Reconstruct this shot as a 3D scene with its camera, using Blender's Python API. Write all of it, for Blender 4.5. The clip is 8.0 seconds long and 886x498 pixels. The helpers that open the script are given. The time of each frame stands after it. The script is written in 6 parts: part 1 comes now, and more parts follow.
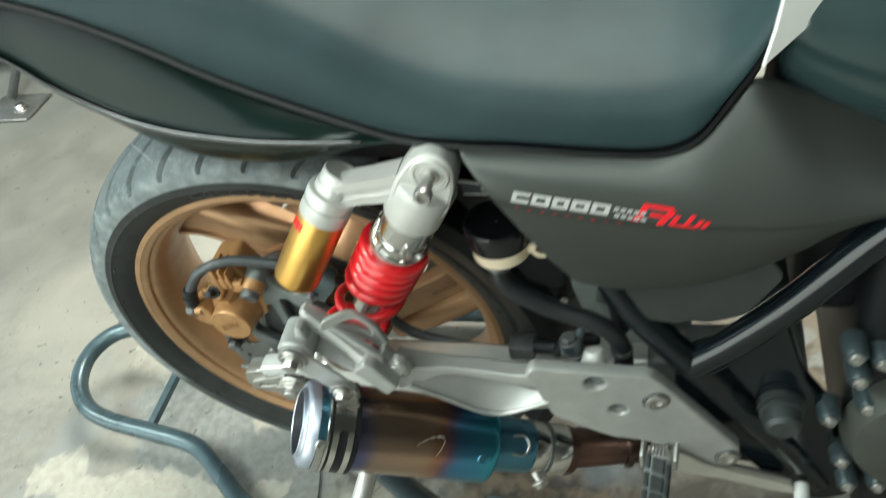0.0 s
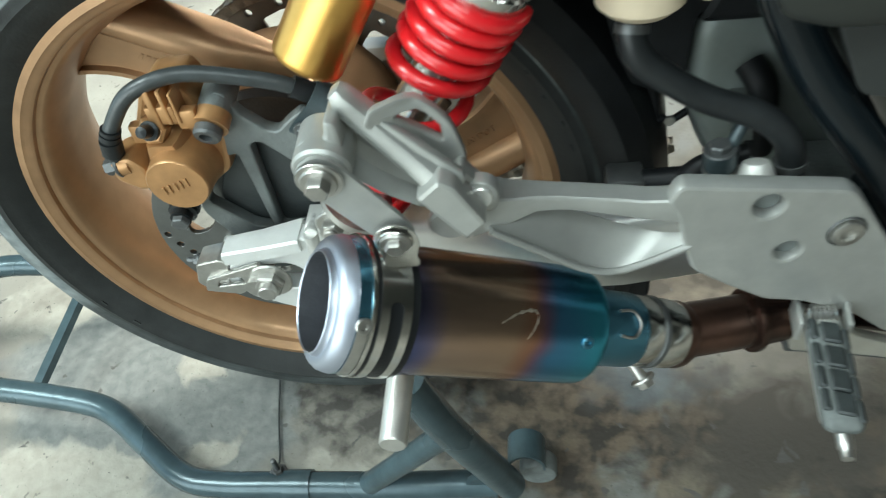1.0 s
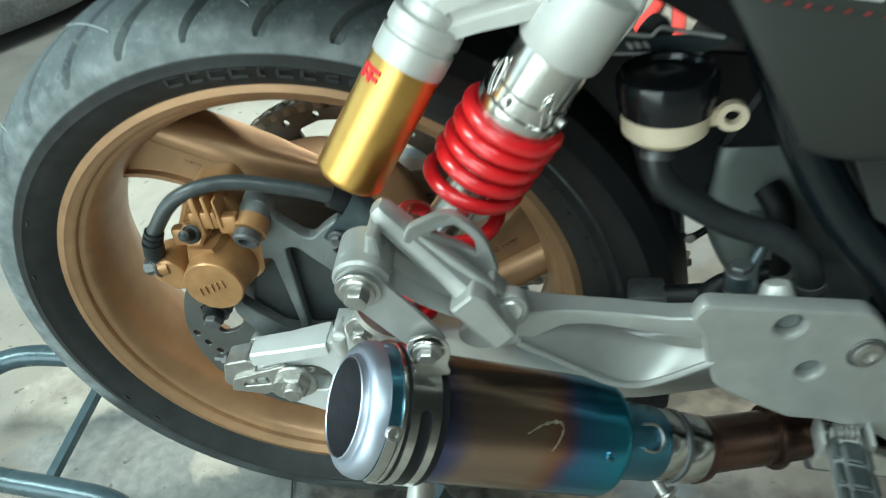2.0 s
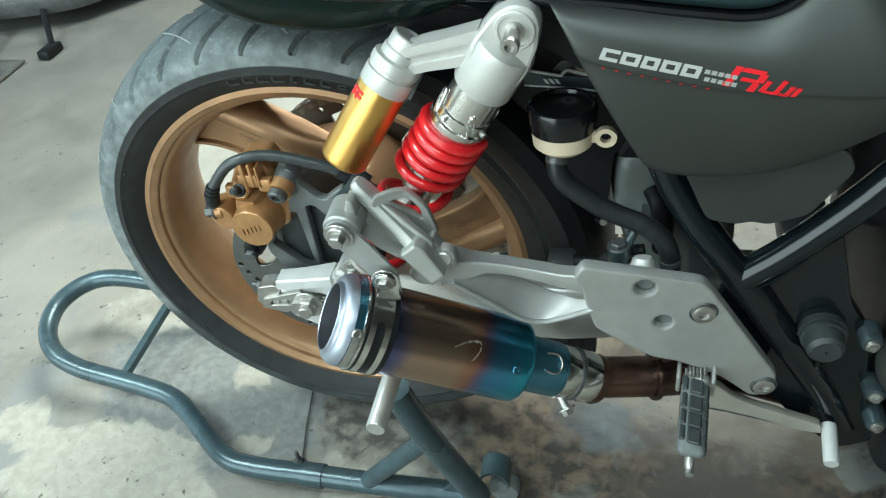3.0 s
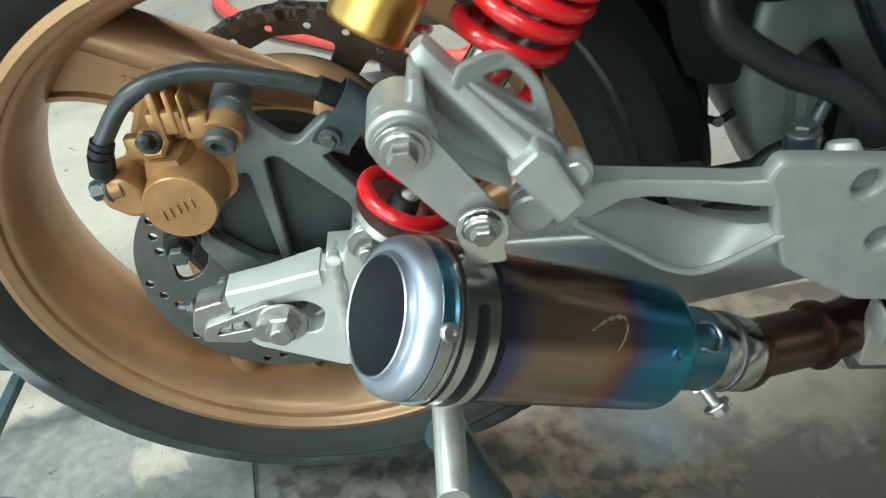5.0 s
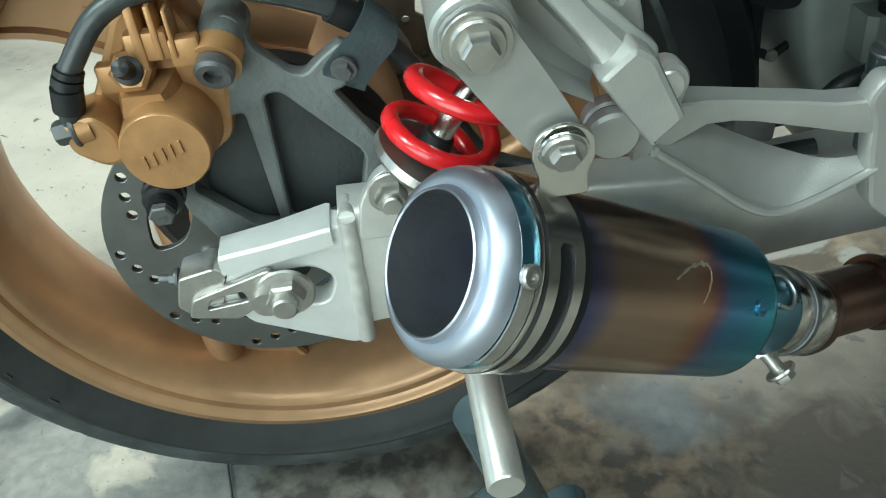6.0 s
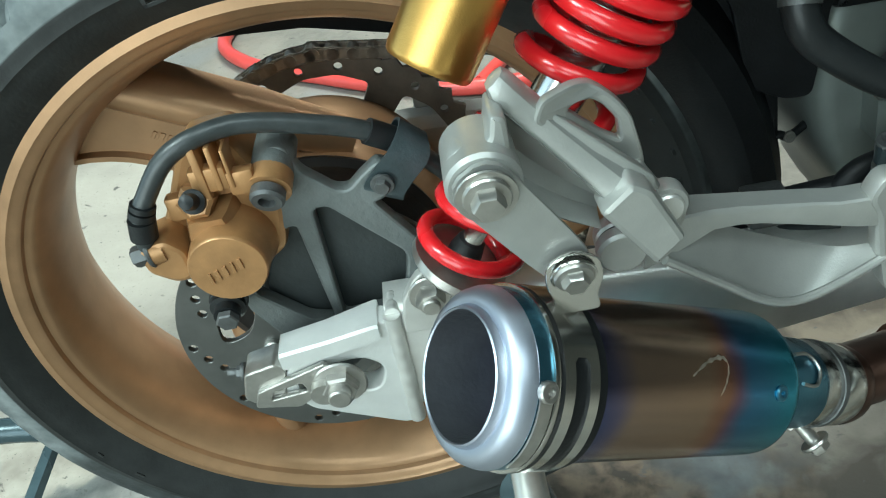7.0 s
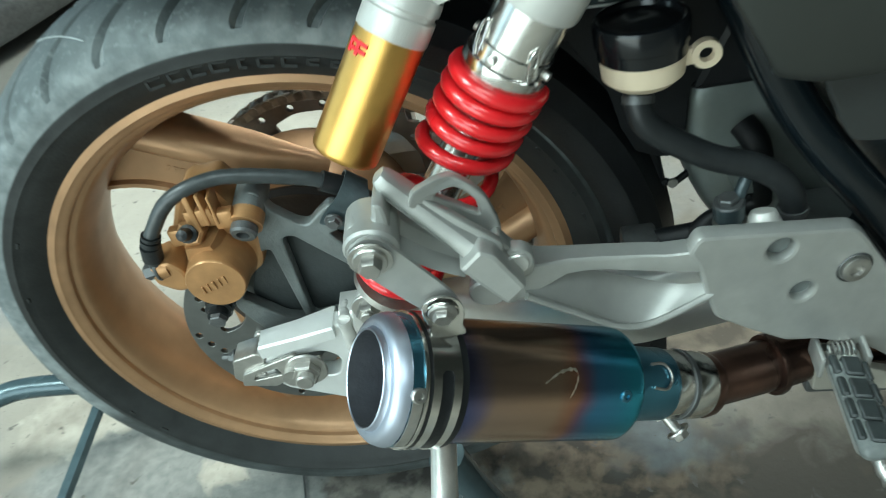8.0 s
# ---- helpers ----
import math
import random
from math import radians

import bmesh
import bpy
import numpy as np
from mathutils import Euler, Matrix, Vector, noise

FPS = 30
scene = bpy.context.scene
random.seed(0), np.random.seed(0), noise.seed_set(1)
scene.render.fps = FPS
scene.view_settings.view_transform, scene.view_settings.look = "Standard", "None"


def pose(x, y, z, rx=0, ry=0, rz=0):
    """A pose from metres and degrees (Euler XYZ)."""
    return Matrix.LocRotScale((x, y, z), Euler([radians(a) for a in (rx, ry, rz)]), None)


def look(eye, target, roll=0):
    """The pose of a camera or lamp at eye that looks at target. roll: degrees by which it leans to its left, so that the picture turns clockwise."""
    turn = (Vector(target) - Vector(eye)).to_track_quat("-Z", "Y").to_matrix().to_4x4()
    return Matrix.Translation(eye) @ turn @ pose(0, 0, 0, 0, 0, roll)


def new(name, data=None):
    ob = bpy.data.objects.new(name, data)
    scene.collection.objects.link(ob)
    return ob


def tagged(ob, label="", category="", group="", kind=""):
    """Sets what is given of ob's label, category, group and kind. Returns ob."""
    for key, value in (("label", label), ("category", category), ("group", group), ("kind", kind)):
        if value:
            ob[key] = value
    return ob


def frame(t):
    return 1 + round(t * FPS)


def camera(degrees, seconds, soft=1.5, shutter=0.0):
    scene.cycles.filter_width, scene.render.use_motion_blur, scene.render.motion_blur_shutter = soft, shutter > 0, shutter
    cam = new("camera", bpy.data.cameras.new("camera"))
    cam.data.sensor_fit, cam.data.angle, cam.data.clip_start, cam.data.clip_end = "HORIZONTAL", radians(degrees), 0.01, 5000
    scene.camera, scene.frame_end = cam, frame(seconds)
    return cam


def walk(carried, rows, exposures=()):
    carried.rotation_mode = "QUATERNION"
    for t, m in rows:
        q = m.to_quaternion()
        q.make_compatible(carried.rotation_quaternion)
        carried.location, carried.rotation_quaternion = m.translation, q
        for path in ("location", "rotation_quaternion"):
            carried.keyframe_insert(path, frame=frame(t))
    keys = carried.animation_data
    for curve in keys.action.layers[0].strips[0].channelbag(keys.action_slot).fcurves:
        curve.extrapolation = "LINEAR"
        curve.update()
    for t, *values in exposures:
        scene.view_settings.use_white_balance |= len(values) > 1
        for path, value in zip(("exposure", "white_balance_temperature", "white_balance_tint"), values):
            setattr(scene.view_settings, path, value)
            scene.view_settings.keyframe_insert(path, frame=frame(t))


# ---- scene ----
from mathutils.bvhtree import BVHTree

cam = camera(58.6, 8.0, soft=1.1, shutter=0.4)
METRES = 1.4235
START = pose(0.4671, -0.6352, 1.0959, -43.96, 12.313, 12.394)
ROWS = [
    (0.0, 0.0000, 0.0000, 0.0000, 0.00, 0.00, -0.00),
    (0.2, -0.0201, 0.0252, -0.0162, -0.24, -1.59, 0.83),
    (0.5, -0.0589, 0.0947, -0.0499, -5.51, -1.84, 1.98),
    (0.7, -0.0730, 0.1365, -0.0706, -7.09, -2.85, 2.87),
    (1.0, -0.0976, 0.1975, -0.0931, -8.97, -1.20, 2.79),
    (1.5, -0.1106, 0.2240, -0.0965, -8.49, -0.71, 3.30),
    (1.8, -0.1128, 0.2109, -0.0923, -7.95, 3.15, 1.75),
    (2.0, -0.1093, 0.1865, -0.0874, -8.43, 5.88, 1.06),
    (2.2, -0.1012, 0.1354, -0.0809, -7.09, 3.75, -0.41),
    (3.3, -0.0623, 0.0164, -0.1100, -4.21, 4.11, -4.06),
    (3.5, -0.0686, 0.0233, -0.1111, -4.96, 5.01, -2.82),
    (3.8, -0.0806, 0.0405, -0.1001, -5.47, 7.27, -1.49),
    (4.0, -0.0857, 0.0771, -0.1064, -8.50, 8.73, 0.42),
    (4.2, -0.1016, 0.1301, -0.1112, -11.37, 7.91, 2.41),
    (4.5, -0.1312, 0.2092, -0.1270, -13.98, 7.05, 3.65),
    (4.7, -0.1426, 0.2332, -0.1300, -14.27, 6.78, 4.77),
    (5.8, -0.1777, 0.3256, -0.1399, -19.46, 5.33, 7.72),
    (6.0, -0.1790, 0.3278, -0.1422, -19.60, 6.05, 7.90),
    (6.2, -0.1747, 0.3159, -0.1285, -17.27, 6.22, 8.64),
    (6.5, -0.1715, 0.2998, -0.1182, -15.06, 8.51, 9.57),
    (7.0, -0.1717, 0.2926, -0.1169, -14.28, 8.46, 9.88),
    (7.5, -0.1696, 0.2776, -0.1145, -13.21, 7.94, 9.90),
    (7.7, -0.1563, 0.2406, -0.1082, -13.23, 6.54, 9.00),
    (8.0, -0.1285, 0.1822, -0.1022, -10.27, 5.61, 7.99),
]
walk(cam, [(t, START @ pose(METRES * x, METRES * y, METRES * z, 90 + pitch, roll, yaw)) for t, x, y, z, yaw, pitch, roll in ROWS],
     [(0.0, 0.05, 6520, 2), (0.5, 0.05, 6450, 2), (1.0, 0.03, 6150, 2), (1.5, 0.02, 6010, -1), (2.0, -0.05, 5920, -5), (3.5, 0.0, 6020, 0), (4.5, 0.0, 6120, 0), (6.0, -0.1, 6080, -3), (6.5, -0.12, 5980, -2), (7.0, -0.13, 5930, -3), (8.0, -0.11, 5950, -4)])

# ---------------------------------------------------------------- light
world = bpy.data.worlds.new("world")
scene.world = world
world.use_nodes = True
wn = world.node_tree.nodes
sky = wn.new("ShaderNodeTexSky")
sky.sky_type = "NISHITA"
sky.sun_disc = False
sky.sun_elevation, sky.sun_rotation = radians(58), radians(200)
world.node_tree.links.new(sky.outputs[0], wn["Background"].inputs[0])
wn["Background"].inputs[1].default_value = 0.15

SKYLIGHT = (-1.8, -0.9, 2.86)
lamp_data = bpy.data.lights.new("skylight_lamp", "AREA")
lamp_data.shape, lamp_data.size, lamp_data.size_y = "RECTANGLE", 1.6, 1.0
lamp_data.energy, lamp_data.color = 115, (0.92, 1.0, 0.97)
skylamp = new("skylight_lamp", lamp_data)
skylamp.matrix_world = look(SKYLIGHT, (SKYLIGHT[0], SKYLIGHT[1], 0))
# unseen overhead lamp, added to brighten the panel shoulder and the spokes
NEARLIGHT = (0.5, -1.7, 2.86)
near_data = bpy.data.lights.new("near_fill_lamp", "AREA")
near_data.shape, near_data.size, near_data.size_y = "RECTANGLE", 1.6, 1.0
near_data.energy, near_data.color = 36, (0.92, 1.0, 0.97)
nearlamp = new("near_fill_lamp", near_data)
nearlamp.matrix_world = look(NEARLIGHT, (NEARLIGHT[0], NEARLIGHT[1], 0))
FARLIGHT = (0.7, 1.35, 2.86)
far_data = bpy.data.lights.new("far_skylight_lamp", "AREA")
far_data.shape, far_data.size, far_data.size_y = "RECTANGLE", 1.6, 1.0
far_data.energy, far_data.color = 170, (1.0, 0.97, 0.9)
farlamp = new("far_skylight_lamp", far_data)
farlamp.matrix_world = look(FARLIGHT, (FARLIGHT[0], FARLIGHT[1], 0))
# unseen lamp at the open left side, added as broad fill
left_data = bpy.data.lights.new("left_fill_lamp", "AREA")
left_data.shape, left_data.size, left_data.size_y = "RECTANGLE", 5.0, 2.4
left_data.energy, left_data.color = 45, (0.82, 1.0, 1.03)
leftlamp = new("left_fill_lamp", left_data)
leftlamp.matrix_world = look((-5.9, 1.0, 1.5), (0, 0.5, 1.2))
# unseen fill lamp behind the camera, added for frontal light
front_data = bpy.data.lights.new("front_fill_lamp", "AREA")
front_data.shape, front_data.size, front_data.size_y = "RECTANGLE", 4.4, 2.2
front_data.energy, front_data.color = 135, (0.95, 1.0, 0.96)
frontlamp = new("front_fill_lamp", front_data)
frontlamp.matrix_world = look((-2.65, -2.55, 1.2), (-2.65, 0, 1.2))


# ---------------------------------------------------------------- materials
def mat(name, base, rough=0.5, metal=0.0, vary=0.25, scale=30.0, bump=0.0, bscale=200.0, second=None, coat=0.0, rvary=0.15, ior=1.5):
    """A procedural surface: a colour with two scales of variation, gloss variation and fine relief."""
    m = bpy.data.materials.new(name)
    m.use_nodes = True
    n, l = m.node_tree.nodes, m.node_tree.links
    b = n["Principled BSDF"]
    co = n.new("ShaderNodeTexCoord")
    n1, n2 = n.new("ShaderNodeTexNoise"), n.new("ShaderNodeTexNoise")
    n1.inputs["Scale"].default_value, n1.inputs["Detail"].default_value = scale, 6
    n2.inputs["Scale"].default_value, n2.inputs["Detail"].default_value = scale * 0.17, 4
    for k in (n1, n2):
        l.new(co.outputs["Object"], k.inputs["Vector"])
    add = n.new("ShaderNodeMath")
    add.operation = "MULTIPLY"
    l.new(n1.outputs["Fac"], add.inputs[0])
    l.new(n2.outputs["Fac"], add.inputs[1])
    ramp = n.new("ShaderNodeValToRGB")
    dark = second or tuple(c * (1 - vary) for c in base)
    lite = tuple(min(1, c * (1 + vary * 0.6)) for c in base)
    ramp.color_ramp.elements[0].position, ramp.color_ramp.elements[1].position = 0.1, 0.42
    ramp.color_ramp.elements[0].color, ramp.color_ramp.elements[1].color = (*dark, 1), (*lite, 1)
    l.new(add.outputs[0], ramp.inputs[0])
    l.new(ramp.outputs[0], b.inputs["Base Color"])
    mr = n.new("ShaderNodeMapRange")
    mr.inputs["To Min"].default_value, mr.inputs["To Max"].default_value = max(0.02, rough - rvary), min(1, rough + rvary)
    l.new(n2.outputs["Fac"], mr.inputs["Value"])
    l.new(mr.outputs[0], b.inputs["Roughness"])
    b.inputs["Metallic"].default_value = metal
    b.inputs["Coat Weight"].default_value = coat
    b.inputs["Coat Roughness"].default_value = 0.08
    b.inputs["IOR"].default_value = ior
    if bump:
        n3, bp = n.new("ShaderNodeTexNoise"), n.new("ShaderNodeBump")
        n3.inputs["Scale"].default_value, n3.inputs["Detail"].default_value = bscale, 3
        l.new(co.outputs["Object"], n3.inputs["Vector"])
        l.new(n3.outputs["Fac"], bp.inputs["Height"])
        bp.inputs["Strength"].default_value, bp.inputs["Distance"].default_value = bump, 0.002
        l.new(bp.outputs[0], b.inputs["Normal"])
    return m


M_GOLDRIM = mat("gold_wheel_paint", (0.4, 0.238, 0.127), 0.35, 0.5, 0.2, 40, 0.05, 500)
M_TYRE = mat("tyre_rubber", (0.025, 0.027, 0.0265), 0.54, 0, 0.35, 60, 0.12, 300, ior=1.34)
def dusty_tyre():
    """Black side walls and a crown greyed by dry dust, thicker at the shoulder."""
    m = M_TYRE
    n, l = m.node_tree.nodes, m.node_tree.links
    b = n["Principled BSDF"]
    old = b.inputs["Base Color"].links[0].from_socket
    co, sub, wl, ma = n.new("ShaderNodeTexCoord"), n.new("ShaderNodeVectorMath"), n.new("ShaderNodeVectorMath"), n.new("ShaderNodeMath")
    sub.operation, sub.inputs[1].default_value = "SUBTRACT", (0.011, 0, 0.3705)
    flat = n.new("ShaderNodeVectorMath")
    flat.operation, flat.inputs[1].default_value = "MULTIPLY", (1, 0, 1)
    wl.operation = "LENGTH"
    l.new(co.outputs["Object"], sub.inputs[0])
    l.new(sub.outputs[0], flat.inputs[0])
    l.new(flat.outputs[0], wl.inputs[0])
    def noise(scale, lo, hi):
        nz, r = n.new("ShaderNodeTexNoise"), n.new("ShaderNodeMapRange")
        nz.inputs["Scale"].default_value, nz.inputs["Detail"].default_value = scale, 9
        l.new(co.outputs["Object"], nz.inputs["Vector"])
        r.inputs["From Min"].default_value, r.inputs["From Max"].default_value = lo, hi
        l.new(nz.outputs["Fac"], r.inputs["Value"])
        return r.outputs[0]

    def step(sock, lo, hi):
        r = n.new("ShaderNodeMapRange")
        r.inputs["From Min"].default_value, r.inputs["From Max"].default_value = lo, hi
        l.new(sock, r.inputs["Value"])
        return r.outputs[0]

    def mix(f, c0, c1):
        x = n.new("ShaderNodeMix")
        x.data_type = "RGBA"
        l.new(f, x.inputs[0])
        for sock, v in ((x.inputs[6], c0), (x.inputs[7], c1)):
            if isinstance(v, tuple):
                sock.default_value = (*v, 1)
            else:
                l.new(v, sock)
        return x.outputs[2]

    # a pale dusty shoulder whose upper rim is ragged, and a scuffed darker crown
    ma.operation, ma.inputs[1].default_value = "MULTIPLY_ADD", 0.03
    l.new(noise(45, 0.25, 0.75), ma.inputs[0])
    l.new(wl.outputs["Value"], ma.inputs[2])
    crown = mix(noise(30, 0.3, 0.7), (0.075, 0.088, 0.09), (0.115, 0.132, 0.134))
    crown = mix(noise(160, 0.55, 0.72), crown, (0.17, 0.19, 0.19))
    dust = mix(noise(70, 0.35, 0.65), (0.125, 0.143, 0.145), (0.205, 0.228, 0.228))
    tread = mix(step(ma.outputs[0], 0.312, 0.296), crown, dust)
    # upper rear keeps its dust; the rest is coloured darker for its shade
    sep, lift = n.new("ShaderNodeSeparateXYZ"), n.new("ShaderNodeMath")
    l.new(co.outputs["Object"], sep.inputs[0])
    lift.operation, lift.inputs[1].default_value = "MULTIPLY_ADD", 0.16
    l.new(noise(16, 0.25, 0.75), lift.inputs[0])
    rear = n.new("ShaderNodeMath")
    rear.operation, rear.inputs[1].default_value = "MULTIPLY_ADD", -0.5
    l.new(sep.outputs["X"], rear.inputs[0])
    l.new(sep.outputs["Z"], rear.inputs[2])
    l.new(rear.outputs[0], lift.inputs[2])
    shaded_tread = mix(noise(38, 0.35, 0.65), (0.03, 0.034, 0.034), (0.062, 0.07, 0.07))
    tread = mix(step(lift.outputs[0], 0.4, 0.5), shaded_tread, tread)
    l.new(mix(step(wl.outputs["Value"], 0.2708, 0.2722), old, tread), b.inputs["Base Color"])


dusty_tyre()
M_MARK = mat("raised_mark_rubber", (0.025, 0.027, 0.0265), 0.5, 0, 0.3, 60, ior=1.34)
# groove faces take a darker rubber to put their shade in
M_GROOVE = mat("shaded_groove_rubber", (0.024, 0.028, 0.029), 0.7, 0, 0.4, 60, 0.2, 300)
M_DUST = mat("pale_tread_dust", (0.3, 0.33, 0.33), 0.8, 0, 0.2, 60)
M_CASTALU = mat("painted_cast_aluminium", (0.4, 0.405, 0.385), 0.38, 0.5, 0.14, 60, 0.07, 700)
M_SWING = mat("polished_swingarm", (0.66, 0.66, 0.63), 0.32, 0.6, 0.12, 50, 0.1, 400)
M_CHROME = mat("chrome", (0.7, 0.69, 0.66), 0.2, 1.0, 0.12, 70, 0, 0, rvary=0.06)
M_STEEL = mat("zinc_steel", (0.5, 0.49, 0.46), 0.32, 0.9, 0.25, 90, 0.1, 500)
M_LEVER = mat("dull_lever_aluminium", (0.34, 0.325, 0.28), 0.45, 0.3, 0.12, 40, 0.1, 400)
M_DULL = mat("dull_dark_metal", (0.12, 0.125, 0.125), 0.45, 0.6, 0.35, 80, 0.2, 400)
M_GREYMETAL = mat("grey_cast_metal", (0.15, 0.165, 0.162), 0.42, 0.35, 0.3, 40, 0.3, 300)
M_DARKCAST = mat("dark_cast_metal", (0.045, 0.052, 0.052), 0.5, 0.3, 0.3, 40, 0.2, 300)
M_CASE = mat("grey_gearbox_metal", (0.22, 0.245, 0.23), 0.42, 0.3, 0.35, 22, 0.1, 200)
M_COVER = mat("dull_cover_paint", (0.06, 0.064, 0.056), 0.4, 0.3, 0.2, 30, 0.1, 300)
# hose rubber lightened to carry its silvery highlight
M_HOSE = mat("highlit_hose_rubber", (0.04, 0.046, 0.047), 0.33, 0, 0.4, 120, 0.1, 300)
# black gloss lifted to teal to hold the tank's reflection
M_TANK = mat("teal_reflection_paint", (0.025, 0.046, 0.047), 0.16, 0, 0.2, 10, 0, 0, coat=0.4, rvary=0.05)
M_DIMRED = mat("faded_red_decal", (0.34, 0.02, 0.025), 0.45, 0, 0.1, 60)
M_MASTER = mat("bluish_cast_metal", (0.055, 0.075, 0.082), 0.32, 0.4, 0.35, 80, 0.15, 400)
M_RED = mat("red_spring_paint", (0.62, 0.012, 0.018), 0.25, 0, 0.2, 60, 0, 0, coat=0.5, rvary=0.08)
M_GOLDCYL = mat("gold_anodised", (0.7, 0.41, 0.115), 0.33, 1.0, 0.12, 60, 0.08, 900, rvary=0.06)
M_SILVERPAINT = mat("bead_blasted_silver", (0.55, 0.545, 0.515), 0.38, 0.35, 0.1, 60, 0.15, 900)
M_CALGOLD = mat("caliper_gold", (0.44, 0.238, 0.1), 0.38, 0.4, 0.3, 60, 0.08, 500)
M_BLACKPL = mat("black_plastic", (0.009, 0.01, 0.011), 0.45, 0, 0.35, 60, 0.15, 500, ior=1.33)
M_BLACKGL = mat("gloss_black_paint", (0.006, 0.015, 0.0125), 0.22, 0, 0.3, 10, 0, 0, rvary=0.05, ior=1.2)
M_BEAD = mat("highlight_bead_black", (0.004, 0.006, 0.006), 0.05, 0, 0.3, 40, rvary=0.02, ior=1.5)
M_LID = mat("gloss_black_lid", (0.006, 0.007, 0.008), 0.16, 0, 0.3, 40, 0, 0, rvary=0.05, ior=1.45)
M_FRAME = mat("black_frame_paint", (0.005, 0.008, 0.01), 0.15, 0, 0.3, 30, 0.03, 200, coat=0.1, ior=1.42)
M_PANEL = mat("satin_grey_paint", (0.082, 0.088, 0.082), 0.47, 0.8, 0.1, 14, 0.04, 900, rvary=0.05)
M_SEAT = mat("seat_vinyl", (0.017, 0.035, 0.0385), 0.55, 0, 0.25, 20, 0.1, 900, ior=1.3)
M_INNER = mat("shaded_inner_plastic", (0.026, 0.029, 0.028), 0.5, 0, 0.3, 30, 0.1, 300)
# whitened metal, so that the swingarm end looks brightly lit
M_RAWALU = mat("whitened_aluminium", (0.7, 0.71, 0.69), 0.36, 0.35, 0.1, 60, 0.1, 400)
M_HUBDISC = mat("dark_hub_disc", (0.022, 0.019, 0.017), 0.4, 0, 0.4, 60, 0.2, 300)
M_RUBBER = mat("black_rubber_hose", (0.014, 0.016, 0.017), 0.42, 0, 0.3, 90, 0.1, 400, ior=1.4)
M_PEGBLOCK = mat("black_peg_rubber", (0.028, 0.034, 0.034), 0.5, 0, 0.4, 80, 0.2, 300)
M_PEGRUBBER = mat("dusty_peg_rubber", (0.16, 0.175, 0.17), 0.6, 0, 0.4, 80, 0.3, 300)
M_DISC = mat("brake_disc_steel", (0.19, 0.195, 0.19), 0.34, 0.9, 0.2, 60, 0.05, 900)
M_SPROCKET = mat("worn_sprocket", (0.19, 0.165, 0.135), 0.5, 0.1, 0.35, 60, 0.2, 300)
M_CHAIN = mat("oily_chain", (0.4, 0.36, 0.3), 0.42, 0.3, 0.5, 120, 0.2, 300)
M_STAND = mat("stand_paint", (0.06, 0.092, 0.105), 0.27, 0.3, 0.35, 40, 0.15, 120)
M_STANDPIN = mat("bright_steel_rod", (0.6, 0.59, 0.55), 0.35, 0.7, 0.2, 60, 0.1, 400)
M_REDSTAND = mat("red_stand_paint", (0.62, 0.07, 0.06), 0.35, 0, 0.2, 30, 0.05, 200)
M_CUP = mat("cream_plastic", (0.6, 0.5, 0.36), 0.4, 0, 0.15, 40, 0.05, 300)
M_SILVERDECAL = mat("silver_decal", (0.42, 0.42, 0.4), 0.4, 0, 0.06, 60)
M_WHITE = mat("white_decal", (0.78, 0.78, 0.75), 0.4, 0, 0.06, 60)
M_REDDECAL = mat("red_decal", (0.7, 0.01, 0.02), 0.4, 0, 0.1, 60)
M_GREYDECAL = mat("grey_decal", (0.35, 0.35, 0.33), 0.4, 0, 0.1, 60)
M_PIPE = mat("heat_brown_pipe", (0.125, 0.07, 0.052), 0.26, 0.9, 0.45, 30, 0.1, 200, second=(0.05, 0.035, 0.03))
M_TIBLUE = mat("blued_titanium", (0.1, 0.26, 0.36), 0.3, 0.9, 0.2, 40, 0.05, 400)
M_TIRING = mat("silver_blue_titanium", (0.5, 0.54, 0.63), 0.44, 1.0, 0.16, 25, 0.03, 400)
M_SCUFF = mat("scuffed_titanium", (0.47, 0.41, 0.33), 0.45, 0.8, 0.5, 300)
M_SOOT = mat("sooty_bore", (0.14, 0.145, 0.16), 0.35, 0.6, 0.3, 40, 0.2, 300)


M_SCOOT = mat("grey_scooter_plastic", (0.05, 0.058, 0.06), 0.35, 0, 0.3, 12, 0.05, 200)
M_WALL = mat("plaster_wall", (0.2, 0.2, 0.178), 0.85, 0, 0.2, 6, 0.3, 60)
M_ROOF = mat("dull_roof_sheet", (0.12, 0.13, 0.12), 0.7, 0, 0.3, 4, 0.2, 40)


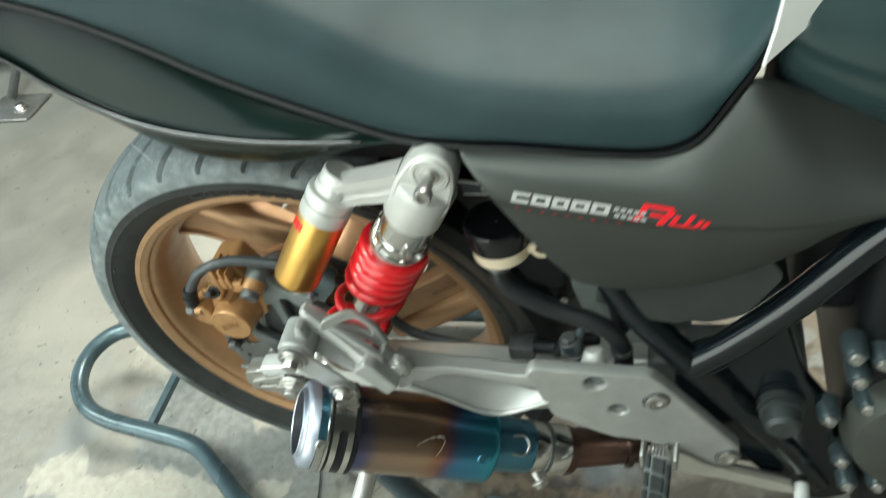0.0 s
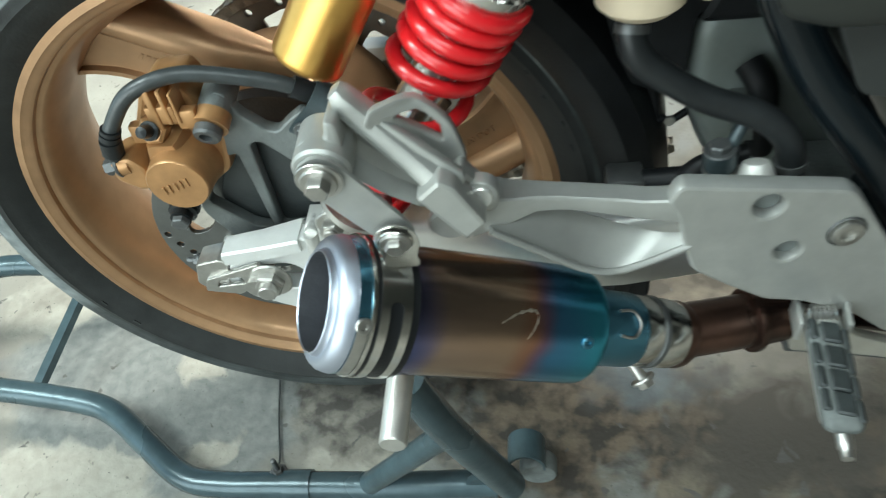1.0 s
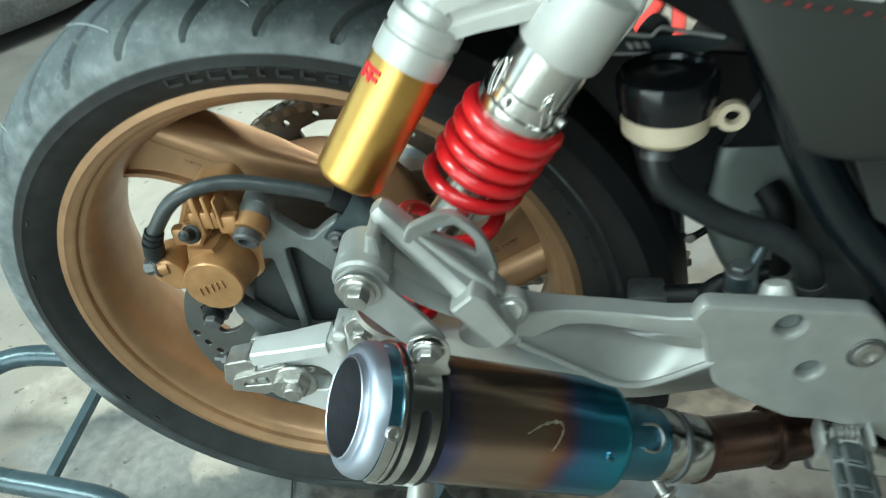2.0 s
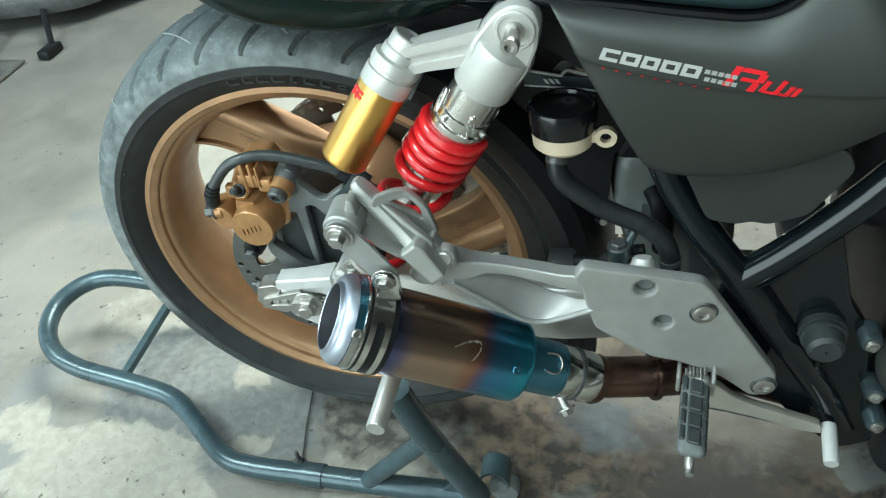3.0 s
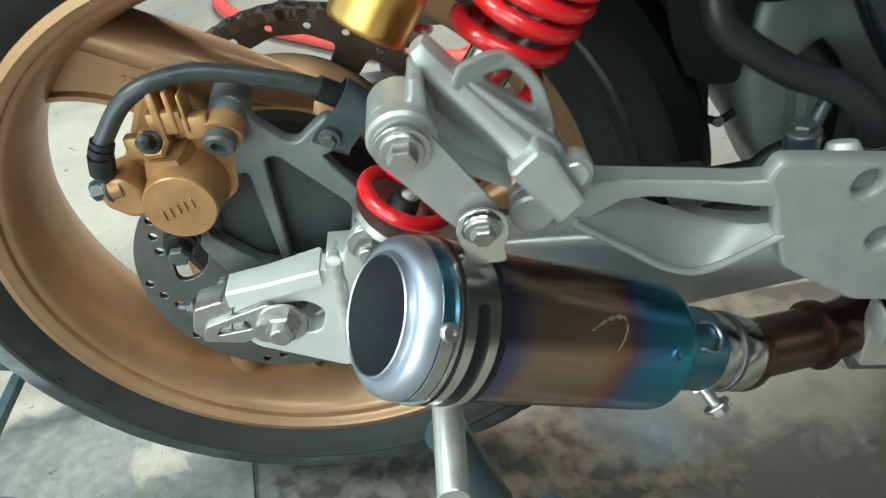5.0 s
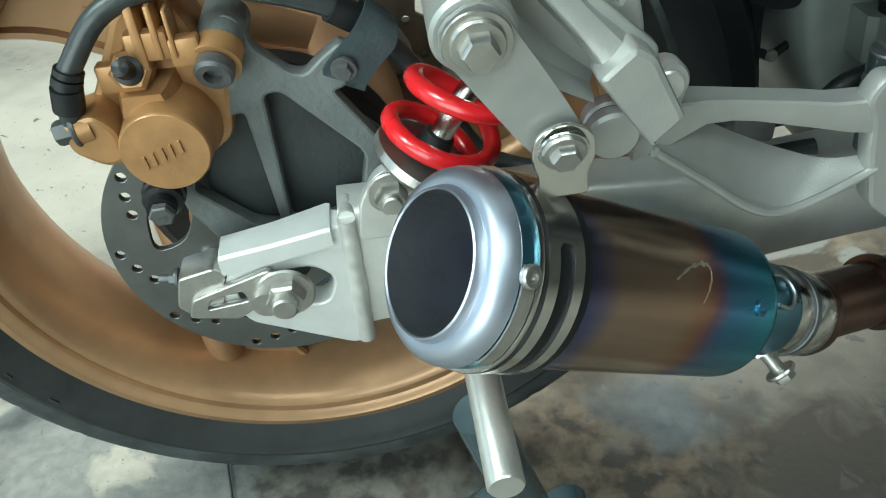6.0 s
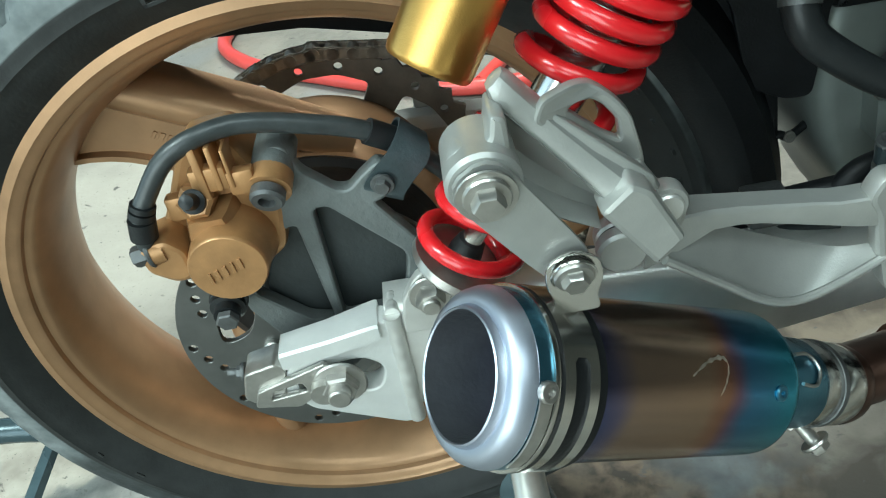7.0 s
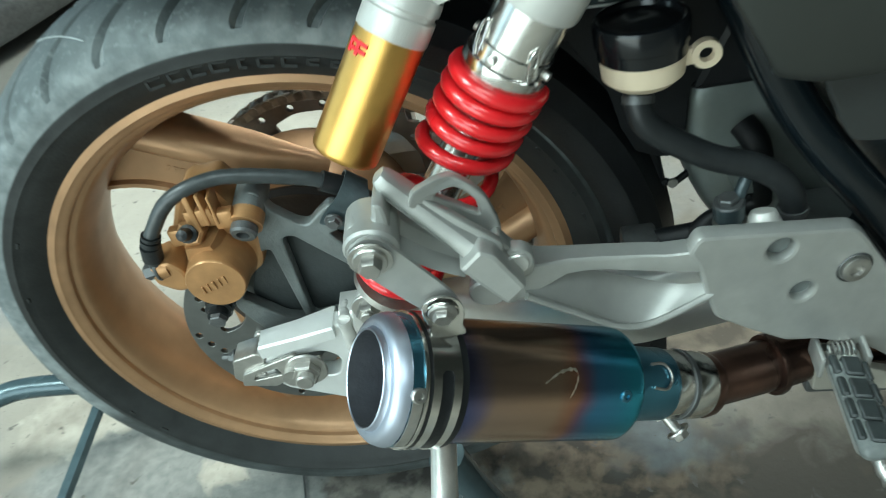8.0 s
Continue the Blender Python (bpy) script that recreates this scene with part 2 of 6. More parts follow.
def ramp_mat(name, axis_length, stops, rough, metal):
    """Metal tinted by heat along local z, with blotches and fine brush marks."""
    m = mat(name, (0.5, 0.5, 0.5), rough, metal, 0.1, 30, 0.04, 500, rvary=0.07)
    n, l = m.node_tree.nodes, m.node_tree.links
    b = n["Principled BSDF"]
    co, sep = n.new("ShaderNodeTexCoord"), n.new("ShaderNodeSeparateXYZ")
    l.new(co.outputs["Object"], sep.inputs[0])
    noise_t, ma = n.new("ShaderNodeTexNoise"), n.new("ShaderNodeMath")
    noise_t.inputs["Scale"].default_value = 18
    l.new(co.outputs["Object"], noise_t.inputs["Vector"])
    ma.operation, ma.inputs[1].default_value = "MULTIPLY_ADD", 0.03
    l.new(noise_t.outputs["Fac"], ma.inputs[0])
    l.new(sep.outputs["Z"], ma.inputs[2])
    mr = n.new("ShaderNodeMapRange")
    mr.inputs["From Min"].default_value, mr.inputs["From Max"].default_value = 0.035, axis_length + 0.035
    l.new(ma.outputs[0], mr.inputs["Value"])
    r = n.new("ShaderNodeValToRGB")
    while len(r.color_ramp.elements) < len(stops):
        r.color_ramp.elements.new(0.5)
    for e, (p, c) in zip(r.color_ramp.elements, stops):
        e.position, e.color = p, (*c, 1)
    l.new(mr.outputs[0], r.inputs[0])
    l.new(r.outputs[0], b.inputs["Base Color"])
    return m


M_CAN = ramp_mat("heat_tinted_titanium", 0.14, [(0.0, (0.1, 0.11, 0.23)), (0.07, (0.17, 0.15, 0.23)), (0.15, (0.35, 0.25, 0.19)), (0.54, (0.4, 0.275, 0.19)),
                                                (0.64, (0.375, 0.19, 0.12)), (0.7, (0.21, 0.135, 0.21)), (0.77, (0.085, 0.24, 0.42)), (1.0, (0.07, 0.35, 0.48))], 0.22, 0.95)


def floor_mat():
    """Old concrete: grey cement skin, cream worn patches, oil stains and grit."""
    m = mat("stained_concrete", (0.3, 0.3, 0.28), 0.75, 0, 0.3, 30, 0.5, 120)
    n, l = m.node_tree.nodes, m.node_tree.links
    b = n["Principled BSDF"]
    co = n.new("ShaderNodeTexCoord")

    def fac(scale, lo, hi, detail=6, dist=0.3, off=0.0):
        mp = n.new("ShaderNodeMapping")
        mp.inputs["Location"].default_value = (off, off * 0.7, 0)
        l.new(co.outputs["Object"], mp.inputs[0])
        t = n.new("ShaderNodeTexNoise")
        t.inputs["Scale"].default_value, t.inputs["Detail"].default_value, t.inputs["Distortion"].default_value = scale, detail, dist
        l.new(mp.outputs[0], t.inputs["Vector"])
        r = n.new("ShaderNodeMapRange")
        r.inputs["From Min"].default_value, r.inputs["From Max"].default_value = lo, hi
        l.new(t.outputs["Fac"], r.inputs["Value"])
        return r.outputs[0]

    def mix(a, c, f):
        x = n.new("ShaderNodeMix")
        x.data_type = "RGBA"
        l.new(f, x.inputs[0])
        for sock, v in ((x.inputs[6], a), (x.inputs[7], c)):
            if isinstance(v, tuple):
                sock.default_value = (*v, 1)
            else:
                l.new(v, sock)
        return x.outputs[2]

    def blob(cx, cy, radius, scale, amp, edge, sx=1.0, sy=1.0):
        """A stain with a ragged rim round one spot."""
        mpb, ln, nb, ad, rb = n.new("ShaderNodeMapping"), n.new("ShaderNodeVectorMath"), n.new("ShaderNodeTexNoise"), n.new("ShaderNodeMath"), n.new("ShaderNodeMapRange")
        mpb.inputs["Location"].default_value, mpb.inputs["Scale"].default_value = (-cx * sx, -cy * sy, 0), (sx, sy, 1)
        l.new(co.outputs["Object"], mpb.inputs[0])
        ln.operation = "LENGTH"
        l.new(mpb.outputs[0], ln.inputs[0])
        nb.inputs["Scale"].default_value, nb.inputs["Detail"].default_value, nb.inputs["Distortion"].default_value = scale, 10, 0.5
        l.new(co.outputs["Object"], nb.inputs["Vector"])
        ad.operation, ad.inputs[1].default_value = "MULTIPLY_ADD", amp
        l.new(nb.outputs["Fac"], ad.inputs[0])
        l.new(ln.outputs["Value"], ad.inputs[2])
        rb.inputs["From Min"].default_value, rb.inputs["From Max"].default_value = radius + amp * 0.5 + edge, radius + amp * 0.5 - edge
        l.new(ad.outputs[0], rb.inputs["Value"])
        return rb.outputs[0]

    falloff_far = blob(-1.75, 1.15, 0.75, 3, 0.4, 0.22)
    c = mix((0.165, 0.156, 0.134), (0.214, 0.203, 0.175), fac(45, 0.3, 0.7))
    c = mix(c, (0.255, 0.239, 0.203), fac(2.2, 0.5, 0.62, 12, 0.7))
    c = mix(c, (0.2, 0.2, 0.188), fac(3.4, 0.56, 0.64, 12, 0.6, 7.0))
    # darker tones by the scooter and left of it paint in the light's falloff
    c = mix(c, mix((0.12, 0.12, 0.108), (0.17, 0.168, 0.15), fac(6, 0.35, 0.65, 8, 0.3, 9.0)), falloff_far)
    c = mix(c, mix((0.135, 0.13, 0.112), (0.185, 0.178, 0.155), fac(7, 0.35, 0.65, 8, 0.3, 21.0)), blob(-1.2, 0.62, 0.36, 4, 0.3, 0.1))
    # pale patch puts the bright light beyond the wheel into the floor colour
    c = mix(c, mix((0.31, 0.292, 0.25), (0.38, 0.358, 0.308), fac(9, 0.35, 0.65, 8, 0.3, 23.0)), blob(-0.48, 0.78, 0.32, 5, 0.25, 0.08))
    # a wide oil and rust stain below the engine side
    mp, gr, nz, ad, rg = n.new("ShaderNodeMapping"), n.new("ShaderNodeVectorMath"), n.new("ShaderNodeTexNoise"), n.new("ShaderNodeMath"), n.new("ShaderNodeMapRange")
    mp.inputs["Location"].default_value, mp.inputs["Scale"].default_value = (-0.62, 0.05, 0), (1.0, 1.25, 1)
    l.new(co.outputs["Object"], mp.inputs[0])
    gr.operation = "LENGTH"
    l.new(mp.outputs[0], gr.inputs[0])
    nz.inputs["Scale"].default_value, nz.inputs["Detail"].default_value, nz.inputs["Distortion"].default_value = 5, 9, 0.6
    l.new(co.outputs["Object"], nz.inputs["Vector"])
    ad.operation, ad.inputs[1].default_value = "MULTIPLY_ADD", 0.7
    l.new(nz.outputs["Fac"], ad.inputs[0])
    l.new(gr.outputs["Value"], ad.inputs[2])
    rg.inputs["From Min"].default_value, rg.inputs["From Max"].default_value = 1.0, 0.78
    l.new(ad.outputs[0], rg.inputs["Value"])
    brown = mix((0.07, 0.058, 0.043), (0.18, 0.152, 0.112), fac(14, 0.42, 0.58, 14, 0.3, 2.0))
    brown = mix(brown, (0.22, 0.225, 0.205), fac(7, 0.55, 0.59, 12, 0.6, 5.0))
    c = mix(c, brown, rg.outputs[0])
    # grey cement skin round the stand with cream patches where it has flaked, and a dark grained strip below the wheel
    grey = mix((0.15, 0.155, 0.146), (0.213, 0.215, 0.2), fac(60, 0.35, 0.65, 8, 0.3, 3.0))
    cream = mix((0.29, 0.27, 0.226), (0.355, 0.334, 0.285), fac(50, 0.35, 0.65, 8, 0.3, 5.0))
    c = mix(c, grey, blob(-0.27, 0.03, 0.2, 7, 0.3, 0.02, 0.8, 1.1))
    for cx, cy, rad, kx in ((-0.25, 0.035, 0.03, 0.8), (-0.4, -0.19, 0.1, 0.55), (-0.6, -0.12, 0.05, 0.8), (-0.5, 0.16, 0.07, 0.8), (-0.19, -0.11, 0.022, 0.6), (0.0, -0.14, 0.04, 0.5)):
        c = mix(c, cream, blob(cx, cy, rad, 16, 0.12, 0.006, kx, 1.0))
    c = mix(c, mix((0.07, 0.064, 0.055), (0.2, 0.185, 0.155), fac(38, 0.42, 0.6, 14, 0.15, 15.0)), blob(0.0, -0.02, 0.085, 22, 0.12, 0.012, 0.85, 0.95))
    # tan cement, dark oil crusts and a damp patch below silencer and pegs, its bluish sheen painted in
    c = mix(c, mix((0.135, 0.126, 0.106), (0.205, 0.19, 0.16), fac(18, 0.35, 0.65, 8, 0.3, 8.0)), blob(0.53, 0.03, 0.1, 9, 0.16, 0.02, 0.7, 1.2))
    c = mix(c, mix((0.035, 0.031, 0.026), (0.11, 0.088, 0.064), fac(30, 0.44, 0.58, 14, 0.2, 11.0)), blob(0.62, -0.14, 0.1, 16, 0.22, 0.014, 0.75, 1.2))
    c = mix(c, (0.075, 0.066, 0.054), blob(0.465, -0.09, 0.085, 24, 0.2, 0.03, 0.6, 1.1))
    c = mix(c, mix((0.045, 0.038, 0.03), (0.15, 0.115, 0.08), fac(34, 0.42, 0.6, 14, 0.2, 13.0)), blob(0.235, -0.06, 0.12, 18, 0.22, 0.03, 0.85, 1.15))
    c = mix(c, mix((0.075, 0.085, 0.09), (0.15, 0.168, 0.174), fac(22, 0.35, 0.72, 14, 0.2, 12.0)), blob(0.345, 0.01, 0.065, 14, 0.16, 0.03, 0.9, 1.3))
    # grit and pinholes
    c = mix(c, (0.09, 0.085, 0.075), fac(220, 0.66, 0.74, 6, 0.4, 4.0))
    c = mix(c, (0.1, 0.095, 0.085), fac(40, 0.655, 0.7, 10, 0.5, 6.0))
    l.new(c, b.inputs["Base Color"])
    return m


M_FLOOR = floor_mat()


# ---------------------------------------------------------------- shape helpers
def finish(bm, smooth=35):
    """A mesh from a bmesh, with normals outward and edges sharp beyond an angle or where marked."""
    bmesh.ops.recalc_face_normals(bm, faces=bm.faces)
    bm.edges.index_update()
    keep = [e.index for e in bm.edges if not e.smooth]
    me = bpy.data.meshes.new("mesh")
    bm.to_mesh(me)
    bm.free()
    me.shade_smooth()
    me.set_sharp_from_angle(angle=radians(smooth))
    for i in keep:
        me.edges[i].use_edge_sharp = True
    return me


def part(name, bm, material, parent=None, label="", m=None):
    """Links a bmesh or mesh as one object under a thing or a part."""
    me = finish(bm) if isinstance(bm, bmesh.types.BMesh) else bm
    me.name = name
    me.materials.clear()
    me.materials.append(material)
    ob = new(name, me)
    if m is not None:
        ob.matrix_basis = m
    if parent is not None:
        ob.parent = parent
        ob.matrix_parent_inverse = parent.matrix_basis.inverted()
    if label:
        tagged(ob, label)
    return ob


def thing(name, label, category, kind=""):
    ob = new(name)
    ob.empty_display_size = 0.1
    return tagged(ob, label, category, kind=kind)


def axis(a, b, ref=(0, 0, 1)):
    """A pose at a whose z runs to b."""
    a, b = Vector(a), Vector(b)
    z = (b - a).normalized()
    r = Vector(ref)
    if abs(z.dot(r)) > 0.95:
        r = Vector((1, 0, 0))
    x = r.cross(z).normalized()
    y = z.cross(x)
    return Matrix.Translation(a) @ Matrix((x, y, z)).transposed().to_4x4()


def merge(*bms):
    out = bmesh.new()
    for bm in bms:
        me = bpy.data.meshes.new("tmp")
        if isinstance(bm, bmesh.types.BMesh):
            bm.to_mesh(me)
            bm.free()
            out.from_mesh(me)
            bpy.data.meshes.remove(me)
        else:
            out.from_mesh(bm)
            bpy.data.meshes.remove(me)
    return out


def lathe(profile, n=40, m=None, caps=True, closed=False):
    """Spins (radius, height) pairs round z."""
    bm = bmesh.new()
    rings = []
    for r, h in profile:
        rings.append([bm.verts.new((r * math.cos(2 * math.pi * i / n), r * math.sin(2 * math.pi * i / n), h)) for i in range(n)])
    pairs = list(zip(rings, rings[1:])) + ([(rings[-1], rings[0])] if closed else [])
    for a, b in pairs:
        for i in range(n):
            bm.faces.new((a[i], a[(i + 1) % n], b[(i + 1) % n], b[i]))
    if caps and not closed:
        bm.faces.new(rings[0][::-1])
        bm.faces.new(rings[-1])
    if m is not None:
        bm.transform(m)
    return bm


def spline(pts, sub=6, closed=False):
    """A smooth line through points."""
    P = [Vector(p) for p in pts]
    n, out = len(P), []
    for i in range(n if closed else n - 1):
        if closed:
            p0, p1, p2, p3 = P[i - 1], P[i], P[(i + 1) % n], P[(i + 2) % n]
        else:
            p0, p1, p2, p3 = P[max(i - 1, 0)], P[i], P[i + 1], P[min(i + 2, n - 1)]
        for k in range(sub):
            t = k / sub
            out.append(0.5 * ((2 * p1) + (p2 - p0) * t + (2 * p0 - 5 * p1 + 4 * p2 - p3) * t * t + (3 * p1 - p0 - 3 * p2 + p3) * t ** 3))
    if not closed:
        out.append(P[-1])
    return out


def tube(pts, r, n=14, sub=6, closed=False):
    """A round tube along a smooth line; r may be a list that goes along it."""
    line = spline(pts, sub, closed) if sub > 1 else [Vector(p) for p in pts]
    bm = bmesh.new()
    rings, up = [], None
    N = len(line)
    for i, p in enumerate(line):
        a = line[i - 1] if (i > 0 or closed) else p
        b = line[(i + 1) % N] if (i < N - 1 or closed) else p
        d = (b - a).normalized()
        if up is None:
            up = d.orthogonal().normalized()
        up = (up - d * up.dot(d)).normalized()
        side = d.cross(up)
        rad = r if not isinstance(r, (list, tuple)) else r[0] + (r[-1] - r[0]) * i / (N - 1) if len(r) == 2 else r[min(i, len(r) - 1)]
        rings.append([bm.verts.new(p + rad * (math.cos(2 * math.pi * k / n) * up + math.sin(2 * math.pi * k / n) * side)) for k in range(n)])
    for i in range(N if closed else N - 1):
        a, b = rings[i], rings[(i + 1) % N]
        for k in range(n):
            bm.faces.new((a[k], a[(k + 1) % n], b[(k + 1) % n], b[k]))
    if not closed:
        bm.faces.new(rings[0][::-1])
        bm.faces.new(rings[-1])
    return bm


def rounded(pts, r, n=4):
    """An outline with its corners rounded."""
    out, N = [], len(pts)
    for i in range(N):
        p, a, b = Vector(pts[i][:2]), Vector(pts[i - 1][:2]), Vector(pts[(i + 1) % N][:2])
        rr = pts[i][2] if len(pts[i]) > 2 else r
        u, v = a - p, b - p
        k = min(rr, u.length * 0.45, v.length * 0.45)
        s, e = p + u.normalized() * k, p + v.normalized() * k
        for j in range(n + 1):
            t = j / n
            out.append(((1 - t) ** 2 * s + 2 * t * (1 - t) * p + t * t * e))
    return out


def ring2(cx, cz, r, n=20):
    return [Vector((cx + r * math.cos(2 * math.pi * i / n), cz + r * math.sin(2 * math.pi * i / n))) for i in range(n)]


def plate(outlines, y0, y1, bevel=0.0015, warp=None, cuts=0):
    """A flat piece in the x-z plane from y0 to y1; the outlines after the first are holes. warp moves its points."""
    cu = bpy.data.curves.new("plate", "CURVE")
    cu.dimensions, cu.fill_mode = "2D", "BOTH"
    for line in outlines:
        sp = cu.splines.new("POLY")
        sp.points.add(len(line) - 1)
        for p, q in zip(sp.points, line):
            p.co = (q[0], q[1], 0, 1)
        sp.use_cyclic_u = True
    cu.extrude, cu.bevel_depth, cu.bevel_resolution, cu.offset = abs(y1 - y0) / 2 - bevel, bevel, 1, -bevel
    ob = bpy.data.objects.new("plate", cu)
    me = bpy.data.meshes.new_from_object(ob)
    bpy.data.objects.remove(ob)
    bm = bmesh.new()
    bm.from_mesh(me)
    bpy.data.meshes.remove(me)
    mid = (y0 + y1) / 2
    for v in bm.verts:
        v.co = Vector((v.co.x, mid - v.co.z, v.co.y))
    bmesh.ops.remove_doubles(bm, verts=bm.verts, dist=1e-6)
    bm.normal_update()
    for e in bm.edges:
        flat = [abs(f.normal.y) > 0.99 for f in e.link_faces]
        if len(flat) == 2 and flat[0] != flat[1]:
            e.smooth = False
    if warp:
        for v in bm.verts:
            v.co = warp(v.co)
    return bm


def box(lo, hi, bevel=0.002, m=None, seg=2):
    bm = bmesh.new()
    bmesh.ops.create_cube(bm, size=1)
    for v in bm.verts:
        v.co = Vector([lo[i] + (hi[i] - lo[i]) * (v.co[i] + 0.5) for i in range(3)])
    if bevel:
        bmesh.ops.bevel(bm, geom=bm.edges[:], offset=bevel, segments=seg, affect="EDGES", profile=0.5)
    if m is not None:
        bm.transform(m)
    return bm


def hexbolt(at, to, af=0.012, h=0.007, washer=True, shank=0.0):
    """A hexagon bolt head that stands at a point and faces another."""
    m = axis(at, to)
    r = af / 2 / math.cos(math.pi / 6)
    bms = [lathe([(r * 0.2, 0.0), (r, 0.0), (r, h * 0.8), (r * 0.86, h), (r * 0.2, h)], 6)]
    if washer:
        bms.append(lathe([(r * 0.3, -0.001), (r * 1.4, -0.001), (r * 1.45, 0.0005), (r * 1.35, 0.0016), (r * 0.3, 0.0016)], 28))
    if shank:
        bms.append(lathe([(r * 0.45, h * 0.8), (r * 0.62, h), (r * 0.62, h + shank - 0.001), (r * 0.52, h + shank)], 18))
    bm = merge(*bms)
    bm.transform(m)
    return bm


def sockbolt(at, to, r=0.006, h=0.005):
    """A round head with a hexagon socket."""
    m = axis(at, to)
    bm = lathe([(r * 0.3, 0), (r, 0), (r, h * 0.75), (r * 0.85, h), (r * 0.5, h), (r * 0.45, h * 0.4), (r * 0.1, h * 0.4)], 24)
    bm.transform(m)
    return bm


def loft(rows, closed=False, caps=False):
    """Skins rows of points that all have the same count."""
    bm = bmesh.new()
    vs = [[bm.verts.new(p) for p in row] for row in rows]
    n = len(rows[0])
    for a, b in zip(vs, vs[1:]):
        for i in range(n if closed else n - 1):
            bm.faces.new((a[i], a[(i + 1) % n], b[(i + 1) % n], b[i]))
    if caps:
        bm.faces.new(vs[0][::-1])
        bm.faces.new(vs[-1])
    return bm


def thicken(bm, d):
    """Gives a sheet thickness inward."""
    bmesh.ops.recalc_face_normals(bm, faces=bm.faces)
    bmesh.ops.solidify(bm, geom=bm.faces[:], thickness=d)
    return bm


def shell(bm, dy):
    """Doubles a sheet at a distance along y and closes its rim."""
    rim = [e for e in bm.edges if e.is_boundary]
    got = bmesh.ops.duplicate(bm, geom=bm.verts[:] + bm.edges[:] + bm.faces[:])
    twin = got["vert_map"]
    for v in [g for g in got["geom"] if isinstance(g, bmesh.types.BMVert)]:
        v.co.y += dy
    for e in rim:
        a, b = e.verts
        bm.faces.new((a, b, twin[b], twin[a]))
    return bm


def surface(columns, sub=6, rsub=6):
    """A smooth sheet through columns of points."""
    cols = [spline(c, rsub) for c in columns]
    rows = [spline([c[i] for c in cols], sub) for i in range(len(cols[0]))]
    return loft(rows)


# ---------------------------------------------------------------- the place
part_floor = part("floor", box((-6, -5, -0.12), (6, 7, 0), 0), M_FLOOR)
tagged(part_floor, "worn grey concrete floor with cream patches and oil stains", "floor", kind="structure")


def slab(name, lo, hi, material, label, category):
    return tagged(part(name, box(lo, hi, 0), material), label, category, kind="structure")


# unseen walls and roof, added to shape bounced light and reflections
slab("wall_front", (6, -5, 0), (6.15, 7, 3.0), M_WALL, "plain plastered garage wall", "wall")
# near wall stands close to darken reflections; its gap passes the fill lamp
wall_near = merge(box((-6, -2.75, 0), (-5.0, -2.6, 3.0), 0), box((-0.3, -2.75, 0), (6, -2.6, 3.0), 0), box((-5.0, -2.75, 2.4), (-0.3, -2.6, 3.0), 0))
tagged(part("wall_near", wall_near, M_WALL), "unseen wall behind the camera, with a gap for the fill light", "wall", kind="structure")
slab("wall_far", (-1.0, 7, 0), (6, 7.15, 3.0), M_WALL, "plain plastered garage wall beyond the motorcycle", "wall")
def opening(c):
    return [Vector((c[0] + u * 0.85, c[1] + v * 0.55)) for u, v in ((-1, -1), (-1, 1), (1, 1), (1, -1))]


roof = plate([[Vector(p) for p in ((-6, -2.75), (6, -2.75), (6, 7), (-6, 7))], opening(SKYLIGHT), opening(NEARLIGHT), opening(FARLIGHT)], -0.05, 0.05, 0.0)
for v in roof.verts:
    v.co = Vector((v.co.x, v.co.z, 2.95 + v.co.y))
tagged(part("ceiling", roof, M_ROOF), "unseen dark sheet roof with three openings for the overhead lamps", "ceiling", kind="structure")

# ---------------------------------------------------------------- the motorcycle
bike = thing("motorcycle", "black and grey motorcycle with gold wheel raised on paddock stand", "motorcycle")
AX, AZ = 0.0, 0.372
WHEEL = Matrix.Translation((AX, 0, AZ)) @ Matrix.Rotation(radians(90), 4, "X")  # local z looks to -y
# rim and tyre: tilted and enlarged to fit the camera's view
RIM = Matrix.Translation((0.011, 0, 0.3705)) @ Matrix.Rotation(radians(92.65), 4, "X") @ Matrix.Diagonal((1.066, 1.066, 1.0, 1.0))


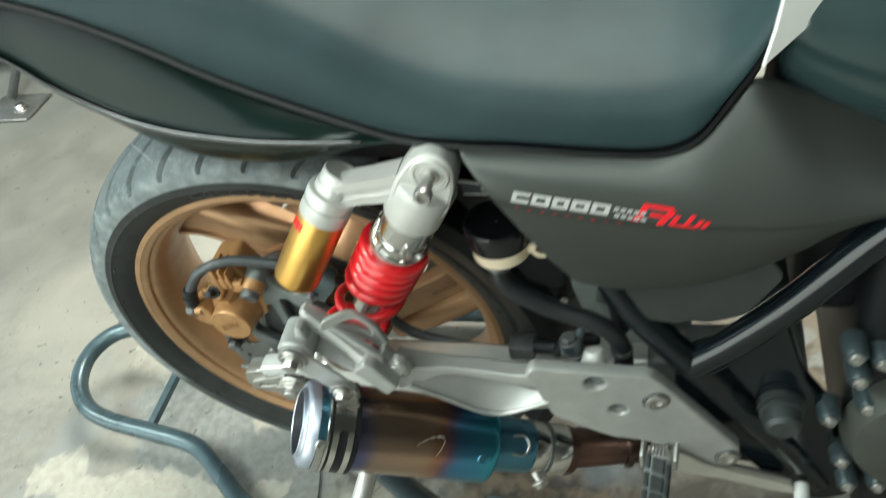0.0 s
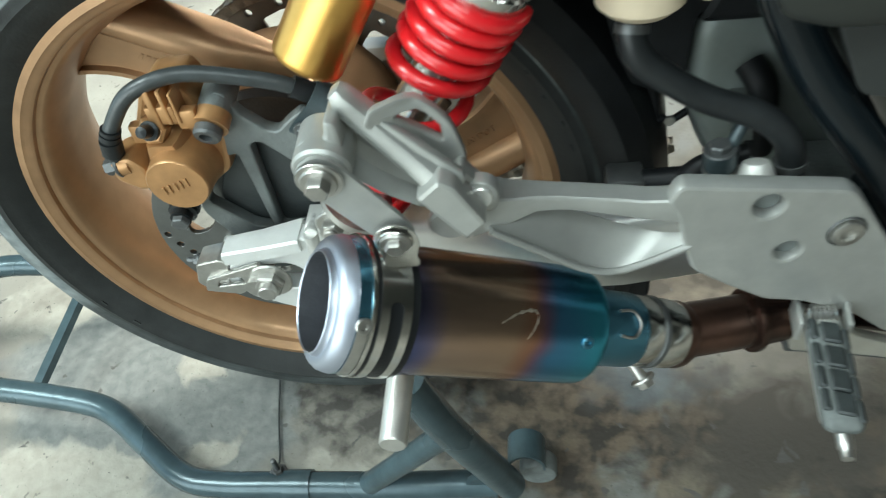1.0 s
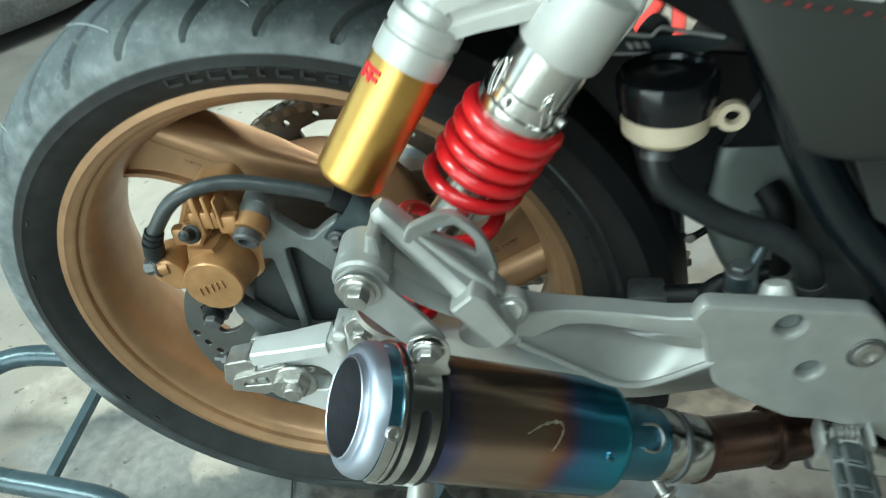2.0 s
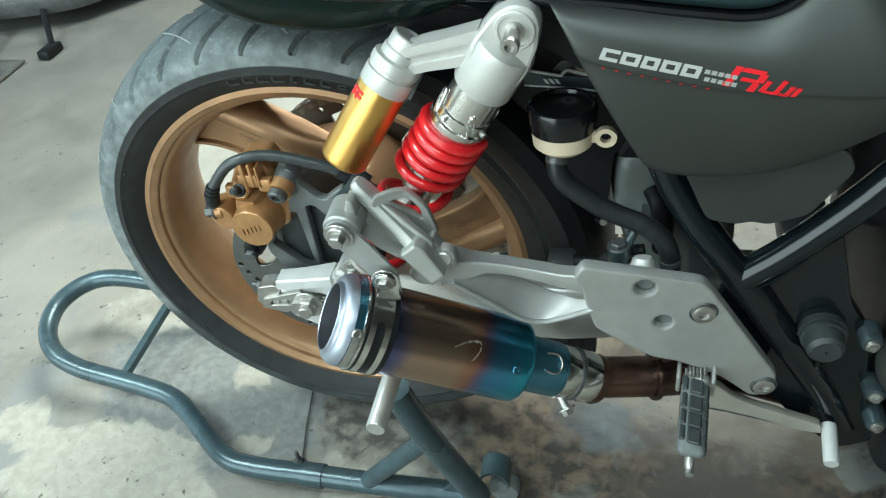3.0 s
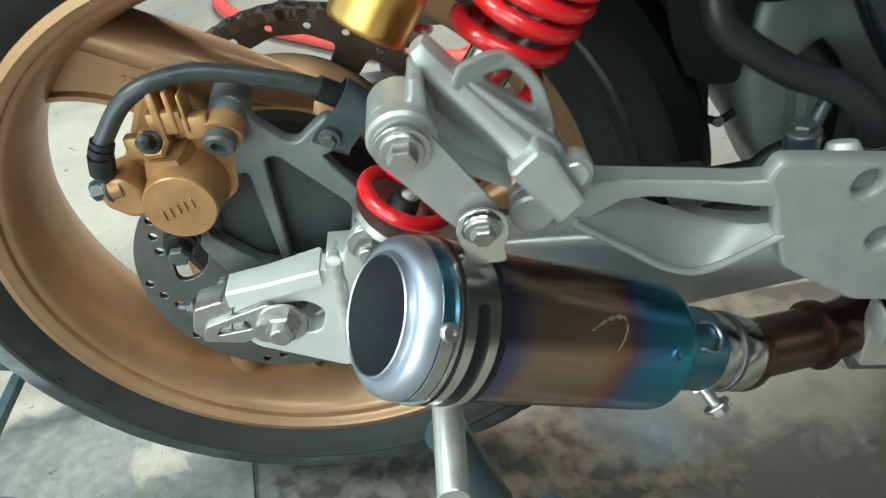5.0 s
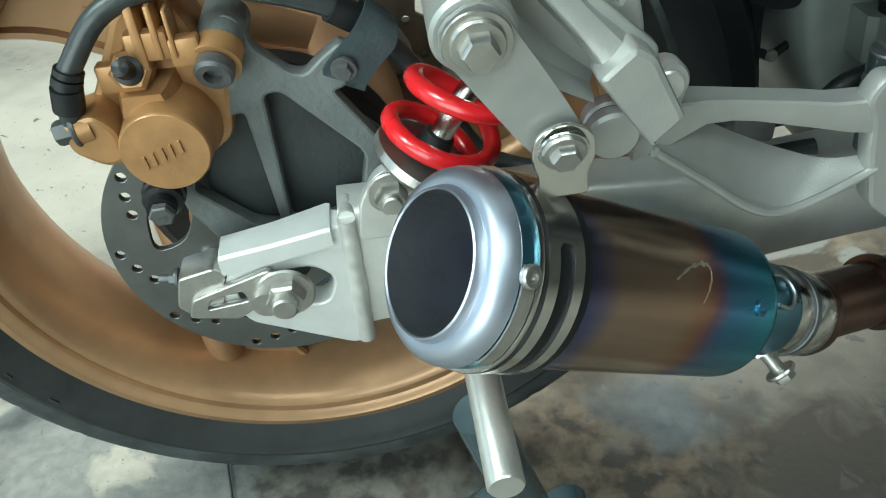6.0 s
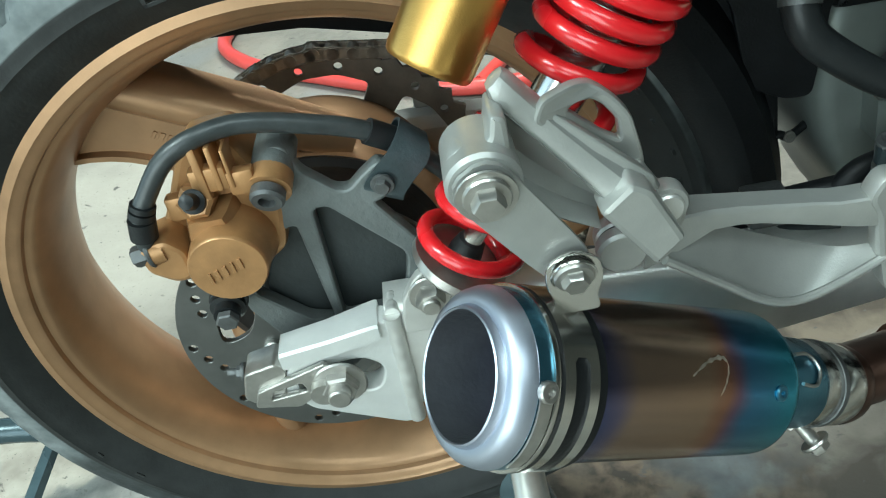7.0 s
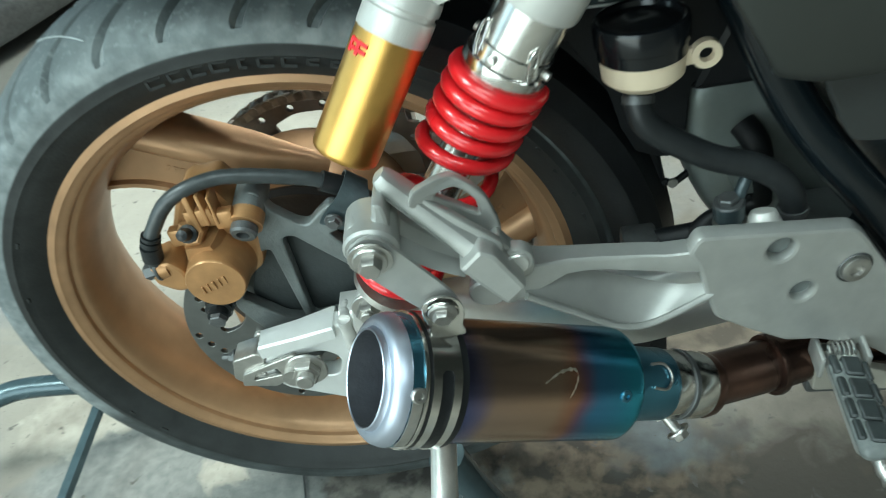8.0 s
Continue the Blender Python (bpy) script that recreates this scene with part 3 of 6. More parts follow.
def tyre():
    """A wide radial with curved grooves cut into its crown."""
    U, rc, sec = 34 * 40, 0.2945, []
    for i in range(13):  # near side wall from bead to shoulder
        t = i / 12
        sec.append((0.226 + (0.261 - 0.226) * t, 0.061 + 0.0165 * math.sin(t * math.pi * 0.6) + (0.0011 if i == 8 else 0)))
    y1 = sec[-1][1]
    K = 60
    crown = []
    for i in range(1, K):
        a = math.pi * i / K
        crown.append((0.261 + (rc - 0.261) * math.sin(a) ** 0.92, y1 * math.cos(a)))
    prof = sec + crown + [(r, -y) for r, y in reversed(sec)]
    bm = bmesh.new()
    n = len(prof)
    pitch, depth = 2 * math.pi / 34, []
    for u in range(U):
        for r, y in prof:
            q = min(1.0, abs(y) / y1)
            # the mesh leans with the grooves, so that their edges stay clean
            lean = 0.2 * (1 - q) ** 1.3 if r > 0.2615 else 0.0
            base = 2 * math.pi * u / U
            off = (base - (0.0 if y > 0 else 0.5 * pitch)) % pitch
            dist = min(off, pitch - off) * r
            d = 0.0
            if r > 0.2615 and 0.03 < q < 0.97:
                wide = 0.0036 * min(1.0, (1.0 - q) / 0.05, (q - 0.02) / 0.12)
                d = 0.0055 * max(0.0, min(1.0, (wide - dist) / 0.0016 + 0.5))
            depth.append(d)
            a = base - lean
            bm.verts.new(((r - d) * math.cos(a), (r - d) * math.sin(a), y))
    bm.verts.ensure_lookup_table()
    for u in range(U):
        for i in range(n - 1):
            p, q = u * n, ((u + 1) % U) * n
            f = bm.faces.new((bm.verts[p + i], bm.verts[q + i], bm.verts[q + i + 1], bm.verts[p + i + 1]))
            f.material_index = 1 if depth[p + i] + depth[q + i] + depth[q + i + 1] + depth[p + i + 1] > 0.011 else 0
    bm.transform(RIM)
    return bm


tyre_ob = part("tyre", tyre(), M_TYRE, bike, "black radial tyre, dusty tread, shade painted into grooves and lower tread")
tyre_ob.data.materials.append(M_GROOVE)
# the moulded mark on the side wall, as plain raised blocks
for k, (w, h) in enumerate(((0.013, 0.009), (0.011, 0.009), (0.012, 0.009), (0.013, 0.009), (0.006, 0.009), (0.012, 0.009), (0.011, 0.009), (0.009, 0.006), (0.009, 0.006))):
    block = merge(box((-w / 2, -h / 2, 0), (w / 2, -h / 2 + 0.0022, 0.0006), 0.0002, seg=1), box((-w / 2, h / 2 - 0.0022, 0), (w / 2, h / 2, 0.0006), 0.0002, seg=1), box((-w / 2, -h / 2, 0), (-w / 2 + 0.0025, h / 2, 0.0006), 0.0002, seg=1))
    turn = radians(100 - 3.7 * k)
    block.transform(RIM @ Matrix.Rotation(turn, 4, "Z") @ pose(0.2445, 0, 0.0763, 0, 0, -90))
    part("side_mark", block, M_MARK, tyre_ob)


def crown_point(deg, y):
    """A point on the tread at an angle round the axle."""
    y1 = 0.061 + 0.0165 * math.sin(math.pi * 0.6)
    r = 0.261 + (0.2945 - 0.261) * math.sin(math.acos(max(-1, min(1, y / y1)))) ** 0.92 + 0.0004
    return RIM @ Vector((r * math.cos(radians(deg)), r * math.sin(radians(deg)), -y))


for a0, y0, a1, y1 in ((119, -0.008, 107, -0.058), (141, -0.018, 133, -0.066), (156, -0.03, 151, -0.07), (97, -0.015, 86, -0.06)):
    pts = [crown_point(a0 + (a1 - a0) * i / 10, y0 + (y1 - y0) * i / 10) for i in range(11)]
    part("mould_line", tube(pts, 0.0007, 6, 1), M_DUST, bike)

for deg, r, w in ((33, 0.247, 0.005), (27, 0.244, 0.004), (20.5, 0.246, 0.005), (14.5, 0.244, 0.007), (40, 0.246, 0.006), (205, 0.246, 0.006), (214, 0.246, 0.008), (150, 0.246, 0.006), (165, 0.246, 0.005)):
    k = (r - 0.226) / 0.035
    m = RIM @ Matrix.Rotation(radians(deg), 4, "Z") @ Matrix.Translation((r, 0, 0.061 + 0.0165 * math.sin(k * math.pi * 0.6)))
    part("raised_mark", box((-0.0012, -w / 2, -0.001), (0.0012, w / 2, 0.0008), 0.0003, m, 1), M_TYRE, bike)
RIMSEC = [(0.2285, 0.062), (0.2285, 0.058), (0.219, 0.056), (0.215, 0.045), (0.209, 0.03), (0.207, 0.0), (0.209, -0.03), (0.215, -0.045), (0.219, -0.056), (0.2285, -0.058), (0.2285, -0.062),
          (0.222, -0.063), (0.215, -0.058), (0.21, -0.046), (0.201, -0.03), (0.198, -0.016), (0.197, 0.0), (0.1975, 0.016), (0.1985, 0.027), (0.202, 0.038), (0.2052, 0.0455), (0.208, 0.0505), (0.21, 0.0522), (0.2132, 0.0535), (0.214, 0.058), (0.2165, 0.0605), (0.219, 0.0612), (0.2215, 0.0634)]
rim = part("rim", lathe(RIMSEC, 160, RIM, closed=True), M_GOLDRIM, bike, "gold painted cast three-spoke rim")


def spoke(angle):
    """A cast spoke that leaves the rim slanted from the radius: a round-topped ridge beside a thin recessed web."""
    rows = []
    for t in [i / 12 for i in range(13)]:
        r = 0.04 + (0.204 - 0.04) * t
        w = 0.0155
        d = (0.019 + 0.003 * t) * min(1.0, 0.35 + 1.6 * t)
        sec = [(w * math.cos(a), d * math.sin(a)) for a in [radians(-20 + 20 * k) for k in range(12)]] + [(-w, -d * 0.8), (w, -d * 0.8)]
        rows.append([Vector((r, q - 0.0065, z)) for q, z in sec])
    rib = loft(rows, closed=True, caps=True)
    rows = []
    for t in [i / 14 for i in range(15)]:
        r = 0.05 + (0.218 - 0.05) * t
        w1 = 0.046 + max(0, t - 0.7) ** 2 * 0.16 + max(0, 0.25 - t) * 0.05
        rows.append([Vector((r, q, z)) for q, z in ((-0.012, -0.015), (-0.012, 0.004), (w1 - 0.007, 0.004), (w1 - 0.005, 0.009), (w1 - 0.001, 0.009), (w1 + 0.001, 0.006), (w1, -0.015))])
    bm = merge(rib, loft(rows, closed=True, caps=True))
    bm.transform(RIM @ Matrix.Rotation(angle, 4, "Z") @ Matrix.Translation((0.195, 0, 0)) @ Matrix.Rotation(radians(27), 4, "Z") @ Matrix.Translation((-0.195, 0, 0)))
    return bm


def on_spoke(angle, m):
    return RIM @ Matrix.Rotation(angle, 4, "Z") @ Matrix.Translation((0.195, 0, 0)) @ Matrix.Rotation(radians(27), 4, "Z") @ Matrix.Translation((-0.195, 0, 0)) @ m


def bars(count, size, gap, material, name, parent, m, depth=0.0008, slant=0.25):
    """A row of plain raised bars in place of unreadable or withheld lettering."""
    bm = bmesh.new()
    x = 0.0
    for i in range(count):
        w = size[0] * (0.8 + 0.4 * ((i * 7) % 5) / 4)
        b = box((x, 0, 0), (x + w, size[1], depth), 0.0002, seg=1)
        for v in b.verts:
            v.co.x += v.co.y * slant
        bm = merge(bm, b)
        x += w + gap
    bm.transform(m)
    return part(name, bm, material, parent)


SPOKES = [radians(a) for a in (124.5, 4.5, 244.5)]
for a in SPOKES:
    part("spoke", spoke(a), M_GOLDRIM, rim)
hubbm = lathe([(0.03, -0.088), (0.094, -0.085), (0.102, -0.078), (0.104, -0.05), (0.102, -0.02), (0.1, 0.012), (0.098, 0.017), (0.058, 0.018), (0.058, 0.045), (0.056, 0.07), (0.03, 0.076)], 64, WHEEL)
part("hub", hubbm, M_GOLDRIM, rim)
part("hub_end_disc", lathe([(0.05, 0.0175), (0.1, 0.0175), (0.1005, 0.021), (0.094, 0.0235), (0.088, 0.021), (0.06, 0.0225), (0.05, 0.0225)], 64, WHEEL), M_HUBDISC, rim, "dark disc over the hub's near end")


def lettering(body, size, material, name, parent, m, depth=0.0006):
    cu = bpy.data.curves.new("lettering", "FONT")
    cu.body, cu.size, cu.extrude = body, size, depth
    ob = bpy.data.objects.new("lettering", cu)
    me = bpy.data.meshes.new_from_object(ob)
    bpy.data.objects.remove(ob)
    return part(name, me, material, parent, m=m)


lettering("MT5.00 DOT", 0.0085, M_GOLDRIM, "cast_marking", rim, on_spoke(SPOKES[1], pose(0.138, 0.02, 0.0042)), 0.0009)
bars(8, (0.0035, 0.006), 0.002, M_GOLDRIM, "cast_marking", rim, on_spoke(SPOKES[0], pose(0.172, 0.026, 0.0042, 0, 0, 180)))

# brake disc with drilled band and carrier windows
DISCY = -0.088
holes = []
for k in range(10):
    for j, rr in ((0, 0.1005), (1, 0.0945), (2, 0.0885)):
        a = 2 * math.pi * (k + j * 0.22) / 10
        holes.append(ring2(AX + rr * math.cos(a), AZ + rr * math.sin(a), 0.0034, 10)[::-1])
for k in range(5):
    a = 2 * math.pi * k / 5 + 0.25
    win = [(AX + r * math.cos(a + da), AZ + r * math.sin(a + da)) for r, da in ((0.055, -0.3), (0.079, -0.42), (0.081, 0.0), (0.079, 0.42), (0.055, 0.3))]
    holes.append(rounded(win, 0.012)[::-1])
disc = part("brake_disc", plate([ring2(AX, AZ, 0.1075, 96), ring2(AX, AZ, 0.03, 32)[::-1]] + holes, DISCY - 0.0025, DISCY + 0.0025, 0.0006), M_DISC, bike, "drilled steel rear brake disc")
for k in range(5):
    a = 2 * math.pi * (k + 0.5) / 5 + 0.25
    c = Vector((AX + 0.045 * math.cos(a), DISCY - 0.0025, AZ + 0.045 * math.sin(a)))
    part("disc_bolt", sockbolt(c, c + Vector((0, -1, 0)), 0.007, 0.005), M_STEEL, disc)

# sprocket and chain on the far side
SPX, SPY, SPZ = 0.011, 0.098, 0.3705
teeth = []
NT = 44
for i in range(NT * 4):
    a = 2 * math.pi * i / (NT * 4)
    r = 0.1285 + (0.0025, 0.0065, 0.0025, 0.0)[i % 4]
    teeth.append(Vector((SPX + r * math.cos(a), SPZ + r * math.sin(a))))
sholes = [ring2(SPX + 0.1185 * math.cos(a), SPZ + 0.1185 * math.sin(a), 0.0037, 12)[::-1] for a in [radians(80 + 360 / 22 * k) for k in range(22)]]
for k in range(6):
    a = radians(88 + 60 * k)
    win = [(SPX + r * math.cos(a + da), SPZ + r * math.sin(a + da)) for r, da in ((0.082, -0.36), (0.107, -0.38), (0.1115, -0.13), (0.1115, 0.13), (0.107, 0.37), (0.082, 0.36), (0.083, 0))]
    sholes.append(rounded(win, 0.006)[::-1])
sprocket = part("sprocket", plate([teeth] + sholes, SPY - 0.003, SPY + 0.003, 0.0008), M_SPROCKET, bike, "worn steel rear sprocket")
link_a = merge(box((-0.0145, -0.0055, 0.006), (0.0145, 0.0055, 0.008), 0.0015, seg=1), box((-0.0145, -0.0055, -0.008), (0.0145, 0.0055, -0.006), 0.0015, seg=1),
               lathe([(0.0052, -0.009), (0.0052, 0.009)], 12, pose(-0.008, 0, 0)), lathe([(0.0052, -0.009), (0.0052, 0.009)], 12, pose(0.008, 0, 0)))
LINK = finish(link_a)
path = []
RP = 0.1315
for i in range(25):
    a = radians(86 + i * 7.3)
    path.append((SPX + RP * math.cos(a), SPZ + RP * math.sin(a), a + math.pi / 2))
for i in range(22):
    path.append((SPX + 0.012 + i * 0.016, SPZ + RP - i * 0.0026, -0.16))
for i in range(22):
    path.append((SPX + 0.012 + i * 0.016, SPZ - RP + i * 0.002, 0.12))
chain = None
for x, z, a in path:
    m = Matrix.Translation((x, SPY, z)) @ Matrix.Rotation(radians(90), 4, "X") @ Matrix.Rotation(a, 4, "Z")
    if chain is None:
        chain = new("drive_chain", LINK.copy())
        chain.data.materials.append(M_CHAIN)
        chain.data.transform(m)
        chain.parent = bike
        tagged(chain, "oily drive chain")
        LINK.materials.append(M_CHAIN)
        continue
    ob = new("link", LINK)
    ob.matrix_basis = m
    ob.parent = chain
part("chain_guard", plate([rounded([(-0.09, 0.525), (-0.085, 0.565), (0.06, 0.56), (0.3, 0.49), (0.3, 0.44), (0.075, 0.5), (0.01, 0.517)], 0.006)], 0.115, 0.121, 0.002), M_BLACKPL, bike, "black plastic chain guard")

# swingarm
arm_rows = []
for x, zc, hh, yo, yi in ((0.05, 0.37, 0.05, -0.142, -0.104), (0.1, 0.372, 0.047, -0.142, -0.104), (0.2, 0.37, 0.043, -0.142, -0.1), (0.3, 0.362, 0.04, -0.136, -0.094), (0.4, 0.355, 0.04, -0.115, -0.07), (0.5, 0.35, 0.04, -0.1, -0.05)):
    c = 0.009
    arm_rows.append([Vector((x, y, z)) for y, z in ((yo, zc - hh + c), (yo, zc + hh - c), (yo + c * 0.4, zc + hh - c * 0.3), (yo + c, zc + hh), (yi - c, zc + hh), (yi, zc + hh - c), (yi, zc - hh + c), (yi - c, zc - hh), (yo + c, zc - hh))])
swing = part("swingarm", loft(arm_rows, closed=True, caps=True), M_SWING, bike, "silver aluminium swingarm")
arm_far = [[Vector((p.x, -p.y, p.z)) for p in row] for row in arm_rows[:3]]
for x, zc, k in ((0.3, 0.388, 0.7), (0.4, 0.398, 0.62), (0.55, 0.398, 0.62)):
    arm_far.append([Vector((x, -p.y, zc + (p.z - 0.37) * k)) for p in arm_rows[2]])
part("far_arm", loft(arm_far, closed=True, caps=True), M_SWING, swing)
slot = rounded([(-0.018, 0.36), (0.035, 0.355), (0.042, 0.375), (0.03, 0.386), (-0.018, 0.384)], 0.008)[::-1]
endp = rounded([(-0.03, 0.368), (-0.016, 0.403), (0.044, 0.415), (0.056, 0.411), (0.058, 0.318), (0.046, 0.316), (-0.014, 0.346)], 0.004)
part("dropout", plate([endp, slot], -0.146, -0.128, 0.002), M_RAWALU, swing)
part("dropout", plate([endp, slot], 0.128, 0.146, 0.002), M_SWING, swing)
cover_rows = [[Vector((x, y, z)) for y, z in ((-0.15, z0), (-0.1505, z1 - 0.002), (-0.149, z1), (yf - 0.002, z1 + 0.001), (yf, z1 - 0.001), (yf, z0))] for x, z0, z1, yf in ((-0.023, 0.392, 0.4035, -0.13), (-0.022, 0.391, 0.405, -0.129), (0.01, 0.396, 0.4095, -0.127), (0.043, 0.402, 0.4155, -0.123), (0.045, 0.403, 0.415, -0.123))]
part("top_cover", loft(cover_rows, closed=True, caps=True), M_RAWALU, swing, "top face coloured whiter to look lit from above")
wl = []
for i in range(60):
    t = i / 59
    wl.append((0.0545, -0.1432, 0.318 + 0.098 * t))
part("weld_bead", tube(wl, [0.0058 + 0.00022 * math.sin(i * 0.8) + 0.0002 * math.sin(i * 0.31) for i in range(60)], 12, 1), M_SWING, swing)
wl = [(0.055, -0.142 + 0.022 * i / 30, 0.416) for i in range(31)]
part("weld_bead", tube(wl, [(0.0048 + 0.0002 * math.sin(i * 0.8) + 0.0002 * math.sin(i * 0.31)) * math.sqrt(min(1, (31 - i) / 8)) for i in range(31)], 12, 1), M_SWING, swing)
adj = plate([rounded([(-0.056, 0.369), (-0.05, 0.391), (-0.028, 0.396), (-0.022, 0.39), (-0.028, 0.366), (-0.05, 0.362)], 0.003)], -0.148, -0.126, 0.0015)
part("chain_adjuster", adj, M_STEEL, swing)
part("adjuster_plate", plate([rounded([(-0.05, 0.362), (-0.045, 0.376), (0.005, 0.392), (0.008, 0.386), (-0.004, 0.366), (-0.02, 0.356)], 0.003),
                              rounded([(-0.038, 0.367), (-0.034, 0.374), (-0.014, 0.378), (-0.012, 0.37)], 0.002)[::-1]], -0.1515, -0.147, 0.001), M_STEEL, swing)
part("adjuster_bolt", hexbolt((-0.056, -0.13, 0.378), (-0.08, -0.13, 0.381), 0.008, 0.005, shank=0.006), M_DULL, swing)
part("axle_nut", hexbolt((0.011, -0.152, 0.373), (0.011, -0.2, 0.373), 0.022, 0.009, shank=0.007), M_STEEL, swing)
part("axle", lathe([(0.009, -0.16), (0.009, 0.16)], 20, WHEEL), M_STEEL, swing)
part("pivot_beam", lathe([(0.012, -0.13), (0.028, -0.125), (0.028, 0.125), (0.012, 0.13)], 32, axis((0.552, 0.0, 0.392), (0.552, -0.1, 0.392))), M_GREYMETAL, swing)

# caliper bracket with its triangular windows
brk = [(-0.045, 0.42, 0.01), (-0.03, 0.455), (-0.012, 0.5), (-0.006, 0.532, 0.01), (0.014, 0.535, 0.01), (0.0195, 0.5134), (0.037, 0.4965, 0.006), (0.0445, 0.495, 0.008), (0.054, 0.5035), (0.0655, 0.5115), (0.0735, 0.5065), (0.0735, 0.4915), (0.0645, 0.4835), (0.0585, 0.4825), (0.1, 0.418), (0.1, 0.39), (0.035, 0.385), (0.02, 0.345, 0.02), (-0.012, 0.345, 0.02), (-0.02, 0.375)]
w1 = rounded([(0.0195, 0.485), (0.0285, 0.486), (0.071, 0.4395), (0.062, 0.398), (0.019, 0.394)], 0.006)[::-1]
w2 = rounded([(0.0065, 0.476), (0.0125, 0.394), (-0.004, 0.3985), (-0.034, 0.4285), (-0.012, 0.472)], 0.004)[::-1]
bracket = part("caliper_bracket", plate([rounded(brk, 0.004), w1, w2], -0.112, -0.1, 0.002), M_GREYMETAL, bike, "grey cast caliper bracket with triangular windows")
part("backing", plate([rounded([(-0.03, 0.42), (-0.01, 0.47), (0.012, 0.5), (0.04, 0.49), (0.085, 0.425), (0.06, 0.385), (-0.01, 0.385)], 0.006)], -0.0985, -0.093, 0.001), M_DARKCAST, bracket)
part("sleeve", lathe([(0.008, 0.0), (0.0125, 0.0), (0.013, 0.01), (0.0125, 0.034), (0.008, 0.036)], 28, axis((0.008, -0.092, 0.528), (0.002, -0.12, 0.515))), M_GREYMETAL, bracket)

# caliper
cal = part("brake_caliper", plate([rounded([(-0.073, 0.466), (-0.078, 0.484), (-0.062, 0.512), (-0.046, 0.543), (-0.016, 0.545), (-0.006, 0.52), (0.004, 0.495), (-0.002, 0.462), (-0.02, 0.45), (-0.05, 0.452)], 0.007)], -0.113, -0.072, 0.004), M_CALGOLD, bike, "gold two-bolt rear brake caliper")
part("cylinder", lathe([(0.0, -0.01), (0.03, -0.01), (0.0275, -0.002), (0.0252, 0.008), (0.0242, 0.0245), (0.0238, 0.0262), (0.023, 0.0272), (0.0, 0.0272)], 48, axis((-0.0335, -0.116, 0.475), (-0.0335, -0.2, 0.4735)), caps=False), M_CALGOLD, cal)
bars(5, (0.0024, 0.0075), 0.0029, M_CALGOLD, "cast_marking", cal, pose(-0.0455, -0.1432, 0.466, 90, 0, 0) @ Matrix.Rotation(radians(20), 4, "Z"), 0.0012)
for x0, x1, z0, z1 in ((-0.036, -0.031, 0.515, 0.55), (-0.026, -0.0225, 0.52, 0.549), (-0.018, -0.0155, 0.52, 0.546)):
    part("rib", box((x0, -0.129, z0), (x1, -0.1, z1), 0.0012), M_CALGOLD, cal)
for dx, dz, w in ((-0.03, 0.523, 0.011), (-0.052, 0.508, 0.008), (-0.012, 0.518, 0.008)):
    part("rib", box((dx - w, -0.1275, dz - 0.004), (dx + w, -0.118, dz + 0.012), 0.002), M_CALGOLD, cal)
part("fluid_neck", loft([[Vector((x, y, z)) for x, z in ((cx - w, cz - 0.4 * w), (cx - 0.8 * w, cz + 0.5 * w), (cx + 0.8 * w, cz + 0.5 * w), (cx + w, cz - 0.4 * w), (cx + 0.6 * w, cz - 0.8 * w), (cx - 0.6 * w, cz - 0.8 * w))] for cx, cz, y, w in ((-0.038, 0.5, -0.105, 0.021), (-0.0385, 0.4985, -0.117, 0.0185), (-0.039, 0.497, -0.127, 0.015), (-0.0395, 0.497, -0.1315, 0.0125))], closed=True, caps=True), M_CALGOLD, cal)
part("hose_ear", plate([rounded([(-0.083, 0.477), (-0.084, 0.494), (-0.066, 0.499), (-0.056, 0.488), (-0.056, 0.468), (-0.068, 0.466)], 0.005)], -0.137, -0.105, 0.003), M_CALGOLD, cal)
part("bleed_boss", lathe([(0.0, 0), (0.012, 0), (0.0115, 0.01), (0.009, 0.012), (0.0, 0.012)], 6, axis((-0.042, -0.118, 0.512), (-0.042, -0.15, 0.524)), caps=False), M_CALGOLD, cal)
part("bleed_nipple", lathe([(0.001, 0), (0.0075, 0), (0.0075, 0.004), (0.005, 0.005), (0.0052, 0.009), (0.0044, 0.012), (0.0044, 0.015), (0.001, 0.0165)], 20, axis((-0.042, -0.128, 0.516), (-0.042, -0.15, 0.53))), M_RUBBER, cal, "black rubber bleed nipple cap")
part("pin_collar", lathe([(0.006, 0), (0.0135, 0), (0.0135, 0.012), (0.006, 0.012)], 30, axis((0.003, -0.114, 0.517), (0.001, -0.127, 0.512))), M_CALGOLD, cal)
part("pin_bolt", sockbolt((0.001, -0.126, 0.5125), (-0.001, -0.14, 0.507), 0.0105, 0.008), M_DULL, cal)
part("lower_pin", lathe([(0.001, 0), (0.012, 0), (0.0115, 0.008), (0.0125, 0.009), (0.0125, 0.013), (0.011, 0.014), (0.0115, 0.019), (0.0085, 0.02), (0.0085, 0.026), (0.001, 0.026)], 24, axis((-0.0475, -0.114, 0.4395), (-0.0465, -0.2, 0.428))), M_RUBBER, cal, "black rubber slide pin boot")
part("pin_nut", hexbolt((-0.0467, -0.1405, 0.4357), (-0.0465, -0.2, 0.428), 0.013, 0.005, washer=False), M_DULL, cal)
part("banjo_bolt", hexbolt((-0.078, -0.131, 0.489), (-0.11, -0.136, 0.486), 0.012, 0.011), M_DULL, cal)
part("banjo", lathe([(0.004, -0.005), (0.0085, -0.005), (0.0085, 0.005), (0.004, 0.005)], 24, axis((-0.074, -0.131, 0.489), (-0.11, -0.136, 0.486))), M_CALGOLD, cal)
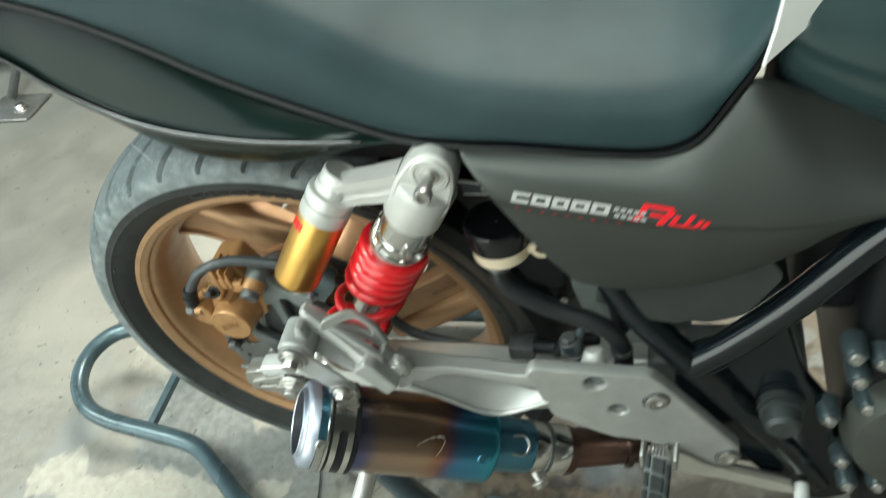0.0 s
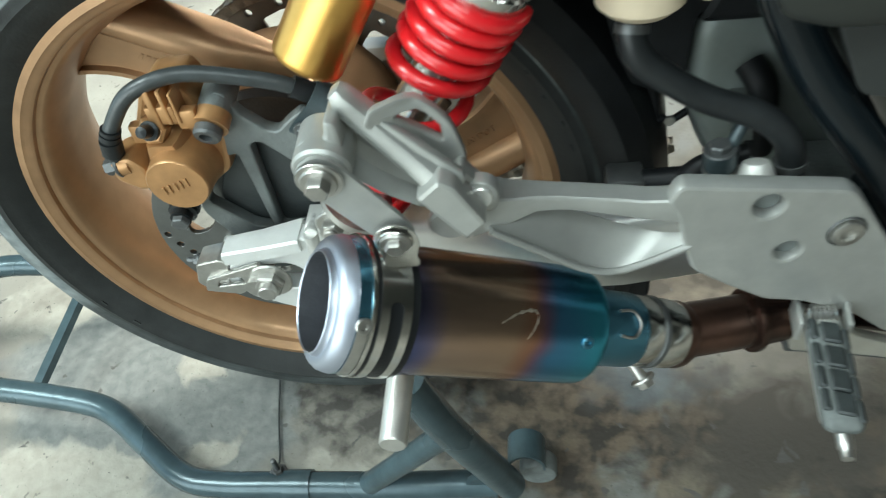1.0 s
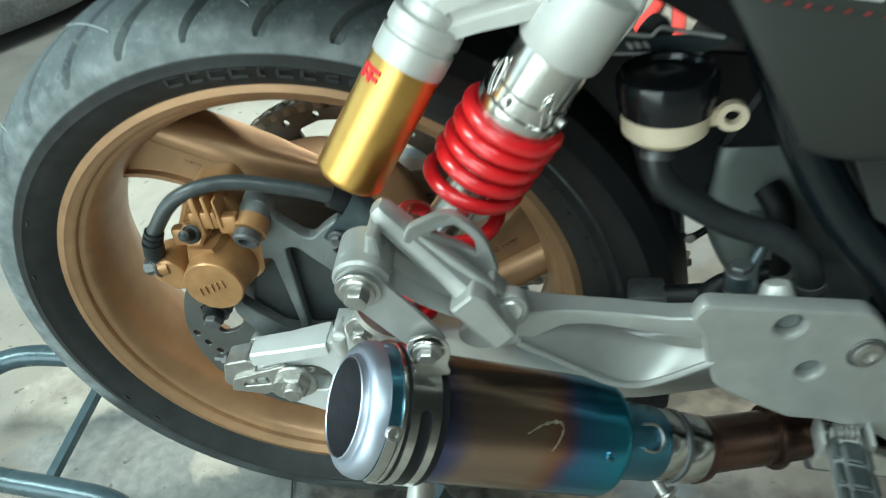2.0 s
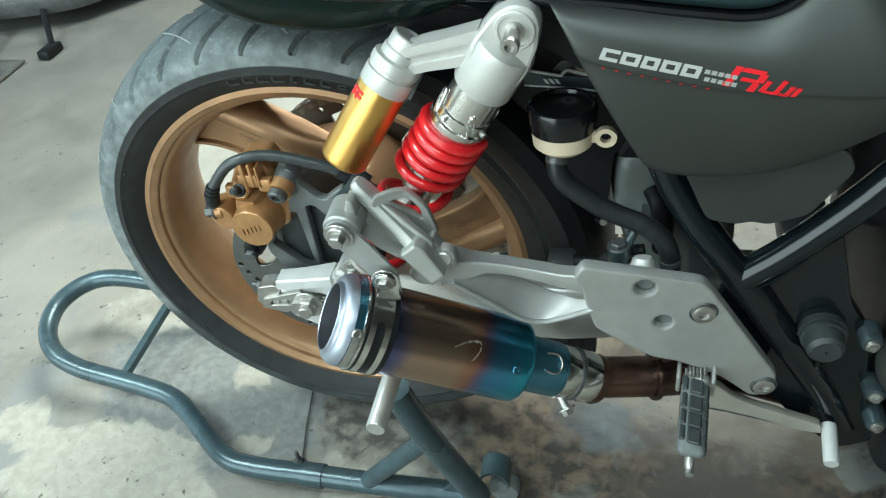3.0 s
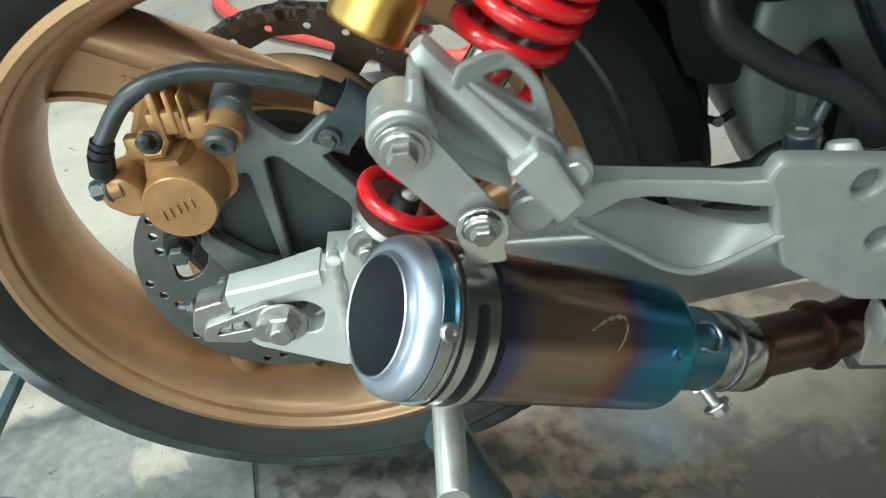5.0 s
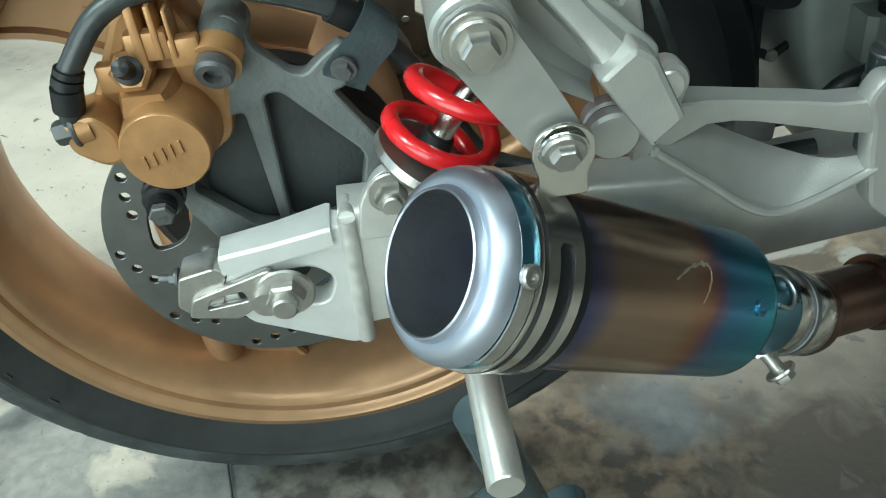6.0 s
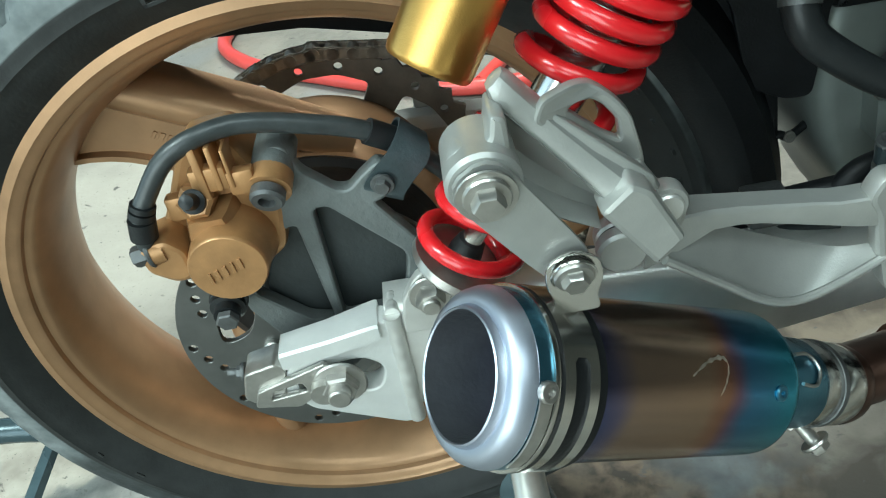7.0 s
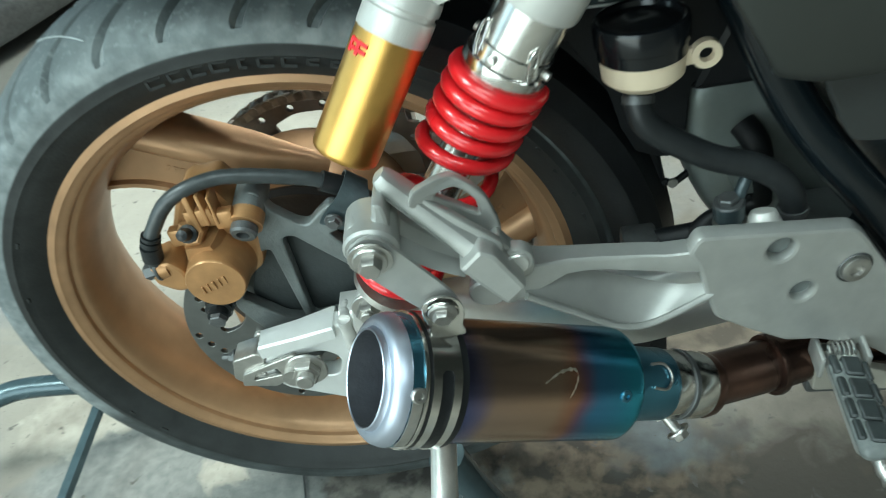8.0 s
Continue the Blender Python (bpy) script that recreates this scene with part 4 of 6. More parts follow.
hose_line = [(-0.078, -0.131, 0.494), (-0.0763, -0.1328, 0.5047), (-0.0725, -0.132, 0.5173), (-0.0674, -0.1309, 0.5251), (-0.0513, -0.1276, 0.5439), (-0.0336, -0.124, 0.5527), (-0.0115, -0.1175, 0.5545), (0.0091, -0.113, 0.55), (0.0352, -0.1085, 0.541), (0.053, -0.105, 0.5335), (0.0648, -0.103, 0.527), (0.08, -0.099, 0.515), (0.092, -0.094, 0.5), (0.107, -0.088, 0.478), (0.125, -0.086, 0.445), (0.16, -0.09, 0.405), (0.26, -0.1, 0.39), (0.36, -0.11, 0.4)]
hose = part("brake_hose", tube(hose_line, 0.006, 14, 8), M_HOSE, bike, "black rubber brake hose")
for a, b, r in (((-0.077, -0.132, 0.501), (-0.0738, -0.1326, 0.5135), 0.0082), ((-0.0735, -0.1324, 0.5145), (-0.0715, -0.1322, 0.5185), 0.0078), ((-0.071, -0.132, 0.5195), (-0.0695, -0.1318, 0.5225), 0.0076), ((0.0635, -0.1033, 0.528), (0.078, -0.0997, 0.517), 0.0082)):
    part("ferrule", lathe([(0.002, 0), (r, 0), (r, (Vector(b) - Vector(a)).length), (0.002, (Vector(b) - Vector(a)).length)], 20, axis(a, b)), M_RUBBER, hose)
strap_rows = []
for (xa, ya, za), (xb, yb, zb) in (((0.056, -0.11, 0.489), (0.076, -0.11, 0.479)), ((0.0545, -0.1135, 0.4965), (0.078, -0.1135, 0.4855)), ((0.063, -0.1145, 0.507), (0.086, -0.1145, 0.4955)), ((0.0725, -0.115, 0.5165), (0.0955, -0.115, 0.5055)), ((0.0795, -0.1125, 0.525), (0.0985, -0.1125, 0.5125)), ((0.0835, -0.107, 0.5305), (0.0985, -0.107, 0.5175)), ((0.084, -0.1, 0.531), (0.098, -0.1, 0.518)), ((0.08, -0.091, 0.526), (0.096, -0.091, 0.513)), ((0.073, -0.088, 0.515), (0.09, -0.088, 0.503))):
    strap_rows.append([Vector((xa, ya, za)).lerp(Vector((xb, yb, zb)), f) for f in (0, 0.33, 0.67, 1)])
part("hose_clamp", thicken(loft([spline([r[k] for r in strap_rows], 4) for k in range(4)]), 0.0015), M_MASTER, hose)
part("clamp_bolt", hexbolt((0.0665, -0.1165, 0.4975), (0.064, -0.14, 0.495), 0.009, 0.005), M_DULL, hose)


# ---------------------------------------------------------------- shock absorbers
def shock(s):
    """A piggyback twin shock; s is 1 for the near side and -1 for the far side."""
    def w(p):
        return Vector((p[0], p[1] * s, p[2]))
    A, B = w((0.2755, -0.169, 0.72)), w((0.09, -0.147, 0.432))
    m = axis(A, B)
    L = (B - A).length
    body = part("shock_absorber", lathe([(0.008, 0.02), (0.021, 0.02), (0.021, 0.125), (0.0195, 0.127), (0.0195, 0.15), (0.0142, 0.153), (0.0142, 0.222), (0.011, 0.225), (0.0065, 0.226), (0.0065, L - 0.03), (0.004, L - 0.03)], 36, m), M_CHROME, bike, "piggyback rear shock absorber with red spring")
    part("top_collar", lathe([(0.009, 0.016), (0.0225, 0.0205), (0.0255, 0.0222), (0.0262, 0.0248), (0.0262, 0.03), (0.0262, 0.064), (0.0254, 0.066), (0.01, 0.066)], 48, m), M_SILVERPAINT, body)
    part("sleeve", lathe([(0.01, 0.064), (0.0236, 0.064), (0.0236, 0.093), (0.0252, 0.094), (0.0252, 0.104), (0.0272, 0.105), (0.0278, 0.113), (0.027, 0.115), (0.01, 0.115)], 48, m), M_CHROME, body, "chrome adjuster sleeve")
    for k in range(4):
        a = k * math.pi / 2 + 0.5
        b = lathe([(0.001, 0), (0.003, 0), (0.003, 0.004), (0.001, 0.0045)], 12)
        b.transform(m @ Matrix.Rotation(a, 4, "Z") @ pose(0.0245, 0, 0.1, 0, 90, 0))
        part("adjuster_pin", b, M_STEEL, body)
        wire = [(0.0258, 0, 0.106), (0.026, 0.004, 0.098), (0.0246, 0.007, 0.088), (0.0244, 0.0045, 0.083), (0.0246, 0.002, 0.088), (0.026, -0.002, 0.1)]
        b = tube(wire, 0.0011, 8, 4)
        b.transform(m @ Matrix.Rotation(a + 0.5, 4, "Z"))
        part("wire_clip", b, M_CHROME, body)
    # spring: tight coils above, open coils below
    knots = [(-8.0, 0.1175), (-7.4, 0.119), (-6.6, 0.123), (0.0, 0.165), (1.0, 0.178), (2.0, 0.193), (3.0, 0.226), (4.0, 0.255), (5.0, 0.277), (6.0, 0.292), (7.0, 0.304), (8.0, 0.3105)]
    pts = []
    for (h0, s0), (h1, s1) in zip(knots, knots[1:]):
        count = max(2, round((h1 - h0) * 12))
        for i in range(count):
            f = i / count
            ang, z = math.pi * (h0 + (h1 - h0) * f) - math.pi / 2, s0 + (s1 - s0) * f
            pts.append((0.0285 * math.cos(ang), 0.0285 * math.sin(ang) * s, z))
    b = tube(pts, 0.0052, 12, 1)
    b.transform(m)
    part("spring", b, M_RED, body, "red coil spring")
    part("bump_stop", lathe([(0.0055, L - 0.046), (0.0085, L - 0.044), (0.0105, L - 0.036), (0.0105, L - 0.03), (0.0055, L - 0.028)], 24, m), M_RUBBER, body)
    part("damper_rod", lathe([(0.004, 0.2), (0.0062, 0.2), (0.0062, L - 0.03), (0.004, L - 0.03)], 20, m), M_CHROME, body)
    part("spring_seat", lathe([(0.006, L - 0.03), (0.03, L - 0.029), (0.0305, L - 0.024), (0.028, L - 0.021), (0.016, L - 0.016), (0.012, L - 0.01), (0.006, L - 0.008)], 44, m), M_STEEL, body)
    # top eye
    eye = Vector((0.272, -0.172 * s, 0.711))
    ob = plate([rounded([(0.233, 0.7), (0.241, 0.715), (0.256, 0.733, 0.016), (0.271, 0.742, 0.014), (0.287, 0.738, 0.014), (0.2925, 0.723, 0.014), (0.289, 0.703), (0.279, 0.68), (0.262, 0.662), (0.24, 0.676)], 0.005, 6)], -0.182, -0.153, 0.003)
    if s < 0:
        for v in ob.verts:
            v.co.y *= -1
    part("top_eye", ob, M_SILVERPAINT, body)
    q = Vector((0.2725, -0.182 * s, 0.72))
    out = Vector((0, -s, 0))
    part("eye_washer", lathe([(0.004, 0.0006), (0.0125, 0.0006), (0.013, 0.002), (0.0155, 0.002), (0.0162, 0.0012), (0.0162, 0)], 36, axis(q, q + out)), M_SILVERPAINT, body)
    part("mount_bolt", merge(lathe([(0.002, 0), (0.0078, 0), (0.0078, 0.003), (0.0052, 0.0035), (0.0052, 0.018), (0.0068, 0.0185), (0.0072, 0.0195), (0.0072, 0.027), (0.0064, 0.0283), (0.0036, 0.0283), (0.0034, 0.024), (0.001, 0.024)], 28, axis(q, q + out))), M_STEEL, body)
    # reservoir
    Ra, Rb = w((0.18, -0.148, 0.7)), w((0.1064, -0.1765, 0.593))
    rm = axis(Ra, Rb)
    RL = (Rb - Ra).length
    res = part("reservoir", lathe([(0.005, 0.05), (0.0222, 0.05), (0.0222, RL - 0.004), (0.0217, RL - 0.0015), (0.0205, RL - 0.0002), (0.018, RL), (0.003, RL)], 48, rm), M_GOLDCYL, body, "gold anodised gas reservoir")
    part("reservoir_cap", lathe([(0.006, 0.021), (0.0185, 0.021), (0.0222, 0.0225), (0.0228, 0.026), (0.0228, 0.031), (0.0212, 0.032), (0.0212, 0.035), (0.0228, 0.036), (0.0228, 0.05), (0.0222, 0.051), (0.006, 0.051)], 48, rm), M_SILVERPAINT, body)
    part("cap_plug", lathe([(0.0005, 0.0025), (0.0128, 0.0022), (0.0134, 0.0), (0.0146, 0.0), (0.0158, 0.0012), (0.0162, 0.012), (0.0175, 0.0135), (0.0178, 0.022), (0.006, 0.022)], 40, rm), M_SILVERPAINT, body)
    arm = [w((0.176, -0.156, 0.6845)), w((0.195, -0.16, 0.6915)), w((0.215, -0.164, 0.697)), w((0.247, -0.168, 0.706))]
    rows = []
    for p, hw, hh in zip(spline(arm, 4), [0.0105] * 13, [0.0108 + 0.0002 * i for i in range(13)]):
        rows.append([p + Vector((-0.3 * z, y, z)) for y, z in ((-hw, -hh), (-hw, -hh * 0.35), (-hw * 0.75, -hh * 0.3), (-hw * 0.75, hh * 0.3), (-hw, hh * 0.35), (-hw, hh), (hw, hh), (hw, -hh))])
    part("bridge", loft(rows, closed=True, caps=True), M_SILVERPAINT, body)
    # lower fork and nut
    part("lower_fork", merge(lathe([(0.003, L - 0.012), (0.011, L - 0.01), (0.011, L + 0.004), (0.003, L + 0.006)], 24, m), box((0.085, -0.158, 0.415), (0.112, -0.13, 0.446), 0.004) if s > 0 else box((0.085, 0.13, 0.415), (0.112, 0.158, 0.446), 0.004)), M_STEEL, body)
    q = w((0.083, -0.16, 0.442))
    part("lower_nut", hexbolt(q, q + out, 0.016, 0.011, shank=0.003), M_STEEL, body)
    return body


near = shock(1)
shock(-1)
# plain red shapes where the reservoir carries its maker's lettering
RM = axis((0.18, -0.148, 0.7), (0.1064, -0.1765, 0.593))
for k, (aa, hh) in enumerate(((150, 0.058), (168, 0.058))):
    b = merge(box((-0.004, -0.0005, 0), (0.004, 0.0006, 0.0025), 0.0002, seg=1), box((-0.004, -0.0005, 0.0045), (0.004, 0.0006, 0.007), 0.0002, seg=1), box((0.0015, -0.0005, 0.002), (0.004, 0.0006, 0.009), 0.0002, seg=1))
    b.transform(RM @ Matrix.Rotation(radians(aa), 4, "Z") @ pose(0, -0.0224, hh))
    part("decal_bar", b, M_REDDECAL, near)
tabm = plate([rounded([(0.06, 0.4), (0.064, 0.428), (0.075, 0.446), (0.09, 0.452), (0.104, 0.444), (0.112, 0.4)], 0.006)], -0.146, -0.138, 0.0015)
part("shock_mount", tabm, M_SWING, swing)

# ---------------------------------------------------------------- footrest bracket


def hy(x):
    return -0.2 + 0.135 * max(0.0, x - 0.322)


def bend(v):
    return Vector((v.x, v.y + 0.135 * max(0.0, v.x - 0.322) - max(0.0, 0.322 - v.x) * 0.17, v.z))


main = rounded([(0.3165, 0.49), (0.324, 0.503), (0.432, 0.4785), (0.441, 0.468), (0.516, 0.346, 0.012), (0.513, 0.322, 0.012), (0.494, 0.316, 0.012), (0.462, 0.347), (0.418, 0.372), (0.393, 0.379), (0.366, 0.399), (0.337, 0.423), (0.329, 0.452), (0.3235, 0.478)], 0.006)
holder = part("footrest_bracket", plate([main, ring2(0.381, 0.474, 0.0095)[::-1], ring2(0.4, 0.429, 0.0085)[::-1]], -0.206, -0.192, 0.003, bend), M_CASTALU, bike, "silver cast footrest hanger")
for x, z in ((0.381, 0.474), (0.4, 0.429)):
    part("hole_back", lathe([(0.0, 0), (0.0085, 0)], 20, axis((x, hy(x) + 0.002, z), (x, -1, z)), caps=False), M_GREYMETAL, holder)
for x, z in ((0.436, 0.441), (0.5035, 0.3345)):
    c = Vector((x, hy(x) - 0.0065, z))
    # dark metal ring paints the shadow round the bolt head
    part("bolt_shadow_ring", lathe([(0.0115, 0.0), (0.0125, 0.0008), (0.0132, 0.0)], 32, axis(c, c + Vector((0.13, -1, 0))), caps=False), M_DULL, holder)
    part("socket_bolt", sockbolt(c, c + Vector((0.13, -1, 0)), 0.0105, 0.004), M_STEEL, holder)

arm_rows = []
for x, yf, zt, zb in ((0.196, -0.222, 0.518, 0.484), (0.208, -0.2165, 0.511, 0.4835), (0.22, -0.212, 0.506, 0.485), (0.236, -0.208, 0.5035, 0.49), (0.25, -0.2065, 0.501, 0.489), (0.262, -0.2055, 0.4985, 0.4865), (0.276, -0.205, 0.496, 0.4825), (0.29, -0.2045, 0.4935, 0.4785), (0.303, -0.2045, 0.491, 0.475), (0.314, -0.2045, 0.4905, 0.472), (0.33, -0.204, 0.49, 0.469)):
    h, back = zt - zb, max(0.0, 0.24 - x) * 0.25
    arm_rows.append([Vector((x, y, z)) for y, z in ((yf, zb + 0.001), (yf - 0.0004, zb + 0.25 * h), (yf - 0.0004, zb + 0.7 * h), (yf, zt - 0.0016), (yf + 0.0012, zt - 0.0004), (yf + 0.014 + back, zt - 0.0002), (yf + 0.0165 + back, zt - 0.002), (yf + 0.0165 + back, zb + 0.004), (yf + 0.012, zb), (yf + 0.002, zb))])
part("arm", loft(arm_rows, closed=True, caps=True), M_CASTALU, holder)
up_line = spline([(0.205, -0.207, 0.504), (0.236, -0.196, 0.488), (0.262, -0.19, 0.4715), (0.288, -0.1885, 0.458), (0.315, -0.19, 0.4485), (0.336, -0.195, 0.452)], 5)
mid_line = spline([(0.206, -0.213, 0.496), (0.238, -0.204, 0.4735), (0.266, -0.1985, 0.4545), (0.29, -0.197, 0.445), (0.314, -0.1975, 0.4425), (0.336, -0.1985, 0.4495)], 5)
low_line = spline([(0.207, -0.22, 0.487), (0.238, -0.216, 0.4615), (0.262, -0.213, 0.4415), (0.282, -0.2105, 0.433), (0.304, -0.208, 0.4365), (0.335, -0.2025, 0.447)], 5)
in_line = [p + Vector((0, 0.006, -0.003)) for p in low_line]
part("fin", thicken(loft([list(r) for r in zip(up_line, mid_line, low_line, in_line)]), 0.004), M_CASTALU, holder)
part("fin_edge", tube(low_line, 0.0026, 10, 1), M_CASTALU, holder)

# folded pillion footrest
def lean(v):
    return Vector((v.x, v.y - 0.18 * (0.605 - v.z), v.z))


def loop_bow(v):
    return Vector((v.x, v.y - 0.6 * max(0.0, 0.174 - v.x), v.z))


bar_rows = []
for x, z, w, y0, dep in ((0.1325, 0.604, 0.0022, -0.2225, 0.004), (0.133, 0.603, 0.005, -0.2262, 0.009), (0.135, 0.5995, 0.0064, -0.2285, 0.013), (0.1405, 0.592, 0.0066, -0.2288, 0.015), (0.152, 0.578, 0.0068, -0.2315, 0.017), (0.167, 0.561, 0.0075, -0.2355, 0.019), (0.178, 0.549, 0.0085, -0.24, 0.02), (0.184, 0.542, 0.0115, -0.2435, 0.02)):
    c, u = Vector((x, 0, z)), Vector((0.77, 0, 0.64))
    bar_rows.append([c + u * (w * a) + Vector((0, y0 + dep * b, 0)) for a, b in ((-1, 0.3), (-0.75, 0.06), (-0.1, 0.0), (0.6, 0.1), (1, 0.4), (1, 0.9), (0.7, 1), (-0.7, 1), (-1, 0.85))])
pillion = part("pillion_footrest", loft(bar_rows, closed=True, caps=True), M_CASTALU, bike, "folded silver pillion footrest")
part("block", plate([rounded([(0.1695, 0.5415), (0.184, 0.555), (0.193, 0.5495), (0.209, 0.519), (0.1955, 0.506)], 0.003)], -0.2465, -0.228, 0.003), M_CASTALU, pillion)
part("grip_plate", plate([rounded([(0.137, 0.594), (0.1495, 0.5905), (0.1985, 0.547), (0.197, 0.536), (0.187, 0.533), (0.168, 0.552)], 0.003)], -0.2235, -0.217, 0.0012, lean), M_CASTALU, pillion)
for k in range(9):
    c = Vector((0.16, -0.2283, 0.5745)).lerp(Vector((0.188, -0.234, 0.5435)), k / 8)
    part("grip_tooth", lathe([(0.0021, 0.0), (0.0012, 0.0016), (0.0003, 0.002)], 5, axis(c, c + Vector((0, -1, 0)))), M_CASTALU, pillion)
rows = []
for k in range(13):  # hollow web between the bar and its lower lip
    t = k / 12
    B = Vector((0.1325, 0, 0.5935)).lerp(Vector((0.179, 0, 0.5385)), t)
    A = Vector((0.1265, 0, 0.5615)).lerp(Vector((0.1715, 0, 0.5265)), t) + Vector((-0.003, 0, -0.003)) * math.sin(t * math.pi)
    yb = -0.2295 - 0.011 * t
    sec = [(0.0, yb), (0.06, yb + 0.006), (0.14, -0.2205), (0.5, -0.2195), (0.78, -0.2235), (0.92, -0.2315 - 0.003 * t), (0.98, -0.2335 - 0.003 * t), (1.03, -0.2325 - 0.003 * t), (1.06, -0.228), (1.06, -0.217), (1.0, -0.2145), (0.0, -0.2145)]
    rows.append([B.lerp(A, f) + Vector((0, y, 0)) for f, y in sec])
part("web", loft(rows, closed=True, caps=True), M_CASTALU, pillion)
part("neck", plate([rounded([(0.109, 0.568), (0.1068, 0.577), (0.112, 0.5838), (0.126, 0.5842), (0.128, 0.5965), (0.1345, 0.5945), (0.1352, 0.583), (0.1348, 0.5695), (0.129, 0.557)], 0.003)], -0.2405, -0.2155, 0.0025), M_CASTALU, pillion)
loopo = rounded([(0.1465, 0.584), (0.1507, 0.5925), (0.1668, 0.5935, 0.008), (0.1762, 0.5895, 0.008), (0.1855, 0.581, 0.012), (0.1925, 0.5712, 0.012), (0.1975, 0.5508), (0.1985, 0.5425), (0.188, 0.539), (0.176, 0.556)], 0.003)
loopi = rounded([(0.1625, 0.5822), (0.1665, 0.5835), (0.1746, 0.582), (0.1795, 0.5785), (0.1858, 0.5697), (0.1868, 0.5593), (0.1782, 0.5652)], 0.002)[::-1]
part("loop", plate([loopo, loopi], -0.2165, -0.2095, 0.0018, loop_bow), M_CASTALU, pillion)
part("fork", plate([rounded([(0.1905, 0.545), (0.196, 0.548), (0.2, 0.5405), (0.2045, 0.534), (0.2165, 0.523), (0.2135, 0.511), (0.2055, 0.51), (0.1955, 0.524), (0.1915, 0.534)], 0.004)], -0.2275, -0.2135, 0.003), M_CASTALU, pillion)
part("pivot_boss", lathe([(0.003, 0), (0.0105, 0), (0.0105, 0.008), (0.0095, 0.0095), (0.003, 0.0095)], 32, axis((0.205, -0.22, 0.5265), (0.2065, -0.3, 0.529))), M_CASTALU, pillion)
part("pivot_bolt", lathe([(0.001, 0), (0.0075, 0), (0.0075, 0.002), (0.0066, 0.003), (0.001, 0.003)], 28, axis((0.205, -0.2292, 0.5265), (0.2065, -0.3, 0.529))), M_SWING, pillion)
LB = axis((0.184, -0.214, 0.5065), (0.179, -0.3, 0.499))
part("lower_boss", lathe([(0.003, 0), (0.0115, 0), (0.012, 0.002), (0.012, 0.007), (0.0105, 0.0085), (0.0105, 0.0105), (0.0125, 0.011), (0.0125, 0.0165), (0.0108, 0.018), (0.003, 0.018)], 32, LB), M_CASTALU, pillion)
# dark ring in the groove stands in for the gap's shade
part("gap_shade_ring", lathe([(0.0105, 0.0085), (0.0112, 0.0087), (0.0112, 0.0103), (0.0105, 0.0105)], 32, LB, caps=False), M_DULL, pillion)
HB = Vector((0.1215, -0.247, 0.567))
part("hanger_boss", lathe([(0.0105, -0.03), (0.0165, -0.03), (0.017, -0.002), (0.0155, 0.0), (0.0125, 0.0), (0.0125, -0.006)], 36, axis(HB, HB + Vector((0, -1, -0.12)))), M_CASTALU, pillion)
part("hanger_bush", lathe([(0.004, -0.006), (0.0125, -0.006), (0.0125, -0.0045), (0.009, -0.0045), (0.0085, 0.0015), (0.004, 0.002)], 32, axis(HB, HB + Vector((0, -1, -0.12)))), M_DULL, pillion)
for k in range(8):
    part("bush_rib", box((0.008, -0.0007, -0.005), (0.0126, 0.0007, -0.0008), 0.0002, axis(HB, HB + Vector((0, -1, -0.12))) @ Matrix.Rotation(math.pi * k / 4, 4, "Z"), 1), M_DULL, pillion)

# ---------------------------------------------------------------- exhaust
EA, EB = Vector((0.12, -0.2519, 0.457)), Vector((0.29, -0.194, 0.3476))
EM = axis(EA, EB)
can = part("silencer", lathe([(0.035, 0.02), (0.0432, 0.02), (0.0432, 0.164), (0.0429, 0.1675), (0.0415, 0.17), (0.039, 0.171), (0.0295, 0.173), (0.01, 0.174)], 72), M_CAN, bike, "heat-tinted titanium silencer", EM)


def exh(name, prof, material, label="", n=64):
    ob = part(name, lathe(prof, n, EM, caps=False), material, bike, label)
    ob.parent = bike
    return ob


exh("outlet_ring", [(0.0322, -0.018), (0.0318, -0.0315), (0.0324, -0.0322), (0.0332, -0.0316), (0.0336, -0.0295), (0.0348, -0.0278), (0.0372, -0.0284), (0.0402, -0.0275), (0.0428, -0.0245), (0.0443, -0.02), (0.0447, -0.0175), (0.0442, -0.0165)], M_TIRING, "silver-blue rolled outlet ring")
exh("outlet_bore", [(0.0317, -0.0312), (0.0311, -0.024), (0.0309, 0.06), (0.0005, 0.06)], M_SOOT)
exh("blue_ring", [(0.0436, -0.0172), (0.0444, -0.0168), (0.0446, -0.009), (0.0436, -0.008)], M_TIBLUE)
exh("edge_ring", [(0.0436, -0.0092), (0.0462, -0.009), (0.0466, -0.0078), (0.0462, -0.0062), (0.0436, -0.006)], M_CHROME)
exh("black_band", [(0.0434, -0.0065), (0.0455, -0.006), (0.0455, 0.0222), (0.0436, 0.0232)], M_BLACKPL, "black rubber band under the clamp")


def strap_band():
    """A polished band with long slots cut through it."""
    bm = bmesh.new()
    n, rows, low, high = 300, 10, 0.0024, 0.0111
    edges = [-0.0035] + [low + (high - low) * k / rows for k in range(rows + 1)] + [0.0168]
    ring = [[bm.verts.new((0.0464 * math.cos(2 * math.pi * i / n), 0.0464 * math.sin(2 * math.pi * i / n), h)) for h in edges] for i in range(n)]
    for i in range(n):
        u = ((2 * math.pi * (i + 0.5) / n - AT) * sg) % (2 * math.pi)
        for k in range(rows + 2):
            d = ((k - 0.5) / rows - 0.5) * 2
            back = 0.094 * (1 - math.sqrt(max(0.0, 1 - d * d)))
            if 1 <= k <= rows and (0.62 + back < u < 2.75 - back or 3.1 + back < u < 5.2 - back):
                continue
            bm.faces.new((ring[i][k], ring[(i + 1) % n][k], ring[(i + 1) % n][k + 1], ring[i][k + 1]))
    thicken(bm, 0.0008)
    bm.transform(EM)
    return bm


